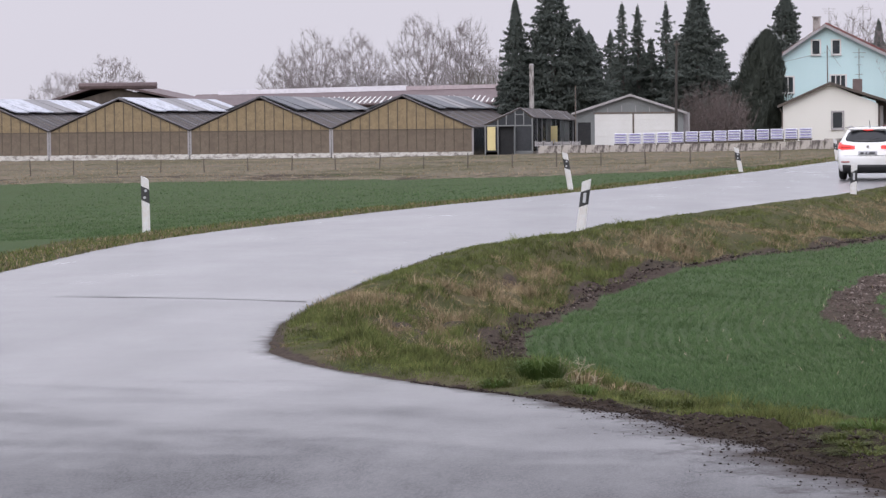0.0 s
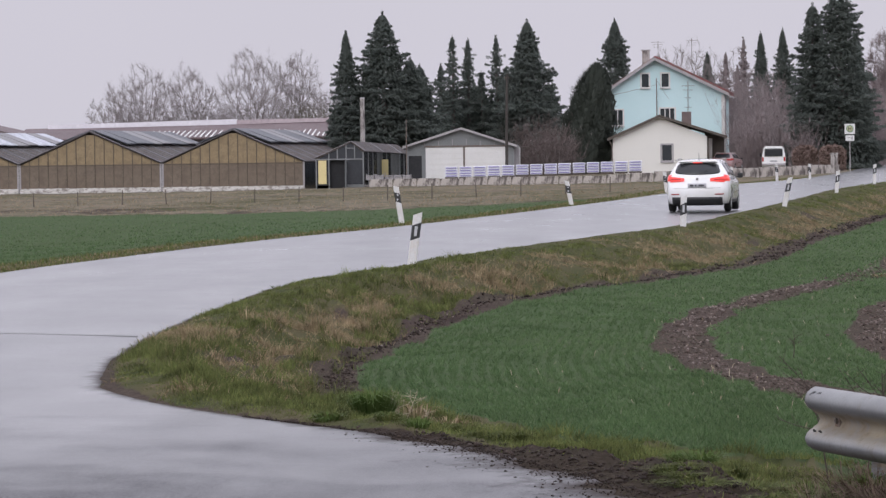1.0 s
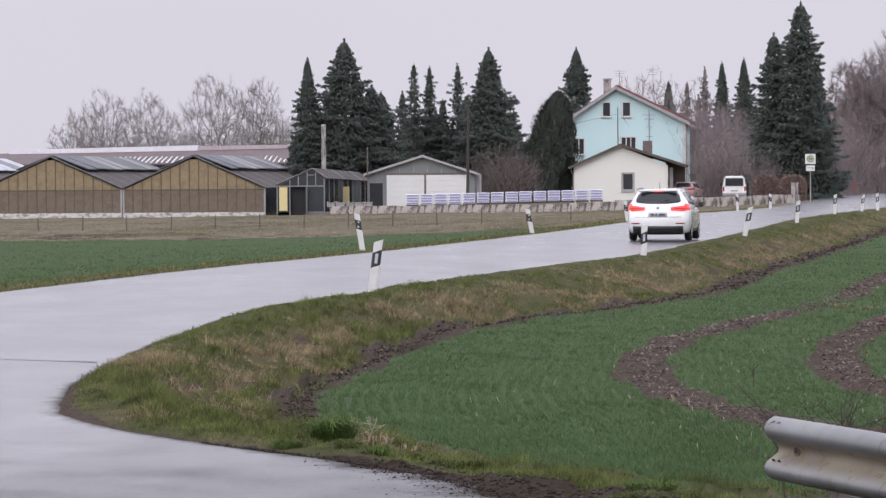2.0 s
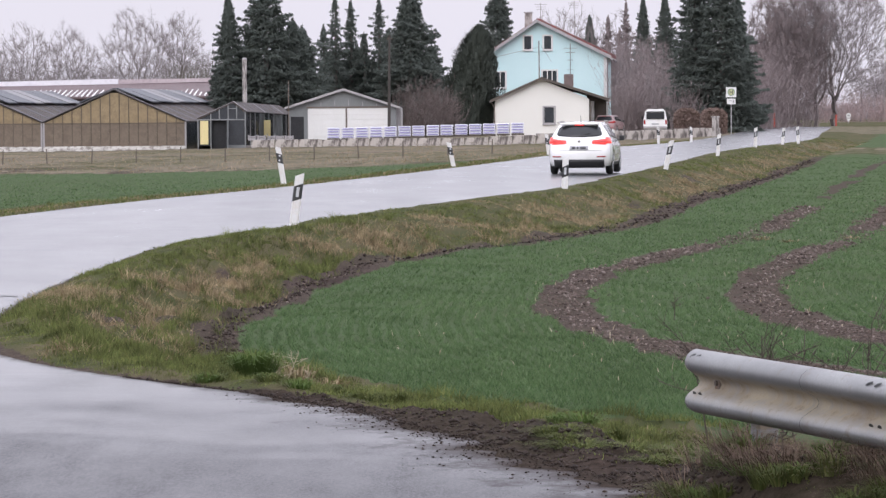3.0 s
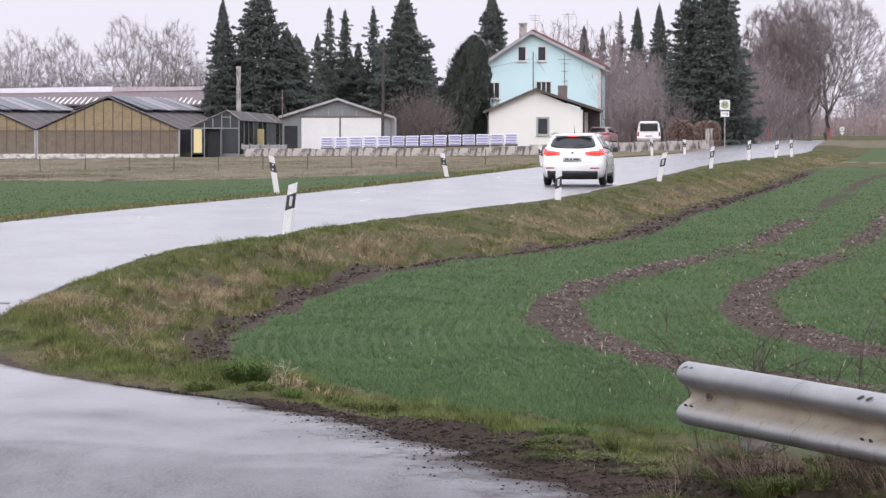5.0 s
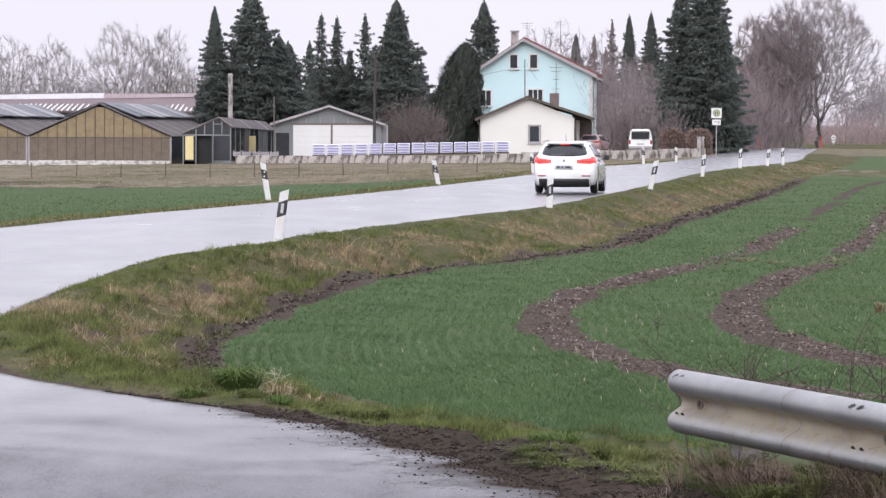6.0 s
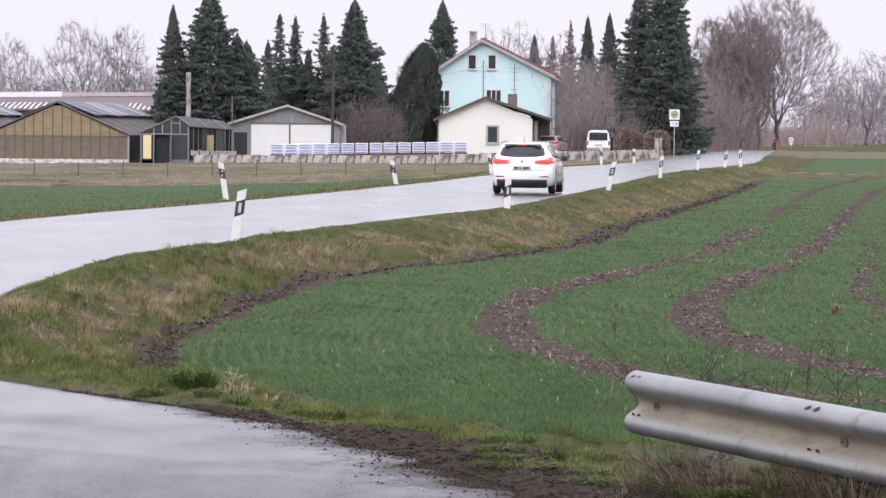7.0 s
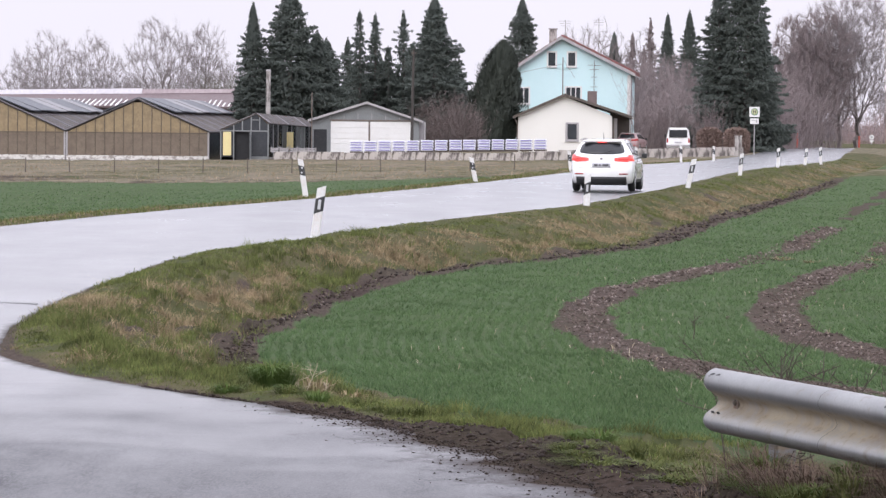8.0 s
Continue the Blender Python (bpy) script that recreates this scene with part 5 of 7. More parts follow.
# spruces behind the glasshouse and the shed
spruce = "dark green spruce with drooping branches"
slim = "slim dark spruce with a pointed top"
for x, y, h, r, label, taper in ((-17.0, 262, 12.0, 2.3, spruce, 0.85), (-14.2, 263, 13.4, 4.2, spruce, 0.72), (-11.6, 268, 8.8, 3.0, spruce, 0.7), (-12.8, 266, 8.2, 3.0, spruce, 0.7), (-15.6, 268, 8.5, 3.0, spruce, 0.7), (-12.2, 265, 9.3, 3.2, spruce, 0.72),
                                 (-7.6, 281, 7.5, 3.0, spruce, 0.6), (-9.6, 283, 7.2, 2.8, spruce, 0.6), (-1.4, 277, 7.4, 2.6, spruce, 0.7), (-9.2, 275, 11.4, 1.9, slim, 0.8), (-8.0, 277, 11.2, 1.9, slim, 0.8),
                                 (-10.3, 279, 9.2, 1.9, slim, 0.8), (-6.9, 276, 8.5, 1.9, slim, 0.8), (-5.7, 277, 11.4, 1.9, slim, 0.8), (-3.1, 272, 12.4, 3.9, spruce, 0.78), (-5.0, 283, 8.8, 2.8, spruce, 0.7), (-3.0, 281, 8.0, 3.0, spruce, 0.6)):
    conifer("spruce_tree", x, y, h, r, int(1000 + 10 * x), label, taper=taper)
round_evergreen(1.25, 258, 8.2, 2.15, 11, "dense dark yew beside the white annexe", M_THUJA, lean=1.1, kind_name="yew_tree")
conifer("pine_tree", 4.75, 330, 14.6, 4.2, 12, "dark pine rising behind the turquoise house", taper=0.85, droop=0.12)
for x, y, h, r in ((13.7, 330, 11.3, 2.4), (18.2, 318, 12.8, 2.1), (19.1, 300, 12.4, 2.4)):
    conifer("spruce_tree", x, y, h, r, int(700 + 10 * x), "thin ragged spruce behind the " + ("house" if x < 15 else "hedge"), taper=0.9)
for x, y, h, r in ((19.7, 272, 13.4, 2.7), (21.7, 270, 15.8, 3.3), (23.3, 275, 11.0, 2.3), (20.4, 276, 9.0, 2.2)):
    conifer("spruce_tree", x, y, h, r, int(800 + 10 * x), spruce, taper=0.60)
for x, y, h, r in ((15.1, 322, 11.0, 1.7), (16.8, 322, 12.4, 1.5), (15.9, 316, 9.6, 1.6)):
    conifer("larch_tree", x, y, h, r, int(900 + 10 * x), "leafless brown-grey larch with a thin pointed top behind the house", material=M_TWIG_RED, taper=0.9, droop=0.1)
# bare broadleaved trees
grey_bare = "leafless grey broadleaved tree behind the barn"
for k, (x, y, h, w) in enumerate(((-41.6, 332, 11.6, 0.66), (-37.4, 336, 11.6, 0.64), (-30.4, 330, 13.2, 0.56), (-26.4, 334, 12.8, 0.46), (-33.5, 338, 8.0, 0.9), (-45, 338, 9.0, 0.8), (-23.4, 338, 9.2, 0.7),
                                  (-61, 330, 9.5, 0.8), (-66, 330, 8.0, 0.9), (-28.6, 340, 8.6, 0.8), (-35, 340, 7.6, 1.0), (-39.5, 341, 8.0, 0.9), (-43.5, 342, 7.6, 1.0))):
    bare_tree("bare_tree", x, y, h, w, 40 + k, grey_bare, M_TWIG_PALE, tips=700, fine=0.0065, twigs=12, fan=0.55)
bare_tree("bare_tree", 39.9, 352, 17.0, 0.78, 60, "tall leafless tree with a broad crown by the road", M_TWIG_PALE, clear=0.16, tips=1700, fine=0.011, twigs=11, fan=0.62)
bare_tree("bare_tree", 38.2, 354, 14.6, 0.42, 61, "tall leafless tree with a broad crown by the road", clear=0.22, tips=700, fine=0.012, twigs=8, fan=0.62)
for x, y, h, w in ((36.0, 350, 14.6, 0.5), (33.8, 352, 14.0, 0.55), (31.4, 348, 10.0, 0.7), (35.0, 356, 12.5, 0.6)):
    bare_tree("bare_tree", x, y, h, w, int(10 * x), "leafless reddish-brown tree beside the road", M_TWIG_RED, clear=0.14, tips=1000, fine=0.012, twigs=18, fan=0.55)
for k, (x, y, h) in enumerate(((15.6, 290, 8.5), (16.8, 286, 8.0), (18.0, 292, 8.5), (14.8, 300, 9.0), (17.2, 310, 9.5), (22.6, 310, 9), (16.0, 262, 6.0), (27.6, 300, 7.0))):
    bare_tree("bare_tree", x, y, h, 0.42, 70 + k, "slender leafless tree with brown twigs", M_TWIG_RED if k % 2 else M_TWIG, tips=260, thick=0.012)
for k, (x, y, h) in enumerate(((9.5, 322, 11.6), (11.6, 326, 12.4), (13.6, 322, 11.2), (16.0, 326, 11.6))):
    bare_tree("bare_tree", x, y, h, 0.34, 130 + k, "pale leafless tree rising behind the turquoise house", M_TWIG, tips=300, thick=0.012)
bare_tree("bare_tree", -1.4, 250, 4.6, 1.0, 90, "leafless brown shrub beside the yew", M_TWIG_DARK, clear=0.06, tips=420)
bare_tree("bare_tree", -0.6, 246, 3.6, 1.0, 91, "leafless brown shrub beside the yew", M_TWIG_DARK, clear=0.06, tips=420)
# far trees, their haze put into the twig colour
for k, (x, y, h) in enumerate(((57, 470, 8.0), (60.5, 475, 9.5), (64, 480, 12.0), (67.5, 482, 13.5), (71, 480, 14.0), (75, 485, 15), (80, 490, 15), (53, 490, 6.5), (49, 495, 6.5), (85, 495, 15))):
    bare_tree("bare_tree", x, y, h, 0.55, 100 + k, "leafless tree far across the field, haze painted in as pale grey", M_TWIG_FAR, tips=500, clear=0.15, fine=0.020, twigs=6)


def thicket(x, y, width, height, seed, label="tangled brown leafless thicket", stems=90, twig=None):
    """Upright stems from one root, each with side twigs."""
    rg = np.random.default_rng(seed)
    t = thing("thicket", pose(x, y, zg(x, y) - 0.05), label, "shrub")
    v, shoots = [], []
    for _ in range(stems):
        b = np.array([rg.normal(0, width * 0.22), rg.normal(0, width * 0.15), 0])
        d = np.array([rg.normal(0, 0.28), rg.normal(0, 0.2), 1.0])
        L = height * rg.uniform(0.45, 1.05)
        e = b + d * L
        s = np.array([1.0, rg.normal(0, 0.5), 0]) * 0.02
        shoots += [b + s, b - s, e]
        for _ in range(26):
            f = rg.uniform(0.12, 1.0)
            p = b + d * L * f
            q = p + np.array([rg.normal(0, 0.7), rg.normal(0, 0.7), rg.uniform(0.2, 1.2)]) * height * 0.13 * (1.2 - 0.6 * f)
            w = np.array([rg.normal(0, 1), rg.normal(0, 1), 0])
            w = w / np.linalg.norm(w) * 0.014
            v += [p + w, p - w, q]
    o = new("stem_wood", soup("stem_wood", np.array(shoots), 3, twig or M_TWIG_RED))
    o.parent = t
    o = new("twig_mass", soup("twig_mass", np.array(v), 3, twig or M_TWIG_RED))
    o.parent = t
    return t


for k, (x, y, w, h) in enumerate(((14.6, 272, 3.2, 5.2), (16.2, 276, 3.4, 6.0), (17.8, 280, 3.4, 6.6), (15.4, 284, 3.6, 7.2), (19.2, 284, 3.2, 7.0), (14.2, 296, 4.0, 8.0), (17.0, 298, 4.0, 8.4), (18.6, 268, 2.6, 4.2), (-1.4, 252, 3.2, 4.2), (-0.2, 248, 2.6, 3.2), (-2.6, 256, 3.0, 4.4),
                                  (26.4, 292, 4.0, 6.5), (28.6, 300, 4.5, 8.0), (31.4, 344, 5.0, 8.5), (33.6, 346, 5.0, 9.0), (36.0, 347, 4.5, 7.0), (27.4, 318, 4.5, 7.0), (-24, 345, 5, 6.0), (-21, 340, 5, 6.5))):
    thicket(x, y, w, h, 400 + k, "tangled brown leafless thicket" + (" behind the barn" if x < -15 else " beside the yew" if x < 2 else " behind the roadside hedge"), twig=M_TWIG if x < -15 else M_TWIG_DARK if x < 2 else M_TWIG_RED)

# far shrubs, likewise paled in colour to stand for haze
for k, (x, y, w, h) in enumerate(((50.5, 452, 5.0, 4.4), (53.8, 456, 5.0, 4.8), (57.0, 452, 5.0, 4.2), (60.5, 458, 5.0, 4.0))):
    thicket(x, y, w, h, 460 + k, "reddish leafless shrub far across the field, haze painted in as a pale tone", twig=M_TWIG_FAR_RED)

for k, (x, y, w, h) in enumerate(((-24.2, 318, 4.5, 7.0), (-22.4, 320, 4.5, 7.6), (-20.6, 322, 4.5, 6.6))):
    thicket(x, y, w, h, 480 + k, "olive ivy-grown thicket behind the long barn", stems=150, twig=M_IVY)


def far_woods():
    """Low scrub and distant woodland that closes the view; its pale tones are painted-in haze."""
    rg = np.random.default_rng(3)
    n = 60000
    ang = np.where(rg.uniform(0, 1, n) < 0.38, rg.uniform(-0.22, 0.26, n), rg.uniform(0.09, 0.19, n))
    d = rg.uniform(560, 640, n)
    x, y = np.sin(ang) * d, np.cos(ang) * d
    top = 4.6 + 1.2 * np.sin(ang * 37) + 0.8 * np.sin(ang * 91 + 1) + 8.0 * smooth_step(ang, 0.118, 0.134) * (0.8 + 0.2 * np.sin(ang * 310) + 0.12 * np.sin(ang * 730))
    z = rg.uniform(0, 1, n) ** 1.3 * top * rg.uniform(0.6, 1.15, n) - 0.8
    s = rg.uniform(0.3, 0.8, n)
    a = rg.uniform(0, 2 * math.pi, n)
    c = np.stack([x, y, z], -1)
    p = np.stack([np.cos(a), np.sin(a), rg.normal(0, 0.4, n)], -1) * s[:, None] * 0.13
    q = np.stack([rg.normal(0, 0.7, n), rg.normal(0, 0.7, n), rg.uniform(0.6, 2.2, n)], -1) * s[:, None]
    return tagged(new("distant_woods", soup("distant_woods", np.stack([c + p, c - p, c + q], 1).reshape(-1, 3), 3, island_tones("woods_haze_tint", [(0.27, 0.235, 0.25), (0.31, 0.275, 0.285), (0.24, 0.215, 0.225)], 0.9, 0.1))),
                  "grey-brown leafless woods on the horizon, haze painted in as pale tones", "woods", kind="stuff")


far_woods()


def hedge(x0, x1, y, height, seed):
    rg = np.random.default_rng(seed)
    h = thing("hedge", pose((x0 + x1) / 2, y, zg((x0 + x1) / 2, y)), "clipped brown beech hedge with a rounded top", "hedge", "hedges by the bus stop")
    n, w = 12000, (x1 - x0) / 2
    u, v = rg.uniform(-1, 1, n), rg.uniform(-1, 1, n)
    top = height * (1 - 0.22 * np.abs(u) ** 3)
    c = np.stack([u * w, v * 0.7, rg.uniform(0.0, 1, n) ** 0.7 * top], -1)
    p = rg.normal(0, 0.035, (n, 3))
    q = rg.normal(0, 0.06, (n, 3))
    o = new("foliage", soup("foliage", np.stack([c + p, c - p, c + q], 1).reshape(-1, 3), 3, M_HEDGE))
    o.parent = h
    part("stems", tube([(-w * 0.8, 0, 0.05), (w * 0.8, 0, 0.05)], [0.15, 0.15], 6), M_BARK_GREY, h)
    return h


hedge(17.1, 18.95, 258, 1.95, 21)
hedge(19.05, 21.0, 257, 1.95, 22)

# ---------- things along the road ----------


def delineator(x, y, lean=0.0, tip=0.0, dark_front=True, height=1.0, turn=0.0, left=False):
    """A guide post with its slanted black band and reflector."""
    p = thing("delineator_post", pose(x, y, zg(x, y) - 0.06, tip, lean, turn), "white plastic delineator post with a slanted black band" if abs(lean) < 3.5 else "leaning white plastic delineator post with a slanted black band", "delineator", "delineator posts along the road")
    h = height + 0.06
    w = 0.072
    # a hollow, rounded triangular body with a slanted head
    out = [(-w, -0.035), (-w + 0.02, -0.05), (w - 0.02, -0.05), (w, -0.035), (w * 0.35, 0.05), (-w * 0.35, 0.05)]
    slope = 0.035 if not left else -0.035

    def ring(bm, z, slant, grow=1.0):
        return [bm.verts.new((a * grow, b * grow, z + slant * a / w)) for a, b in out]

    def skin(rows, grow=1.0, cap=True):
        bm = bmesh.new()
        rs = [ring(bm, z, s, grow) for z, s in rows]
        for r, s in zip(rs, rs[1:]):
            for i in range(len(out)):
                bm.faces.new((r[i], r[(i + 1) % len(out)], s[(i + 1) % len(out)], s[i]))
        if cap:
            bm.faces.new(rs[0][::-1])
            bm.faces.new(rs[-1])
        return bm

    part("post_body", skin([(0, 0), (0.5 * h, 0), (h - 0.05, 0.2 * slope), (h, slope)]), M_POST_WHITE, p)
    band = part("black_band", skin([(h - 0.42, slope), (h - 0.17, slope)], 1.03), M_POST_BLACK, p, "slanted black band")
    if left:
        for dx, dz in ((-0.012, 0.345), (0.012, 0.225)):
            part("reflector", tube([(dx, -0.050, h - dz), (dx, -0.058, h - dz)], [0.026, 0.024], 10), M_REFLECTOR, band, "round grey reflector")
    else:
        part("reflector", box(-0.024, 0.024, -0.058, -0.05, h - 0.37, h - 0.21, 0.004), M_REFLECTOR, band, "grey reflector")
    return p


VERGE_POSTS = ((-2.56, 55.3, 7.5, 0.83), (2.64, 78.0, 2.0, 0.70), (6.45, 101.5, 12.0, 0.87), (10.2, 129.2, 4.5, 0.84), (14.13, 156.8, 1.7, 0.88), (16.6, 169.3, 6.0, 0.82), (17.8, 173.2, -2.0, 0.84))
for x, y, lean, h in VERGE_POSTS:
    delineator(x, y, lean, height=h)
for x, y, lean, h in ((-10.4, 59.2, -1.0, 0.95), (-4.30, 88.0, -8.7, 0.97), (0.14, 111.5, -11.0, 0.83), (4.08, 139.5, -6.0, 0.88), (8.45, 174.1, -3.0, 0.88), (11.12, 180.5, -1.5, 0.90), (13.32, 187.0, 0.0, 0.92)):
    delineator(x, y, lean, left=True, height=h)


def guard_rail():
    """The blunt end of a galvanised W-beam barrier on a short post."""
    a, b = Vector((1.205, 16.35, 0)), Vector((2.929, 11.6, 0))
    L = (b - a).length
    ang = math.degrees(math.atan2(b.y - a.y, b.x - a.x))
    g = thing("guard_rail", pose(a.x, a.y, 0, 0, 0, ang), "galvanised steel guard rail, streaked with rust and dirt", "guard rail")
    top = 0.745
    prof = [(0.000, -0.004), (0.022, 0.0), (0.050, -0.010), (0.072, -0.028), (0.083, -0.052), (0.083, -0.070), (0.070, -0.092), (0.040, -0.112), (0.012, -0.130), (0.003, -0.150),
            (0.012, -0.170), (0.040, -0.188), (0.070, -0.208), (0.083, -0.230), (0.083, -0.248), (0.070, -0.270), (0.045, -0.286), (0.022, -0.294), (0.0, -0.296)]
    prof = [(1.22 * u, 1.05 * v) for u, v in prof]
    # the waves swell towards the traffic side, which is the negative y side here
    bm = bmesh.new()
    cols = []
    n = 60
    for i in range(n + 1):
        s = L * i / n
        flare = 1.0 - 0.20 * max(0, 1 - s / 0.10) ** 2
        dent = 0.004 * math.sin(s * 2.3) + 0.002 * math.sin(s * 4.1 + 1)
        seam = 0.004 if s > 1.32 else 0.0
        cols.append([bm.verts.new((s, -u * flare - dent - seam, top + v + dent * 0.4)) for u, v in prof])
    for c, d in zip(cols, cols[1:]):
        for j in range(len(prof) - 1):
            bm.faces.new((c[j], c[j + 1], d[j + 1], d[j]))
    bmesh.ops.recalc_face_normals(bm, faces=bm.faces[:])
    bmesh.ops.solidify(bm, geom=bm.faces[:], thickness=0.004)
    beam = part("beam", bm, M_RAIL, g, "", True)
    # slanted bolt slots, dark, flush with the crests of the two waves
    for s in (0.10, 0.165, 1.95, 2.03):
        for v, u, lean in ((-0.024, 0.080, 1.0), (-0.205, 0.072, -1.0)):
            slot = bmesh.new()
            ring = [slot.verts.new((s + 0.020 * math.cos(t) + 0.014 * math.sin(t), -u - 0.0055 + 0.009 * lean * math.sin(t), top + v + 0.010 * math.sin(t))) for t in [2 * math.pi * q / 12 for q in range(12)]]
            slot.faces.new(ring)
            bmesh.ops.solidify(slot, geom=slot.faces[:], thickness=0.003)
            part("bolt_slot", slot, M_POST_BLACK, beam, "dark oval bolt slot")
    for s in (0.235, 2.15):
        part("bracket_plate", box(s - 0.026, s + 0.026, -0.020, -0.004, top - 0.178, top - 0.122, 0.003), M_STEEL_DARK, beam, "rusty bolt plate")
        part("bolt_head", tube([(s, -0.016, top - 0.150), (s, -0.030, top - 0.150)], [0.015, 0.012], 6), M_WOOD_DARK, beam, "rusty bolt head")
    for s in (0.55, 2.55, 4.5):
        part("post", box(s - 0.05, s + 0.05, 0.03, 0.13, -0.25, top - 0.05, 0.008), M_STEEL, g, "short grey post")
    seam_bm = bmesh.new()
    pairs = [[seam_bm.verts.new((s, -u - 0.011, top + v)) for u, v in prof] for s in (1.318, 1.323)]
    for j in range(len(prof) - 1):
        seam_bm.faces.new((pairs[0][j], pairs[0][j + 1], pairs[1][j + 1], pairs[1][j]))
    part("overlap_seam", seam_bm, M_POST_BLACK, beam)
    return g


guard_rail()

# ---------- vehicles ----------
M_PAINT_WHITE, _n, _l, _b = shader("white_car_paint", 0.25)
_b.inputs["Coat Weight"].default_value = 0.8
_b.inputs["Coat Roughness"].default_value = 0.05
_co = _n.new("ShaderNodeTexCoord").outputs["Object"]
_l.new(mix_node(_n, _l, span(_n, _l, noise_node(_n, _l, 1.6, 5, _co), 0.35, 0.75), (0.84, 0.84, 0.85), (0.74, 0.73, 0.71)), _b.inputs["Base Color"])
M_PAINT_PINK = surface("dull_rose_car_paint", (0.33, 0.215, 0.215), (0.40, 0.27, 0.27), 0.3, 1.0, 8, 0)
M_CAR_GLASS = surface("tinted_car_glass", (0.018, 0.020, 0.024), (0.03, 0.032, 0.036), 0.06, 1, 8, 0)
M_CAR_BLACK = surface("black_car_plastic", (0.022, 0.022, 0.024), (0.035, 0.035, 0.037), 0.55, 4, 30, 0.1, 0.002)
M_TYRE = surface("tyre_rubber", (0.018, 0.018, 0.019), (0.03, 0.03, 0.03), 0.75, 6, 50, 0.2, 0.003)
M_RIM = surface("alloy_rim", (0.55, 0.55, 0.57), (0.62, 0.62, 0.64), 0.3, 5, 30, 0, metal=0.8)
M_LAMP_CLEAR = surface("headlamp_lens", (0.6, 0.62, 0.65), (0.5, 0.52, 0.55), 0.1, 4, 20, 0)
M_PLATE = surface("number_plate_face", (0.46, 0.46, 0.48), (0.40, 0.40, 0.42), 0.4, 6, 30, 0)


def lamp_material(name, colour, strength, base):
    m, n, l, b = shader(name, 0.15)
    b.inputs["Base Color"].default_value = (*base, 1)
    b.inputs["Emission Color"].default_value = (*colour, 1)
    b.inputs["Emission Strength"].default_value = strength
    return m


M_BRAKE_ON = lamp_material("lit_brake_lamp", (1.0, 0.10, 0.09), 0.75, (0.55, 0.02, 0.02))
M_TAIL_OFF = surface("red_lamp_lens", (0.42, 0.03, 0.03), (0.36, 0.03, 0.03), 0.15, 6, 30, 0)


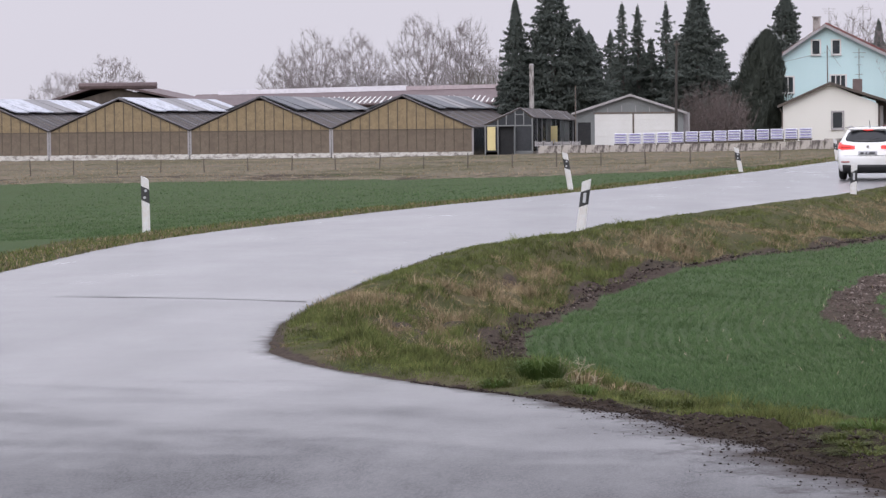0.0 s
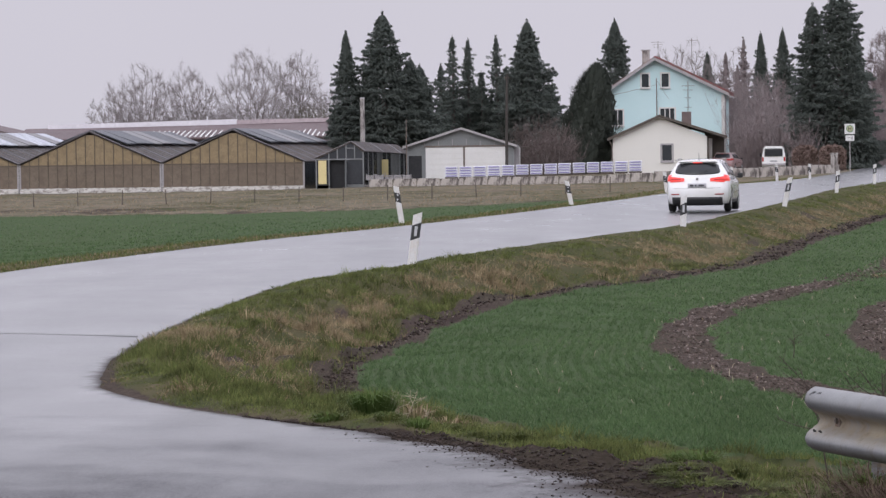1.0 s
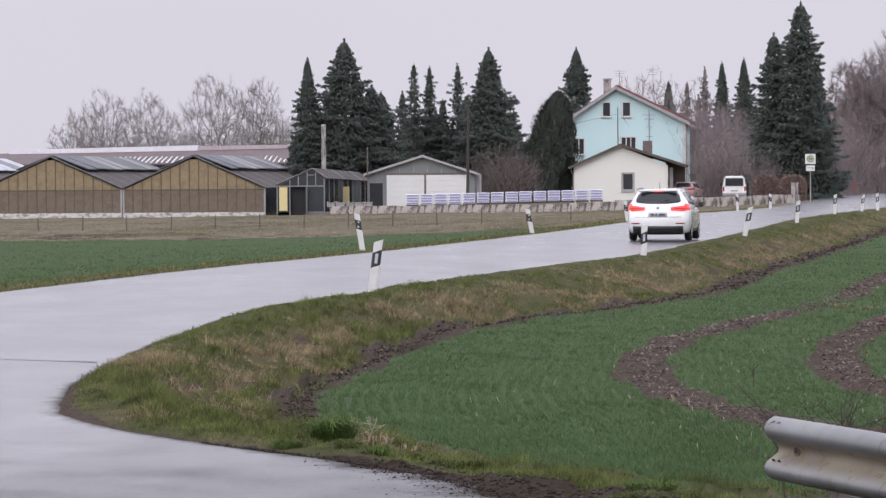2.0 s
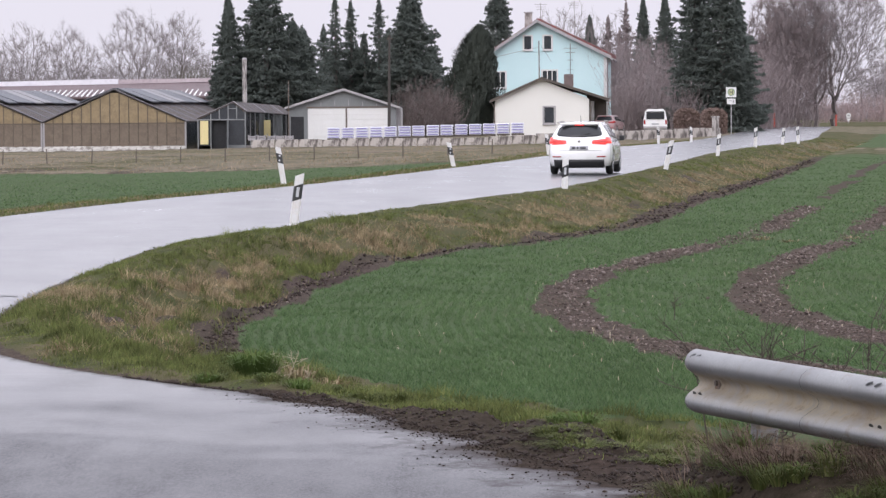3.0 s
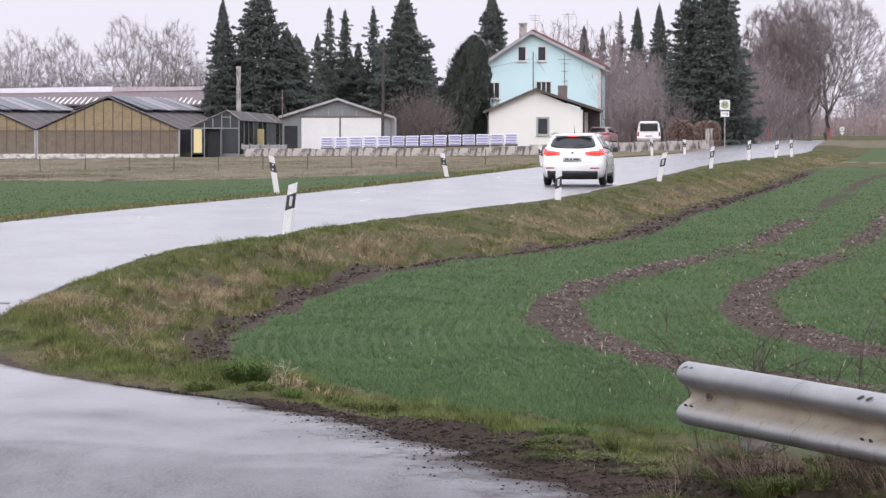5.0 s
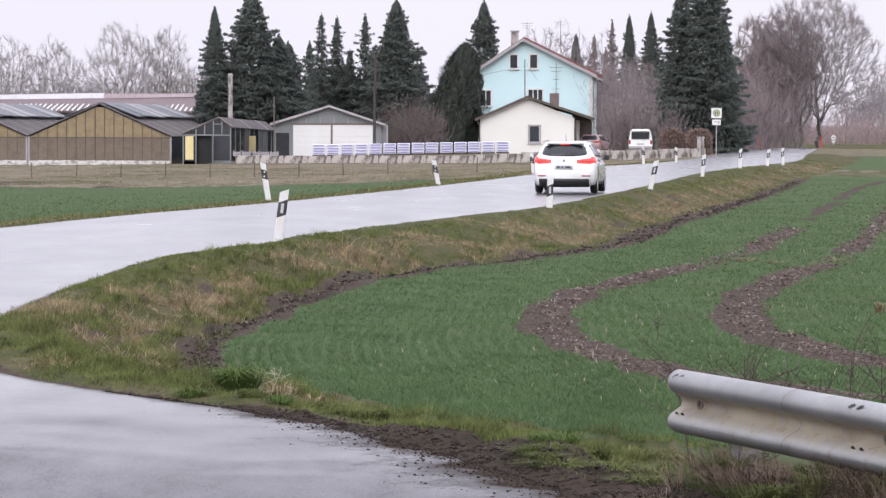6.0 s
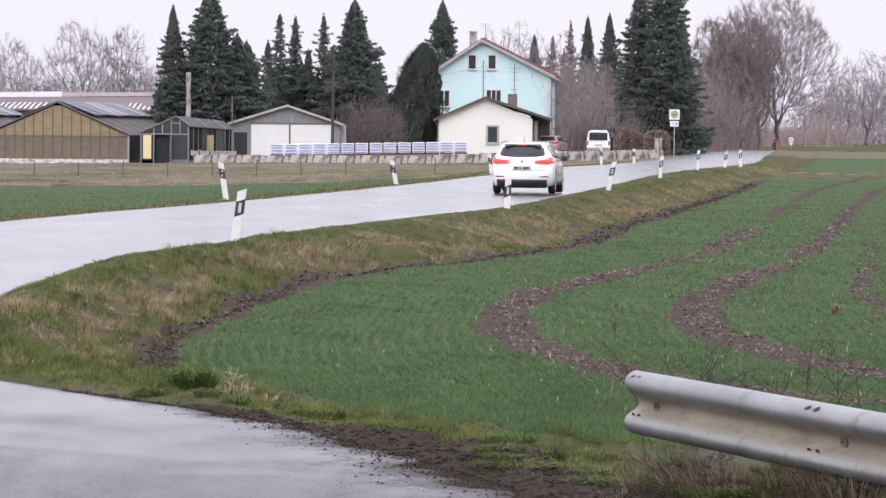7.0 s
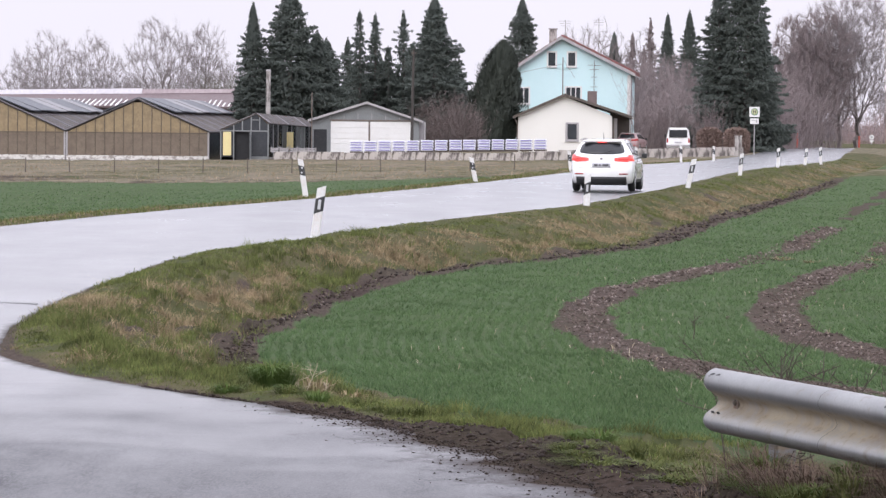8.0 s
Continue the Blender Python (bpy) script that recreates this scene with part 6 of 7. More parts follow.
def estate_car(m, paint, label, lit, scale=1.0):
    """An estate car, its nose towards +y, built as a lofted shell with glass, lamps and wheels laid on it."""
    car = thing("car", m @ Matrix.Diagonal((scale, scale, scale, 1)), label, "car")
    LR, LF = -2.29, 2.29
    AX = (-1.30, 1.43)
    ARCH = 0.365

    def arch(y):
        z = 0.0
        for a in AX:
            d = abs(y - a)
            if d < ARCH:
                z = max(z, 0.30 + math.sqrt(ARCH**2 - d * d))
        return z

    def tail(z):
        return float(np.interp(z, [0.2, 0.35, 0.55, 0.72, 0.80, 0.98, 1.20, 1.42, 1.50], [0.14, 0.03, 0.0, 0.02, 0.09, 0.13, 0.25, 0.40, 0.44]))

    def half(y):
        return float(np.interp(y, [-2.29, -2.1, -1.7, -1.0, 0.5, 1.4, 1.9, 2.15, 2.29], [0.76, 0.845, 0.893, 0.902, 0.902, 0.895, 0.84, 0.74, 0.58]))

    def belt(y):
        return float(np.interp(y, [-2.29, -1.6, -0.5, 0.7, 1.2, 1.8, 2.29], [1.03, 1.01, 0.965, 0.93, 0.90, 0.80, 0.66]))

    def top(y):
        return float(np.interp(y, [-2.29, -1.9, -1.2, -0.4, 0.2, 0.45, 0.7, 0.95, 1.2, 1.45, 1.9, 2.29], [1.385, 1.415, 1.455, 1.465, 1.44, 1.40, 1.29, 1.15, 1.00, 0.955, 0.86, 0.70]))

    def section(y):
        w, zb, zt, zbelt = half(y), 0.24, top(y), belt(y)
        zt = max(zt, zbelt + 0.04)
        cabin = min(1.0, max(0.0, (zt - zbelt - 0.04) / 0.40))
        wr = w * (0.93 - (0.235 + 0.05 * max(0.0, min(1.0, (-y - 1.2) / 0.9))) * cabin)
        pts = [(0.80 * w, zb - 0.02), (0.93 * w, zb), (0.965 * w, zb + 0.10), (0.985 * w, 0.42), (1.0 * w, 0.60), (0.985 * w, 0.74), (0.99 * w, 0.80), (0.955 * w, zbelt - 0.02), (0.925 * w, zbelt + 0.01)]
        zedge = zt - 0.055 * cabin - 0.015
        for k in (0.34, 0.67, 1.0):
            pts.append((0.925 * w + (wr - 0.925 * w) * k ** 1.15, zbelt + 0.01 + (zedge - zbelt - 0.01) * k))
        pts += [(wr - 0.05, zt - 0.022 * cabin), (wr * 0.6, zt), (0.0, zt + 0.012)]
        return pts

    def place(y, k, out=0.0):
        """The k-th point of the section at y (k may lie between two), pushed out by so much."""
        pts = section(y)
        i = min(int(k), len(pts) - 2)
        f = k - i
        x = pts[i][0] * (1 - f) + pts[i + 1][0] * f
        z = pts[i][1] * (1 - f) + pts[i + 1][1] * f
        dx, dz = pts[i + 1][0] - pts[i][0], pts[i + 1][1] - pts[i][1]
        L = math.hypot(dx, dz) or 1
        a = max(0.0, 1 - (y - LR) / 0.5)
        return Vector((x + out * dz / L, y + a * tail(z), z - out * dx / L))

    ys = sorted(set(np.round(np.concatenate([np.linspace(LR, LF, 50)] + [np.linspace(a - ARCH - 0.01, a + ARCH + 0.01, 19) for a in AX]), 3)))
    K = len(section(0))
    bm = bmesh.new()
    sides = {}
    for s in (-1, 1):
        for i, y in enumerate(ys):
            for k in range(K):
                p = place(y, k)
                z = p.z
                if k < 6:
                    z = max(z, min(arch(y), 0.70 + 0.004 * k)) if arch(y) > 0.32 else z
                if k == K - 1:
                    if s == 1:
                        sides[(1, i, k)] = sides[(-1, i, k)]
                        continue
                    p.x = 0
                sides[(s, i, k)] = bm.verts.new((s * p.x, p.y, z))
    for s in (-1, 1):
        for i in range(len(ys) - 1):
            for k in range(K - 1):
                q = [sides[(s, i, k)], sides[(s, i + 1, k)], sides[(s, i + 1, k + 1)], sides[(s, i, k + 1)]]
                try:
                    bm.faces.new(q if s == -1 else q[::-1])
                except ValueError:
                    pass
    # closing faces at the tail and the nose, bulging outwards
    NX = 12

    def bulge(x, w):
        return 0.13 * (1 - min(1.0, abs(x) / max(w, 0.01)) ** 2.2)

    for i, sign in ((0, -1), (len(ys) - 1, 1)):
        rows = []
        for k in range(K):
            a, b = sides[(-1, i, k)], sides[(1, i, k)]
            if k == K - 1:
                rows.append([a] * (NX + 1))
                continue
            r = [a]
            for j in range(1, NX):
                x = a.co.x + (b.co.x - a.co.x) * j / NX
                r.append(bm.verts.new((x, a.co.y + sign * bulge(x, abs(b.co.x)), a.co.z)))
            rows.append(r + [b])
        for k in range(K - 1):
            for j in range(NX):
                q = [rows[k][j], rows[k][j + 1], rows[k + 1][j + 1], rows[k + 1][j]]
                q = list(dict.fromkeys(q))
                try:
                    bm.faces.new(q)
                except ValueError:
                    pass
    bmesh.ops.remove_doubles(bm, verts=bm.verts[:], dist=0.0005)
    bmesh.ops.recalc_face_normals(bm, faces=bm.faces[:])
    body = part("body", bm, paint, car, "", True)

    def sheet(name, grid, material, parent, label=""):
        """A thin curved panel laid over the shell."""
        b = bmesh.new()
        vs = [[b.verts.new(p) for p in row] for row in grid]
        for r, q in zip(vs, vs[1:]):
            for j in range(len(r) - 1):
                b.faces.new((r[j], r[j + 1], q[j + 1], q[j]))
        bmesh.ops.recalc_face_normals(b, faces=b.faces[:])
        bmesh.ops.solidify(b, geom=b.faces[:], thickness=0.004)
        return part(name, b, material, parent, label, True)

    def flank(s, y0, y1, k0, k1, out, n=8, slant0=0.0, slant1=0.0):
        g = []
        for j in range(5):
            k = k0 + (k1 - k0) * j / 4
            row = []
            for i in range(n + 1):
                y = (y0 + slant0 * j / 4) + ((y1 + slant1 * j / 4) - (y0 + slant0 * j / 4)) * i / n
                p = place(y, k, out)
                row.append((s * p.x, p.y, p.z))
            g.append(row)
        return g

    def stern(x, z, out=0.012):
        """A point on the tail, by x and height."""
        pts = [place(LR, k) for k in np.linspace(0, K - 1.01, 90)]
        p = min((q for q in pts), key=lambda q: abs(q.z - z))
        return Vector((x, p.y - bulge(x, p.x) - out, z)), p.x

    def stern_patch(x0, x1, z0, z1, out=0.012, n=10, m_=4, curve_top=0.0, taper=1.0):
        g = []
        for j in range(m_ + 1):
            f = j / m_
            row = []
            for i in range(n + 1):
                u = i / n
                sc = 1 + (taper - 1) * f
                x = (x0 + (x1 - x0) * u) * sc
                z = z0 + (z1 - z0) * f + curve_top * f * (1 - (2 * u - 1) ** 2)
                row.append(stern(x, z, out)[0])
            g.append(row)
        return g

    for s in (-1, 1):
        sheet("side_window", flank(s, -0.62, 0.18, 8.25, 10.85, 0.006, slant1=-0.04), M_CAR_GLASS, body)
        sheet("side_window", flank(s, 0.24, 1.02, 8.25, 10.85, 0.006, slant1=-0.62), M_CAR_GLASS, body)
        sheet("side_window", flank(s, -1.62, -0.70, 8.3, 10.8, 0.006, slant0=0.05), M_CAR_GLASS, body)
        sheet("sill_trim", flank(s, -0.90, 1.02, 1.1, 2.0, 0.006), M_CAR_BLACK, body)
        sheet("window_trim", flank(s, -1.66, 1.05, 8.0, 8.22, 0.008, 20), M_STEEL, body, "bright window trim")
        for y in (-0.30, 0.62):
            part("door_handle", box(s * 0.90 - 0.02, s * 0.90 + 0.02, y - 0.10, y + 0.10, 0.80, 0.825, 0.008), paint, body)
        for y in (-0.66, 0.21, 1.06):
            sheet("door_gap", flank(s, y, y + 0.008, 2.2, 8.0, 0.002, 1), M_CAR_BLACK, body)
        # wing mirror
        mir = part("wing_mirror", box(s * 0.90 if s > 0 else -1.05, 1.05 if s > 0 else -0.90, 0.72, 0.84, 0.92, 1.06, 0.035), paint if s < 0 else M_CAR_BLACK, body)
        part("mirror_foot", box(s * 0.82 if s > 0 else -0.92, 0.92 if s > 0 else -0.82, 0.74, 0.80, 0.93, 0.965, 0.01), M_CAR_BLACK, mir)
        part("roof_rail", tube([(s * 0.60, -1.75, 1.425), (s * 0.625, -1.2, 1.475), (s * 0.63, -0.2, 1.48), (s * 0.61, 0.30, 1.43)], [0.016] * 4, 6), M_STEEL, body)
        # tail lamps wrap round the corner
        m_tail = M_BRAKE_ON if lit else M_TAIL_OFF
        x0, x1 = (0.36, 0.755) if s > 0 else (-0.755, -0.36)
        g = stern_patch(x0, x1, 0.835, 0.995, 0.014, 8, 3)
        if s > 0:
            g = [[Vector((p.x, p.y, p.z - 0.05 * (1 - i / 8) * (1 if j == 3 else 0) + 0.03 * (1 - i / 8) * (1 if j == 0 else 0))) for i, p in enumerate(r)] for j, r in enumerate(g)]
        else:
            g = [[Vector((p.x, p.y, p.z - 0.05 * (i / 8) * (1 if j == 3 else 0) + 0.03 * (i / 8) * (1 if j == 0 else 0))) for i, p in enumerate(r)] for j, r in enumerate(g)]
        lamp = sheet("tail_lamp", g, m_tail, body, "red tail lamp, lit" if lit else "red tail lamp")
        sheet("lamp_wing", flank(s, LR + 0.005, LR + 0.52, 6.3, 7.75, 0.012, 8, slant0=0.0, slant1=-0.12), m_tail, body, "red lamp corner")
        sheet("lamp_chevron", stern_patch(x0 + 0.1 * s * (1 if s > 0 else 0), x1 - (0.1 if s < 0 else 0), 0.90, 0.925, 0.02, 6, 1), M_TAIL_OFF, lamp)
        # bumper reflector
        sheet("bumper_reflector", stern_patch(min(s * 0.50, s * 0.74), max(s * 0.50, s * 0.74), 0.485, 0.515, 0.012, 4, 1), M_TAIL_OFF, body)
        # head lamp
        sheet("head_lamp", flank(s, 1.85, 2.24, 5.2, 7.6, 0.01, 6), M_LAMP_CLEAR, body)
    pane = []
    for j in range(7):
        f = j / 6
        wide = 0.645 - 0.085 * f - 0.05 * max(0.0, 1 - f / 0.16) - 0.05 * max(0.0, (f - 0.84) / 0.16)
        pane.append([stern(u * wide, 1.045 + 0.325 * f + 0.035 * (1 - f) * abs(u) ** 3 - 0.03 * f * u * u, 0.010)[0] for u in [2 * i / 14 - 1 for i in range(15)]])
    sheet("rear_window", pane, M_CAR_GLASS, body)
    sheet("tailgate_seam", stern_patch(-0.66, 0.66, 0.668, 0.674, 0.003, 12, 1), M_CAR_BLACK, body)
    plate = sheet("number_plate", stern_patch(-0.26, 0.26, 0.69, 0.80, 0.014, 6, 1), M_PLATE, body, "number plate with dark bars")
    for x0, x1 in ((-0.20, -0.10), (-0.06, -0.01), (0.03, 0.20)):
        sheet("plate_bar", stern_patch(x0, x1, 0.725, 0.768, 0.022, 2, 1), M_CAR_BLACK, plate)
    part("emblem", box(-0.035, 0.035, stern(0, 0.93)[0].y - 0.012, stern(0, 0.93)[0].y + 0.01, 0.895, 0.955, 0.008), M_STEEL, body)
    sheet("lower_bumper", stern_patch(-0.70, 0.70, 0.185, 0.42, 0.010, 12, 3), M_CAR_BLACK, body, "black lower bumper")
    part("exhaust", tube([(0.48, LR + 0.02, 0.27), (0.48, LR + 0.25, 0.27)], [0.035, 0.035], 10), M_STEEL_DARK, body)
    sp, _w = stern(0, 1.385)
    part("spoiler", box(-0.54, 0.54, sp.y - 0.05, sp.y + 0.20, 1.385, 1.435, 0.02), paint, body)
    part("high_brake_lamp", box(-0.13, 0.13, sp.y - 0.07, sp.y - 0.05, 1.362, 1.386, 0.005), M_BRAKE_ON if lit else M_TAIL_OFF, body, "lit high brake lamp" if lit else "")
    w0 = stern(0.0, 1.065, 0.03)[0]
    w1 = stern(0.30, 1.16, 0.03)[0]
    part("rear_wiper", tube([w0, w1], [0.012, 0.007], 5), M_CAR_BLACK, body)
    part("aerial", tube([(0, -1.55, 1.45), (0, -1.72, 1.64)], [0.010, 0.005], 5), M_CAR_BLACK, body)
    # windscreen and grille
    ws = []
    for j in range(5):
        y = 1.12 - (1.12 - 0.46) * j / 4
        z = top(y) + 0.016
        w = section(y)[-3][0]
        ws.append([(w * (2 * i / 8 - 1), y, z - 0.018 * abs(2 * i / 8 - 1) ** 2) for i in range(9)])
    sheet("windscreen", ws, M_CAR_GLASS, body)
    part("grille", box(-0.45, 0.45, 2.34, 2.40, 0.36, 0.56, 0.02), M_CAR_BLACK, body)
    # dark underside closes the shell
    part("underbody", box(-0.62, 0.62, LR + 0.25, LF - 0.25, 0.20, 0.36, 0.03), M_CAR_BLACK, car)
    for a in AX:
        part("wheel_well", box(-0.80, 0.80, a - ARCH + 0.02, a + ARCH - 0.02, 0.34, 0.66, 0.02), M_CAR_BLACK, car)
    # wheels
    R, W = 0.318, 0.205
    prof = [(0.205, -W / 2 + 0.01), (0.265, -W / 2), (0.300, -W / 2 + 0.02), (R, -W / 2 + 0.045), (R, W / 2 - 0.045), (0.300, W / 2 - 0.02), (0.265, W / 2), (0.205, W / 2 - 0.01)]
    for a in AX:
        for s in (-1, 1):
            wheel = new("wheel")
            wheel.parent = car
            wheel.matrix_basis = pose(s * 0.775, a, R, 0, 0, 0 if s > 0 else 180)
            b = bmesh.new()
            N = 28
            rings = [[b.verts.new((x, r * math.cos(2 * math.pi * i / N), r * math.sin(2 * math.pi * i / N))) for r, x in prof] for i in range(N)]
            for i in range(N):
                for j in range(len(prof)):
                    b.faces.new((rings[i][j], rings[(i + 1) % N][j], rings[(i + 1) % N][(j + 1) % len(prof)], rings[i][(j + 1) % len(prof)]))
            bmesh.ops.recalc_face_normals(b, faces=b.faces[:])
            part("tyre", b, M_TYRE, wheel, "", True)
            b = bmesh.new()
            for k in range(5):
                t = 2 * math.pi * k / 5
                for d in (-0.13, 0.13):
                    tube([(0.075, 0.05 * math.cos(t), 0.05 * math.sin(t)), (0.085, 0.205 * math.cos(t + d), 0.205 * math.sin(t + d))], [0.026, 0.018], 6, b)
            tube([(0.05, 0, 0), (0.10, 0, 0)], [0.055, 0.05], 12, b)
            for i in range(24):
                t0, t1 = 2 * math.pi * i / 24, 2 * math.pi * (i + 1) / 24
                vs = [b.verts.new((xx, rr * math.cos(t), rr * math.sin(t))) for t in (t0, t1) for xx, rr in ((0.093, 0.195), (0.093, 0.214))]
                b.faces.new((vs[0], vs[1], vs[3], vs[2]))
            part("rim", b, M_RIM, wheel)
            part("brake_disc", tube([(0.02, 0, 0), (0.035, 0, 0)], [0.19, 0.19], 20), M_STEEL_DARK, wheel)
    return car


estate_car(pose(3.88, 96.6, float(road_height(96.6)) + 0.012, 0, 0, -7.0), M_PAINT_WHITE, "white estate car with lit brake lamps on the wet road", True)
estate_car(pose(12.15, 257.6, 0.10, 0, 0, -14), M_PAINT_PINK, "dull rose parked estate car beside the white annexe", False, 0.96)


def parked_van():
    v = thing("van", pose(15.22, 250.5, 0.14, 0, 0, -4), "old white van parked behind the low wall", "van")
    w = 0.84
    out = [(-w, 0.32), (w, 0.32), (w + 0.03, 0.6), (w + 0.02, 1.0), (w - 0.10, 1.62), (w - 0.24, 1.80), (-w + 0.24, 1.80), (-w + 0.10, 1.62), (-w - 0.02, 1.0), (-w - 0.03, 0.6)]
    bm = prism(out, -2.1, 2.1)
    bmesh.ops.bevel(bm, geom=[e for e in bm.edges if abs(e.verts[0].co.y - e.verts[1].co.y) < 0.01], offset=0.07, segments=3, affect="EDGES")
    body = part("body", bm, M_PAINT_WHITE, v)
    part("rear_window", box(-0.62, 0.62, -2.115, -2.09, 1.10, 1.60, 0.05), M_CAR_GLASS, body)
    part("window_rubber", box(-0.66, 0.66, -2.108, -2.09, 1.06, 1.64, 0.05), M_CAR_BLACK, body)
    part("bumper", box(-0.86, 0.86, -2.20, -2.08, 0.40, 0.56, 0.03), M_TRIM_GREY, body)
    part("number_plate", box(-0.26, 0.26, -2.13, -2.09, 0.66, 0.77), M_PLATE, body)
    for s in (-1, 1):
        part("tail_lamp", box(s * 0.78 - 0.06, s * 0.78 + 0.06, -2.12, -2.09, 0.70, 1.02, 0.01), M_TAIL_OFF, body, "red tail lamp")
        part("side_window", box(s * (w - 0.03) - 0.012, s * (w - 0.03) + 0.012, -1.7, 1.7, 1.12, 1.5), M_CAR_GLASS, body)
        part("wing_mirror", box(s * 1.0 - 0.06, s * 1.0 + 0.06, 1.55, 1.62, 1.05, 1.30, 0.02), M_CAR_BLACK, body)
        for a in (-1.3, 1.2):
            wheel = part("wheel", tube([(s * 0.62, a, 0.32), (s * 0.84, a, 0.32)], [0.32, 0.32], 20), M_TYRE, v)
            part("rim", tube([(s * 0.80, a, 0.32), (s * 0.85, a, 0.32)], [0.18, 0.17], 14), M_RIM, wheel)
    return v


parked_van()


def bus_stop_sign():
    s = thing("bus_stop_sign", pose(19.52, 235, zg(19.52, 235)), "bus stop sign with a round green symbol on white", "sign")
    h0 = zg(19.52, 235)
    part("pole", tube([(0, 0.03, 0), (0, 0.03, 3.35 - h0)], [0.035, 0.035], 8), M_TRIM_GREY, s)
    board = part("board", box(-0.36, 0.36, -0.02, 0.02, 2.72 - h0, 3.42 - h0, 0.01), M_WHITE, s)
    part("symbol_ring", tube([(0, -0.025, 3.08 - h0), (0, -0.03, 3.08 - h0)], [0.25, 0.25], 24), surface("sign_green", (0.16, 0.28, 0.17), (0.18, 0.30, 0.19), 0.5, 5, 20, 0), board)
    part("symbol_disc", tube([(0, -0.031, 3.08 - h0), (0, -0.036, 3.08 - h0)], [0.19, 0.19], 24), surface("sign_yellow", (0.52, 0.52, 0.30), (0.48, 0.49, 0.28), 0.5, 5, 20, 0), board)
    for x in (-0.08, 0.08):
        part("symbol_bar", box(x - 0.022, x + 0.022, -0.042, -0.036, 2.97 - h0, 3.19 - h0), M_POST_BLACK, board)
    part("symbol_bar", box(-0.08, 0.08, -0.042, -0.036, 3.06 - h0, 3.10 - h0), M_POST_BLACK, board)
    info = part("info_board", box(-0.30, 0.30, -0.02, 0.02, 2.24 - h0, 2.62 - h0, 0.01), M_WHITE, s)
    part("text_bar", box(-0.18, 0.06, -0.026, -0.02, 2.46 - h0, 2.50 - h0), M_TRIM_GREY, info)
    part("text_bar", box(0.10, 0.20, -0.026, -0.02, 2.34 - h0, 2.54 - h0), M_TRIM_GREY, info)


def roadside_bits():
    p = thing("gate_pillar", pose(17.72, 226, zg(17.72, 226) - 0.1), "square weathered stone gate pillar", "pillar")
    part("pillar", box(-0.22, 0.22, -0.22, 0.22, 0, 1.35, 0.04), M_CONCRETE, p)
    part("cap", box(-0.26, 0.26, -0.26, 0.26, 1.35, 1.45, 0.03), M_CONCRETE, p)
    red = surface("red_marker_paint", (0.45, 0.08, 0.05), (0.38, 0.07, 0.05), 0.6, 5, 20, 0)
    for x, y, h in ((31.6, 330, 1.5), (37.6, 330, 1.3), (25.0, 300, 1.4)):
        m = thing("marker_pole", pose(x, y, zg(x, y)), "thin red marker pole at the roadside", "pole", "red marker poles")
        part("pole", tube([(0, 0, 0), (0, 0, h)], [0.10, 0.09], 8), red, m)
    f = thing("traffic_sign", pose(49.4, 420, zg(49.4, 420)), "small round traffic sign far down the road", "sign")
    part("pole", tube([(0, 0, 0), (0, 0, 1.25)], [0.04, 0.04], 6), M_TRIM_GREY, f)
    disc = part("sign_disc", tube([(0, -0.04, 0.98), (0, -0.06, 0.98)], [0.30, 0.30], 18), M_WHITE, f)
    part("sign_symbol", box(-0.14, 0.14, -0.07, -0.06, 0.88, 1.08, 0.01), M_TRIM_GREY, disc)
    part("sign_plate", prism([(-0.30, 0.60), (0.0, 0.22), (0.30, 0.60)], -0.06, -0.04), M_WHITE, f, "small white triangular plate")


bus_stop_sign()
roadside_bits()


def wire_fence():
    f = thing("field_fence", pose(0, 160, 0), "low wire fence on thin weathered posts", "fence")
    rg = random.Random(8)
    xs = [-40 + 2.1 * k for k in range(21)]
    for x in xs:
        z = zg(x, 160)
        h = rg.uniform(0.66, 0.78)
        part("post", tube([(x, 0, z - 0.1), (x + rg.uniform(-0.04, 0.04), 0, z + h)], [0.028, 0.025], 6), M_WOOD_DARK, f)
    for h in (0.3, 0.6):
        part("wire", tube([(x, 0, zg(x, 160) + h - 0.02 * (i % 2)) for i, x in enumerate(xs)], [0.008] * len(xs), 4), M_STEEL_DARK, f)


wire_fence()


def yard_clutter():
    """Crates and folded chairs by the glasshouse, seen as a small pale heap."""
    rg = random.Random(4)
    for k in range(5):
        c = thing("crate", pose(-13.3 + 0.62 * k, 229.0 + rg.uniform(-0.3, 0.3), 0.03, 0, 0, rg.uniform(-12, 12)), "pale slatted wooden crate by the glasshouse", "crate", "crates by the glasshouse")
        hh = rg.uniform(0.28, 0.5)
        for z in (0.02, 0.12, 0.22):
            part("slat", box(-0.27, 0.27, -0.2, -0.18, z, z + 0.07), M_TRIM_GREY, c)
            part("slat", box(-0.27, 0.27, 0.18, 0.2, z, z + 0.07), M_TRIM_GREY, c)
        part("base", box(-0.27, 0.27, -0.2, 0.2, 0, 0.02), M_TRIM_GREY, c)
        part("side", box(-0.27, -0.25, -0.2, 0.2, 0.02, hh), M_TRIM_GREY, c)
        part("side", box(0.25, 0.27, -0.2, 0.2, 0.02, hh), M_TRIM_GREY, c)


yard_clutter()

# ---------- growth and loose soil ----------


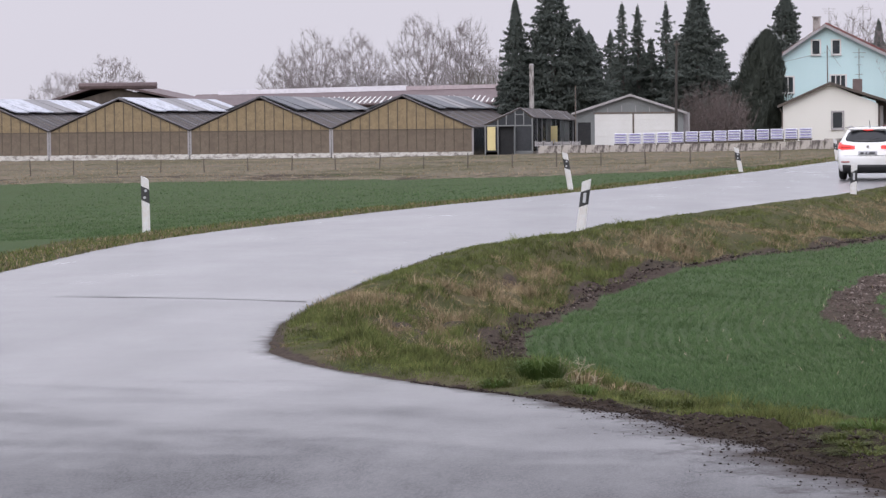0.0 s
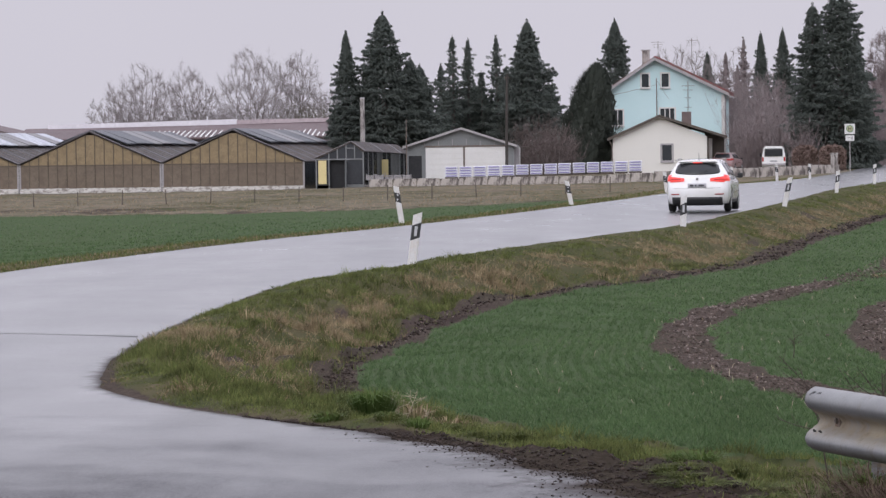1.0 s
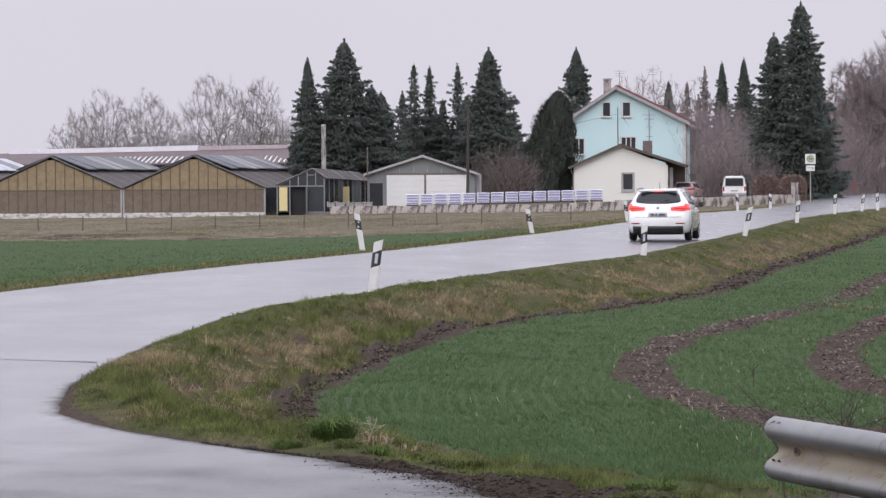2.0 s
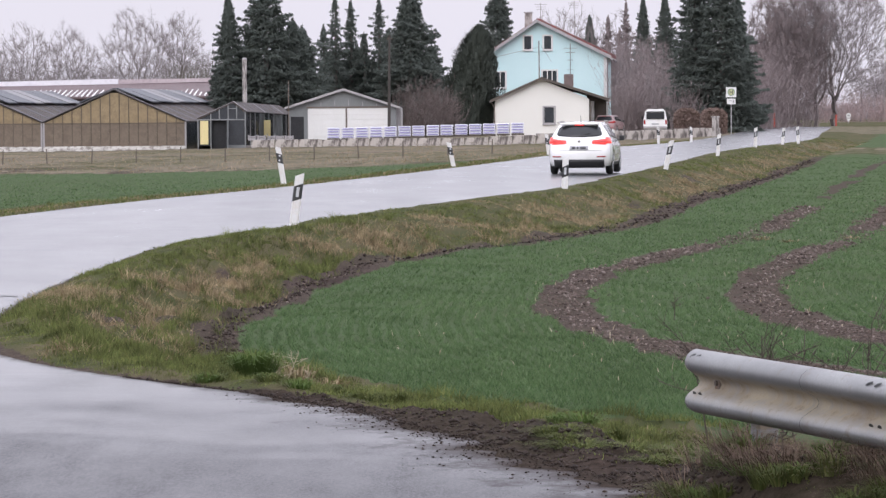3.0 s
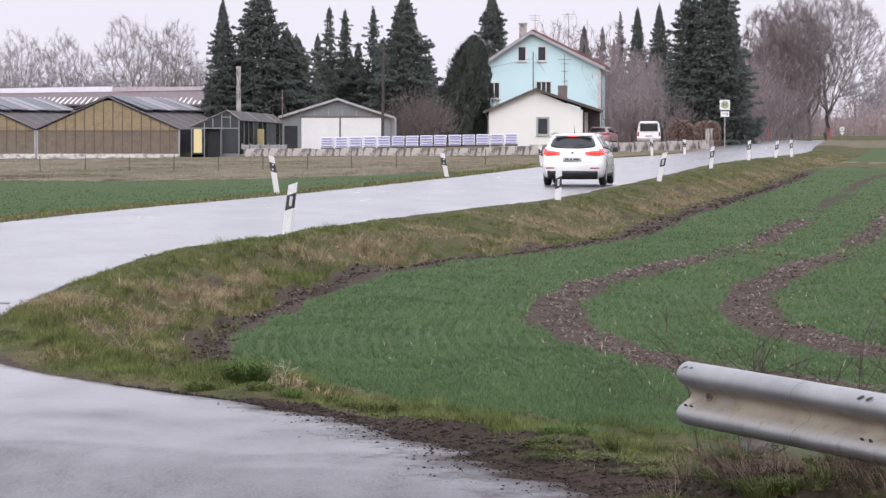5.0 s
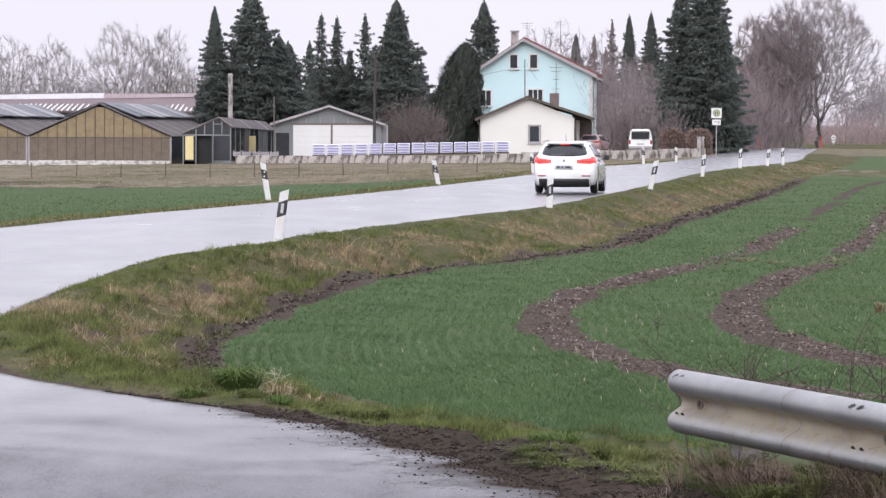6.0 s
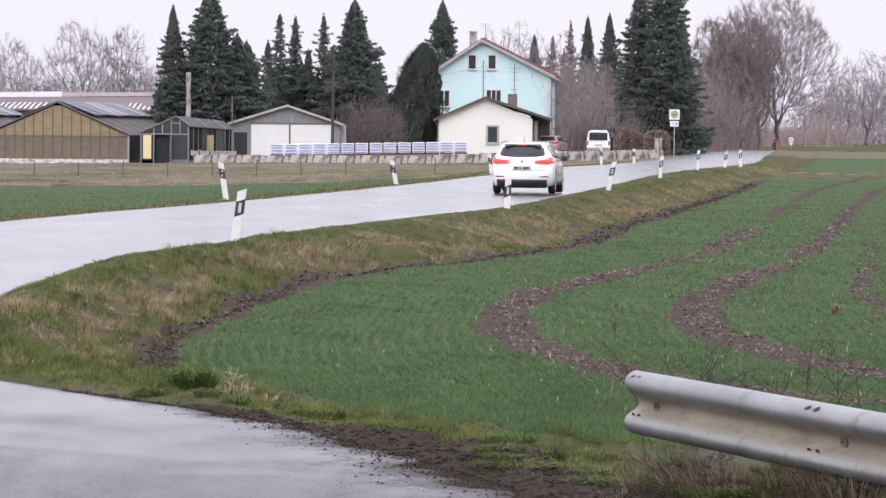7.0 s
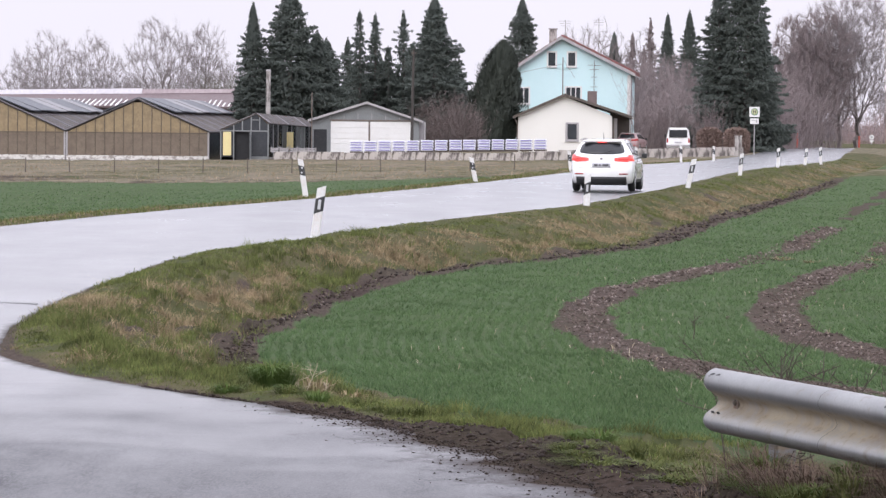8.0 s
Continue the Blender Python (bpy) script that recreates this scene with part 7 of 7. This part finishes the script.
def leaf_mesh(name, v, material):
    """Leaves of five points each: foot, bend and tip."""
    n = len(v)
    tri = np.array([(0, 1, 2), (0, 2, 3), (3, 2, 4)])
    f = (np.arange(n)[:, None, None] * 5 + tri[None]).reshape(-1)
    me = bpy.data.meshes.new(name)
    me.vertices.add(n * 5)
    me.vertices.foreach_set("co", np.asarray(v, dtype=np.float32).ravel())
    me.loops.add(len(f))
    me.loops.foreach_set("vertex_index", f.astype(np.int32))
    me.polygons.add(n * 3)
    me.polygons.foreach_set("loop_start", np.arange(0, n * 9, 3, dtype=np.int32))
    me.update(calc_edges=True)
    me.materials.append(material)
    return me


def blades(name, base, height, width, lean, material, label, category, seed, plain=False):
    """Many single leaves, each tapered and bent over to one side."""
    rg = np.random.default_rng(seed)
    n = len(base)
    a = rg.uniform(0, 2 * math.pi, n)
    b = rg.uniform(0, 2 * math.pi, n)
    off = np.stack([np.cos(b), np.sin(b), np.zeros(n)], -1) * (lean * height)[:, None]
    side = np.stack([np.cos(a), np.sin(a), np.zeros(n)], -1) * (width / 2)[:, None]
    up = np.zeros((n, 3))
    up[:, 2] = height
    if plain:
        v = np.stack([base + side, base - side, base + off + up], 1)
        return tagged(new(name, soup(name, v.reshape(-1, 3), 3, material)), label, category, kind="stuff")
    mid = base + off * 0.35 + up * 0.6
    tip = base + off + up
    v = np.stack([base + side, base - side, mid - side * 0.8, mid + side * 0.8, tip], 1)
    return tagged(new(name, leaf_mesh(name, v, material)), label, category, kind="stuff")


def spread(rg, n, y0, y1, power):
    """Distances, denser near the bend."""
    u = rg.uniform(0, 1, n)
    q = 1 - power
    return (y0**q + u * (y1**q - y0**q)) ** (1 / q)


def verge_growth():
    rg = np.random.default_rng(7)
    n = 52000
    y = spread(rg, n, 14.0, 200, 1.55)
    f = rg.uniform(0.01, 1.06, n)
    xr, xt = road_right(y), bank_toe(y)
    x = xr + f * (xt - xr)
    keep = (zones(x, y)[2] < 0.45) | (rg.uniform(0, 1, n) < 0.05)
    for px, py, _lean, _h in VERGE_POSTS:      # trodden round the posts
        keep &= ~((np.abs(x - px) < 0.13) & (y > py - 1.0) & (y < py + 0.2))
    x, y, f = x[keep], y[keep], f[keep]
    dryness = 0.55 * wave(x, y, 1.3, 3.0) + 0.50 * wave(x, y, 4.0, 1.0) + 0.75 * (1 - np.abs(f - 0.6) * 2.2) - 0.15 + 0.45 * smooth_step(f, 0.35, 0.7) * smooth_step(y, 50, 75) - 0.55 * (1 - smooth_step(f, 0.28, 0.5)) * smooth_step(y, 34, 45)
    dead = rg.normal(0, 0.26, len(x)) < dryness - 0.72 - 1.3 * smooth_step(-y, -27, -25)
    sward = (1 + 0.6 * np.clip(wave(x, y, 3.4, 7.0), -1, 1.2)) * np.interp(y, [45, 75], [1.0, 0.76])
    tussock = rg.uniform(0, 1, len(x)) < 0.060 * smooth_step(y, 25, 29) * smooth_step(f, 0.15, 0.35)      # taller clumps stand out of the sward
    for word, pick, mat, tall, wide, lie_down, lab in (("verge_grass", ~dead, M_GRASS, 0.066, 0.0068, 1.1, "green roadside grass on the bank"), ("dead_grass", dead, M_STRAW, 0.082, 0.0062, 1.7, "straw-coloured dead grass on the bank")):
        for near in (True, False):
            q = np.nonzero(pick & ((y < 64) == near))[0]
            per = np.where(tussock[q], 22, 7)
            k = np.repeat(q, per)
            m = len(k)
            scale = np.clip(y[k] / 45, 0.9, 2.2)
            low = np.interp(y[k], [26, 34, 58, 68], [0.30, 0.62, 0.62, 0.22])
            edge = (low + (1 - low) * smooth_step(f[k], 0.08, 0.42)) * np.interp(y[k], [15, 20, 26], [0.45, 0.5, 1.0])
            gather = np.where(tussock[k], 0.75, 1.0)
            bx = x[k] + rg.normal(0, 0.050, m) * scale * gather
            by = y[k] + rg.normal(0, 0.08, m) * scale * gather
            clump = rg.uniform(0.55, 1.35, len(x))
            hgt = tall * edge * clump[k] * sward[k] * np.where(tussock[k], 1.6, 1.0) * rg.uniform(0.5, 1.25, m)
            blades(word if near else "far_" + word, np.stack([bx, by, lie(bx, by) - 0.01], -1), np.maximum(hgt, 0.012), wide * np.clip(scale, 0.9, 2.0) * (1.0 if near else 1.25), rg.uniform(0.1, lie_down, m), mat, lab if near else lab + " further along the road", "grass", 17 + near, not near)
    # far verge of the road
    n = 14000
    y = spread(rg, n, 38, 200, 1.5)
    x = road_left(y) - rg.uniform(-0.02, 1.6, n)
    blades("opposite_verge_grass", np.stack([x, y, lie(x, y) - 0.01], -1), rg.uniform(0.03, 0.09, n), 0.016 * np.clip(y / 80, 0.8, 2.0), rg.uniform(0.1, 0.9, n), M_GRASS, "short grass along the far road edge", "grass", 18)
    y = spread(rg, 6000, 38, 200, 1.5)
    x = road_left(y) - rg.uniform(-0.02, 1.4, len(y))
    blades("opposite_verge_straw", np.stack([x, y, lie(x, y) - 0.01], -1), rg.uniform(0.02, 0.08, len(y)), 0.016 * np.clip(y / 80, 0.8, 2.0), rg.uniform(0.1, 0.9, len(y)), M_STRAW, "withered grass along the far road edge", "grass", 28)
    n = 42000
    y = spread(rg, n, 58, 132, 1.6)
    x = road_left(y) - 1.6 - rg.uniform(0, 1, n) * (0.20 * y + road_left(y))
    ok = (zones(x, y)[0] > 0.5)
    x, y = x[ok], y[ok]
    blades("opposite_wheat", np.stack([x, y, lie(x, y) - 0.01], -1), rg.uniform(0.02, 0.06, len(x)), 0.011 * np.clip(y / 40, 0.9, 2.4), rg.uniform(0.2, 1.2, len(x)), M_CROP, "young green wheat across the road", "crop", 29, True)
    n = 12000
    y = rg.uniform(132, 221, n)
    x = rg.uniform(-0.26, 0.06, n) * y
    ok = (x < road_left(y) - 1.0) & (zones(x, y)[1] > 0.4)
    x, y = x[ok], y[ok]
    blades("meadow_straw", np.stack([x, y, lie(x, y) - 0.02], -1), rg.uniform(0.04, 0.12, len(x)), np.full(len(x), 0.022), rg.uniform(0.2, 1.2, len(x)), M_STRAW, "pale withered meadow grass beside the greenhouses", "grass", 19)


def crop_growth():
    rg = np.random.default_rng(9)
    n = 235000
    y = spread(rg, n, 21.5, 160, 1.9)
    row = rg.uniform(0.01, 1.0, n) * (0.16 * y + 3.2)
    row = np.round(row / 0.14) * 0.14 + rg.normal(0, 1, n) * np.interp(y, [25, 45], [0.016, 0.035])
    x = bank_toe(y) + row
    c, d, s, _wet = zones(x, y)
    thin = wave(x, y, 1.1, 4.0) > 1.6
    ok = (c > 0.4) & (s < 0.4) & ~(thin & (rg.uniform(0, 1, n) < 0.55))
    x, y = x[ok], y[ok]
    k = np.repeat(np.arange(len(x)), 2)
    m = len(k)
    sc = np.clip(y[k] / 40, 0.9, 2.4)
    bx, by = x[k] + rg.normal(0, 0.012, m) * sc, y[k] + rg.normal(0, 0.03, m) * sc
    blades("winter_wheat", np.stack([bx, by, lie(bx, by) - 0.008], -1), rg.uniform(0.022, 0.062, m), 0.0105 * sc, rg.uniform(0.2, 1.2, m), M_CROP, "young green winter wheat in drilled rows", "crop", 20, True)


def soil_clods():
    rg = np.random.default_rng(12)
    pts = []
    for line, half_w, n in ((TRACK_A, 0.36, 6500), (TRACK_B, 0.36, 6500), (TRACK_C, 0.24, 1500)):
        p = np.array(line)
        seg = rg.integers(2, len(p) - 1, n)
        t = rg.uniform(0, 1, n)
        c = p[seg] * (1 - t)[:, None] + p[seg + 1] * t[:, None]
        d = p[seg + 1] - p[seg]
        d = d / np.linalg.norm(d, axis=1)[:, None]
        o = rg.normal(0, half_w * 0.5, n)
        pts.append(np.stack([c[:, 0] - d[:, 1] * o, c[:, 1] + d[:, 0] * o], -1))
    y = spread(rg, 4200, 30, 150, 1.8)
    pts.append(np.stack([bank_toe(y) + rg.normal(0, 0.5, len(y)) * np.interp(y, [32, 50, 70], [0.18, 0.27, 0.36]), y], -1))
    y = rg.uniform(14.5, 24.6, 3000)
    pts.append(np.stack([road_right(y) - 0.05 + np.abs(rg.normal(0, 0.5, len(y))) * np.interp(y, [14, 18, 20.5, 21.8, 23.1, 24.6], [0.7, 1.0, 1.0, 0.6, 0.16, 0.05]), y], -1))
    y = 15.5 + 7.6 * rg.beta(2.4, 2, 1300)
    pts.append(np.stack([road_right(y) + 0.06 - rg.exponential(0.2, len(y)), y], -1))
    q = np.concatenate(pts)
    on_road = (q[:, 0] < road_right(q[:, 1]) + 0.04)
    z = np.where(on_road, road_height(q[:, 1]) - 0.012, lie(q[:, 0], q[:, 1]))
    n = len(q)
    size = rg.uniform(0.009, 0.028, n) * np.where((q[:, 1] < 25) & ~on_road, 0.55, np.clip(q[:, 1] / 60, 0.55, 1.5)) * np.where(on_road, 0.5, 1.0) * rg.choice([0.7, 1.0, 1.5], n)
    c = np.stack([q[:, 0], q[:, 1], z + size * 0.15], -1)
    a = rg.uniform(0, math.pi, n)
    ux = np.stack([np.cos(a), np.sin(a), rg.normal(0, 0.2, n)], -1) * (size * rg.uniform(0.8, 1.6, n))[:, None]
    uy = np.stack([-np.sin(a), np.cos(a), rg.normal(0, 0.2, n)], -1) * size[:, None]
    uz = np.stack([rg.normal(0, 0.2, n), rg.normal(0, 0.2, n), np.ones(n)], -1) * (size * rg.uniform(0.5, 1.0, n))[:, None]
    V = np.stack([c + ux, c + uy, c - ux, c - uy, c + uz, c - uz], 1)
    tri = np.array([(0, 1, 4), (1, 2, 4), (2, 3, 4), (3, 0, 4), (1, 0, 5), (2, 1, 5), (3, 2, 5), (0, 3, 5)])
    near = (q[:, 1] < 26) | ((np.abs(q[:, 0] - bank_toe(q[:, 1])) < 0.6) & (rg.uniform(0, 1, n) < 0.85))
    for word, pick, mat, lab in (("soil_clods", ~near, M_CLOD, "crumbled brown soil in the wheel tracks"), ("mud_crumbs", near, M_MUD, "dark wet mud crumbs along the edge of the asphalt")):
        clod_mesh(word, V[pick], tri, mat, lab)


def clod_mesh(word, V, tri, mat, lab):
    n = len(V)
    base = np.arange(n)[:, None] * 6
    F = (base[:, :, None] + tri[None]).reshape(-1, 3)
    me = bpy.data.meshes.new(word)
    me.vertices.add(n * 6)
    me.vertices.foreach_set("co", V.astype(np.float32).ravel())
    me.loops.add(len(F) * 3)
    me.loops.foreach_set("vertex_index", F.astype(np.int32).ravel())
    me.polygons.add(len(F))
    me.polygons.foreach_set("loop_start", np.arange(0, len(F) * 3, 3, dtype=np.int32))
    me.update(calc_edges=True)
    me.materials.append(mat)
    tagged(new(word, me), lab, "soil", kind="stuff")



def crop_litter():
    """Pale bits of straw and stalk lying in the crop and the tracks."""
    rg = np.random.default_rng(41)
    n = 420
    y = spread(rg, n, 24, 110, 1.3)
    x = bank_toe(y) + rg.uniform(0.2, 1.0, n) * (0.155 * y + 3.0)
    a = rg.uniform(0, math.pi, n)
    L = rg.uniform(0.010, 0.034, n)
    d = np.stack([np.cos(a) * L, np.sin(a) * L, rg.uniform(0.0, 0.05, n)], -1)
    c = np.stack([x, y, lie(x, y) + 0.03], -1)
    s = np.stack([-np.sin(a), np.cos(a), np.zeros(n)], -1) * 0.004
    up = np.zeros((n, 3))
    up[:, 2] = 0.012
    v = np.stack([c - d + s, c - d - s, c - s + up, c + s + up, c + d], 1)
    tagged(new("straw_litter", leaf_mesh("straw_litter", v, island_tones("bleached_straw", [(0.26, 0.21, 0.14), (0.38, 0.33, 0.25), (0.20, 0.155, 0.10)], 0.8, 0.1))), "bleached straw scattered through the young crop", "litter", kind="stuff")


verge_growth()
crop_growth()
crop_litter()
soil_clods()


def grass_tuft(x, y, height, radius, count, seed, material, label, slim=1.0):
    """One clump of arching blades."""
    rg = np.random.default_rng(seed)
    t = thing("grass_tuft", pose(x, y, zg(x, y) - 0.015), label, "grass tuft")
    v = []
    for _ in range(count):
        a = rg.uniform(0, 2 * math.pi)
        r0 = radius * math.sqrt(rg.uniform()) * 0.45
        out = rg.uniform(0.15, 1.0) * radius
        h = height * rg.uniform(0.55, 1.1)
        w = rg.uniform(0.003, 0.006) * slim
        b = np.array([r0 * math.cos(a), r0 * math.sin(a), 0])
        s = np.array([-math.sin(a), math.cos(a), 0]) * w
        d = np.array([math.cos(a), math.sin(a), 0])
        m1, m2 = b + d * out * 0.35 + [0, 0, h * 0.75], b + d * out + [0, 0, h * (1.0 - 0.35 * out / radius)]
        v.append([b + s, b - s, m1 - s * 0.8, m1 + s * 0.8, m2])
    o = new("blade_clump", leaf_mesh("blade_clump", np.array(v), material))
    o.parent = t
    return t


grass_tuft(-1.45, 24.9, 0.26, 0.30, 480, 31, M_TUFT, "dense dark green grass clump at the tip of the verge")
grass_tuft(-1.18, 25.8, 0.24, 0.24, 110, 32, M_STRAW, "pale straw stalks beside the grass clump")
grass_tuft(-0.92, 25.6, 0.15, 0.30, 160, 33, M_STRAW, "pale straw stalks beside the grass clump")
for x, y, h, r in ((5.52, 41.9, 0.17, 0.14), (5.85, 41.0, 0.09, 0.18), (5.47, 59.5, 0.09, 0.34), (5.9, 58.8, 0.08, 0.30), (7.04, 59.7, 0.09, 0.30)):
    grass_tuft(x, y, h, r, 46, int(600 + 10 * x), M_STRAW, "bleached maize stubble standing in the young crop", 1.3)
rg0 = random.Random(77)
for k in range(44):
    y = rg0.uniform(16.8, 24.2)
    x = float(road_right(y)) + float(np.interp(y, [16, 18, 20.5, 21.8, 23.1, 24.5], [0.6, 1.0, 1.15, 0.92, 0.4, 0.15])) * rg0.uniform(0.8, 1.5)
    grass_tuft(x, y, rg0.uniform(0.05, 0.11), rg0.uniform(0.10, 0.22), 130, 200 + k, M_TUFT if k % 2 else M_GRASS, "small green grass tuft on the muddy roadside", 0.8)
for k in range(9):       # green patches left between the ruts
    y = rg0.uniform(17.3, 19.6)
    x = float(road_right(y)) + rg0.uniform(0.35, 0.8)
    grass_tuft(x, y, rg0.uniform(0.04, 0.08), rg0.uniform(0.16, 0.28), 220, 260 + k, M_GRASS, "low green grass patch in the mud", 0.8)
for k in range(78):
    s = rg0.uniform(0.05, 3.0)
    x, y = 1.13 + 0.323 * s + rg0.uniform(-0.16, 0.25), 16.35 - 0.946 * s + rg0.uniform(-0.1, 0.2)
    if k % 3:
        grass_tuft(x, y, rg0.uniform(0.08, 0.18), rg0.uniform(0.25, 0.5), 90, 300 + k, M_DEAD_STEM, "brown withered stems tangled under the guard rail", 0.35)
    else:
        grass_tuft(x - rg0.uniform(0.05, 0.35), y, rg0.uniform(0.06, 0.12), rg0.uniform(0.14, 0.26), 140, 300 + k, M_TUFT if k % 2 else M_GRASS, "short green grass under the guard rail", 0.7)
for k in range(34):       # green fringe between the rail and the asphalt
    s = rg0.uniform(0.2, 3.2)
    off = rg0.uniform(0.28, 0.75)
    x, y = 1.2 + 0.341 * s - 0.94 * off, 16.35 - 0.94 * s - 0.341 * off
    grass_tuft(x, y, rg0.uniform(0.06, 0.13), rg0.uniform(0.12, 0.24), 130, 500 + k, M_GRASS if k % 3 else M_TUFT, "short green grass at the foot of the guard rail", 0.7)

M_STEM = surface("dead_weed_stem", (0.050, 0.036, 0.030), (0.075, 0.055, 0.045), 0.85, 6, 40, 0)


def dead_weed(x, y, height, lean, seed, material=None, stout=1.0, label="thin bare brown weed stem behind the guard rail"):
    rg = random.Random(seed)
    t = thing("dead_weed", pose(x, y, zg(x, y) - 0.02), label, "weed", "dead weeds")
    bm = bmesh.new()

    def grow(p, d, L, r, level):
        q = p + d * L * 0.5 + Vector((rg.gauss(0, 0.02), rg.gauss(0, 0.02), 0))
        e = q + (d + Vector((rg.gauss(0, 0.15), rg.gauss(0, 0.15), 0))).normalized() * L * 0.5
        tube([p, q, e], [r, r * 0.8, r * 0.5], 5, bm)
        if level < 2:
            for _ in range(7 if level == 0 else 3):
                f = rg.uniform(0.45, 0.98)
                s = p.lerp(e, f)
                grow(s, Vector((rg.gauss(0, 0.7), rg.gauss(0, 0.4), rg.uniform(0.2, 0.9))).normalized(), L * rg.uniform(0.2, 0.4), r * 0.55, level + 1)

    grow(Vector((0, 0, 0)), Vector((lean, 0, 1)).normalized(), height, 0.0055 * stout, 0)
    part("stem", bm, material or M_STEM, t)


for x, y, h, lean in ((1.42, 18.4, 0.85, -0.2), (1.55, 18.2, 0.95, 0.2), (1.66, 18.3, 0.9, 0.05), (1.72, 18.6, 0.85, 0.45), (1.90, 18.0, 0.9, -0.3), (2.0, 17.8, 0.85, 0.25), (1.82, 18.4, 0.85, -0.1), (2.34, 17.4, 0.95, -0.03), (2.46, 17.2, 1.05, -0.15), (2.18, 17.5, 1.05, -0.10), (2.62, 17.0, 1.1, 0.2), (1.50, 15.15, 0.17, 0.02)):
    dead_weed(x, y, h * (0.86 if h > 0.3 else 1.0), lean, int(1000 * x))
dead_weed(2.31, 35.1, 0.24, 0.02, 91, label="short dark stick standing in the young crop")
for x, y, h, lean in ((-1.24, 25.1, 0.30, 0.55), (-1.18, 25.15, 0.32, -0.5), (-1.26, 25.05, 0.24, 0.1), (-1.12, 25.1, 0.2, 0.25)):
    dead_weed(x, y, h, lean, int(5000 - 1000 * x + 100 * lean), M_STALK, 0.75, "pale dry stalk at the tip of the verge")
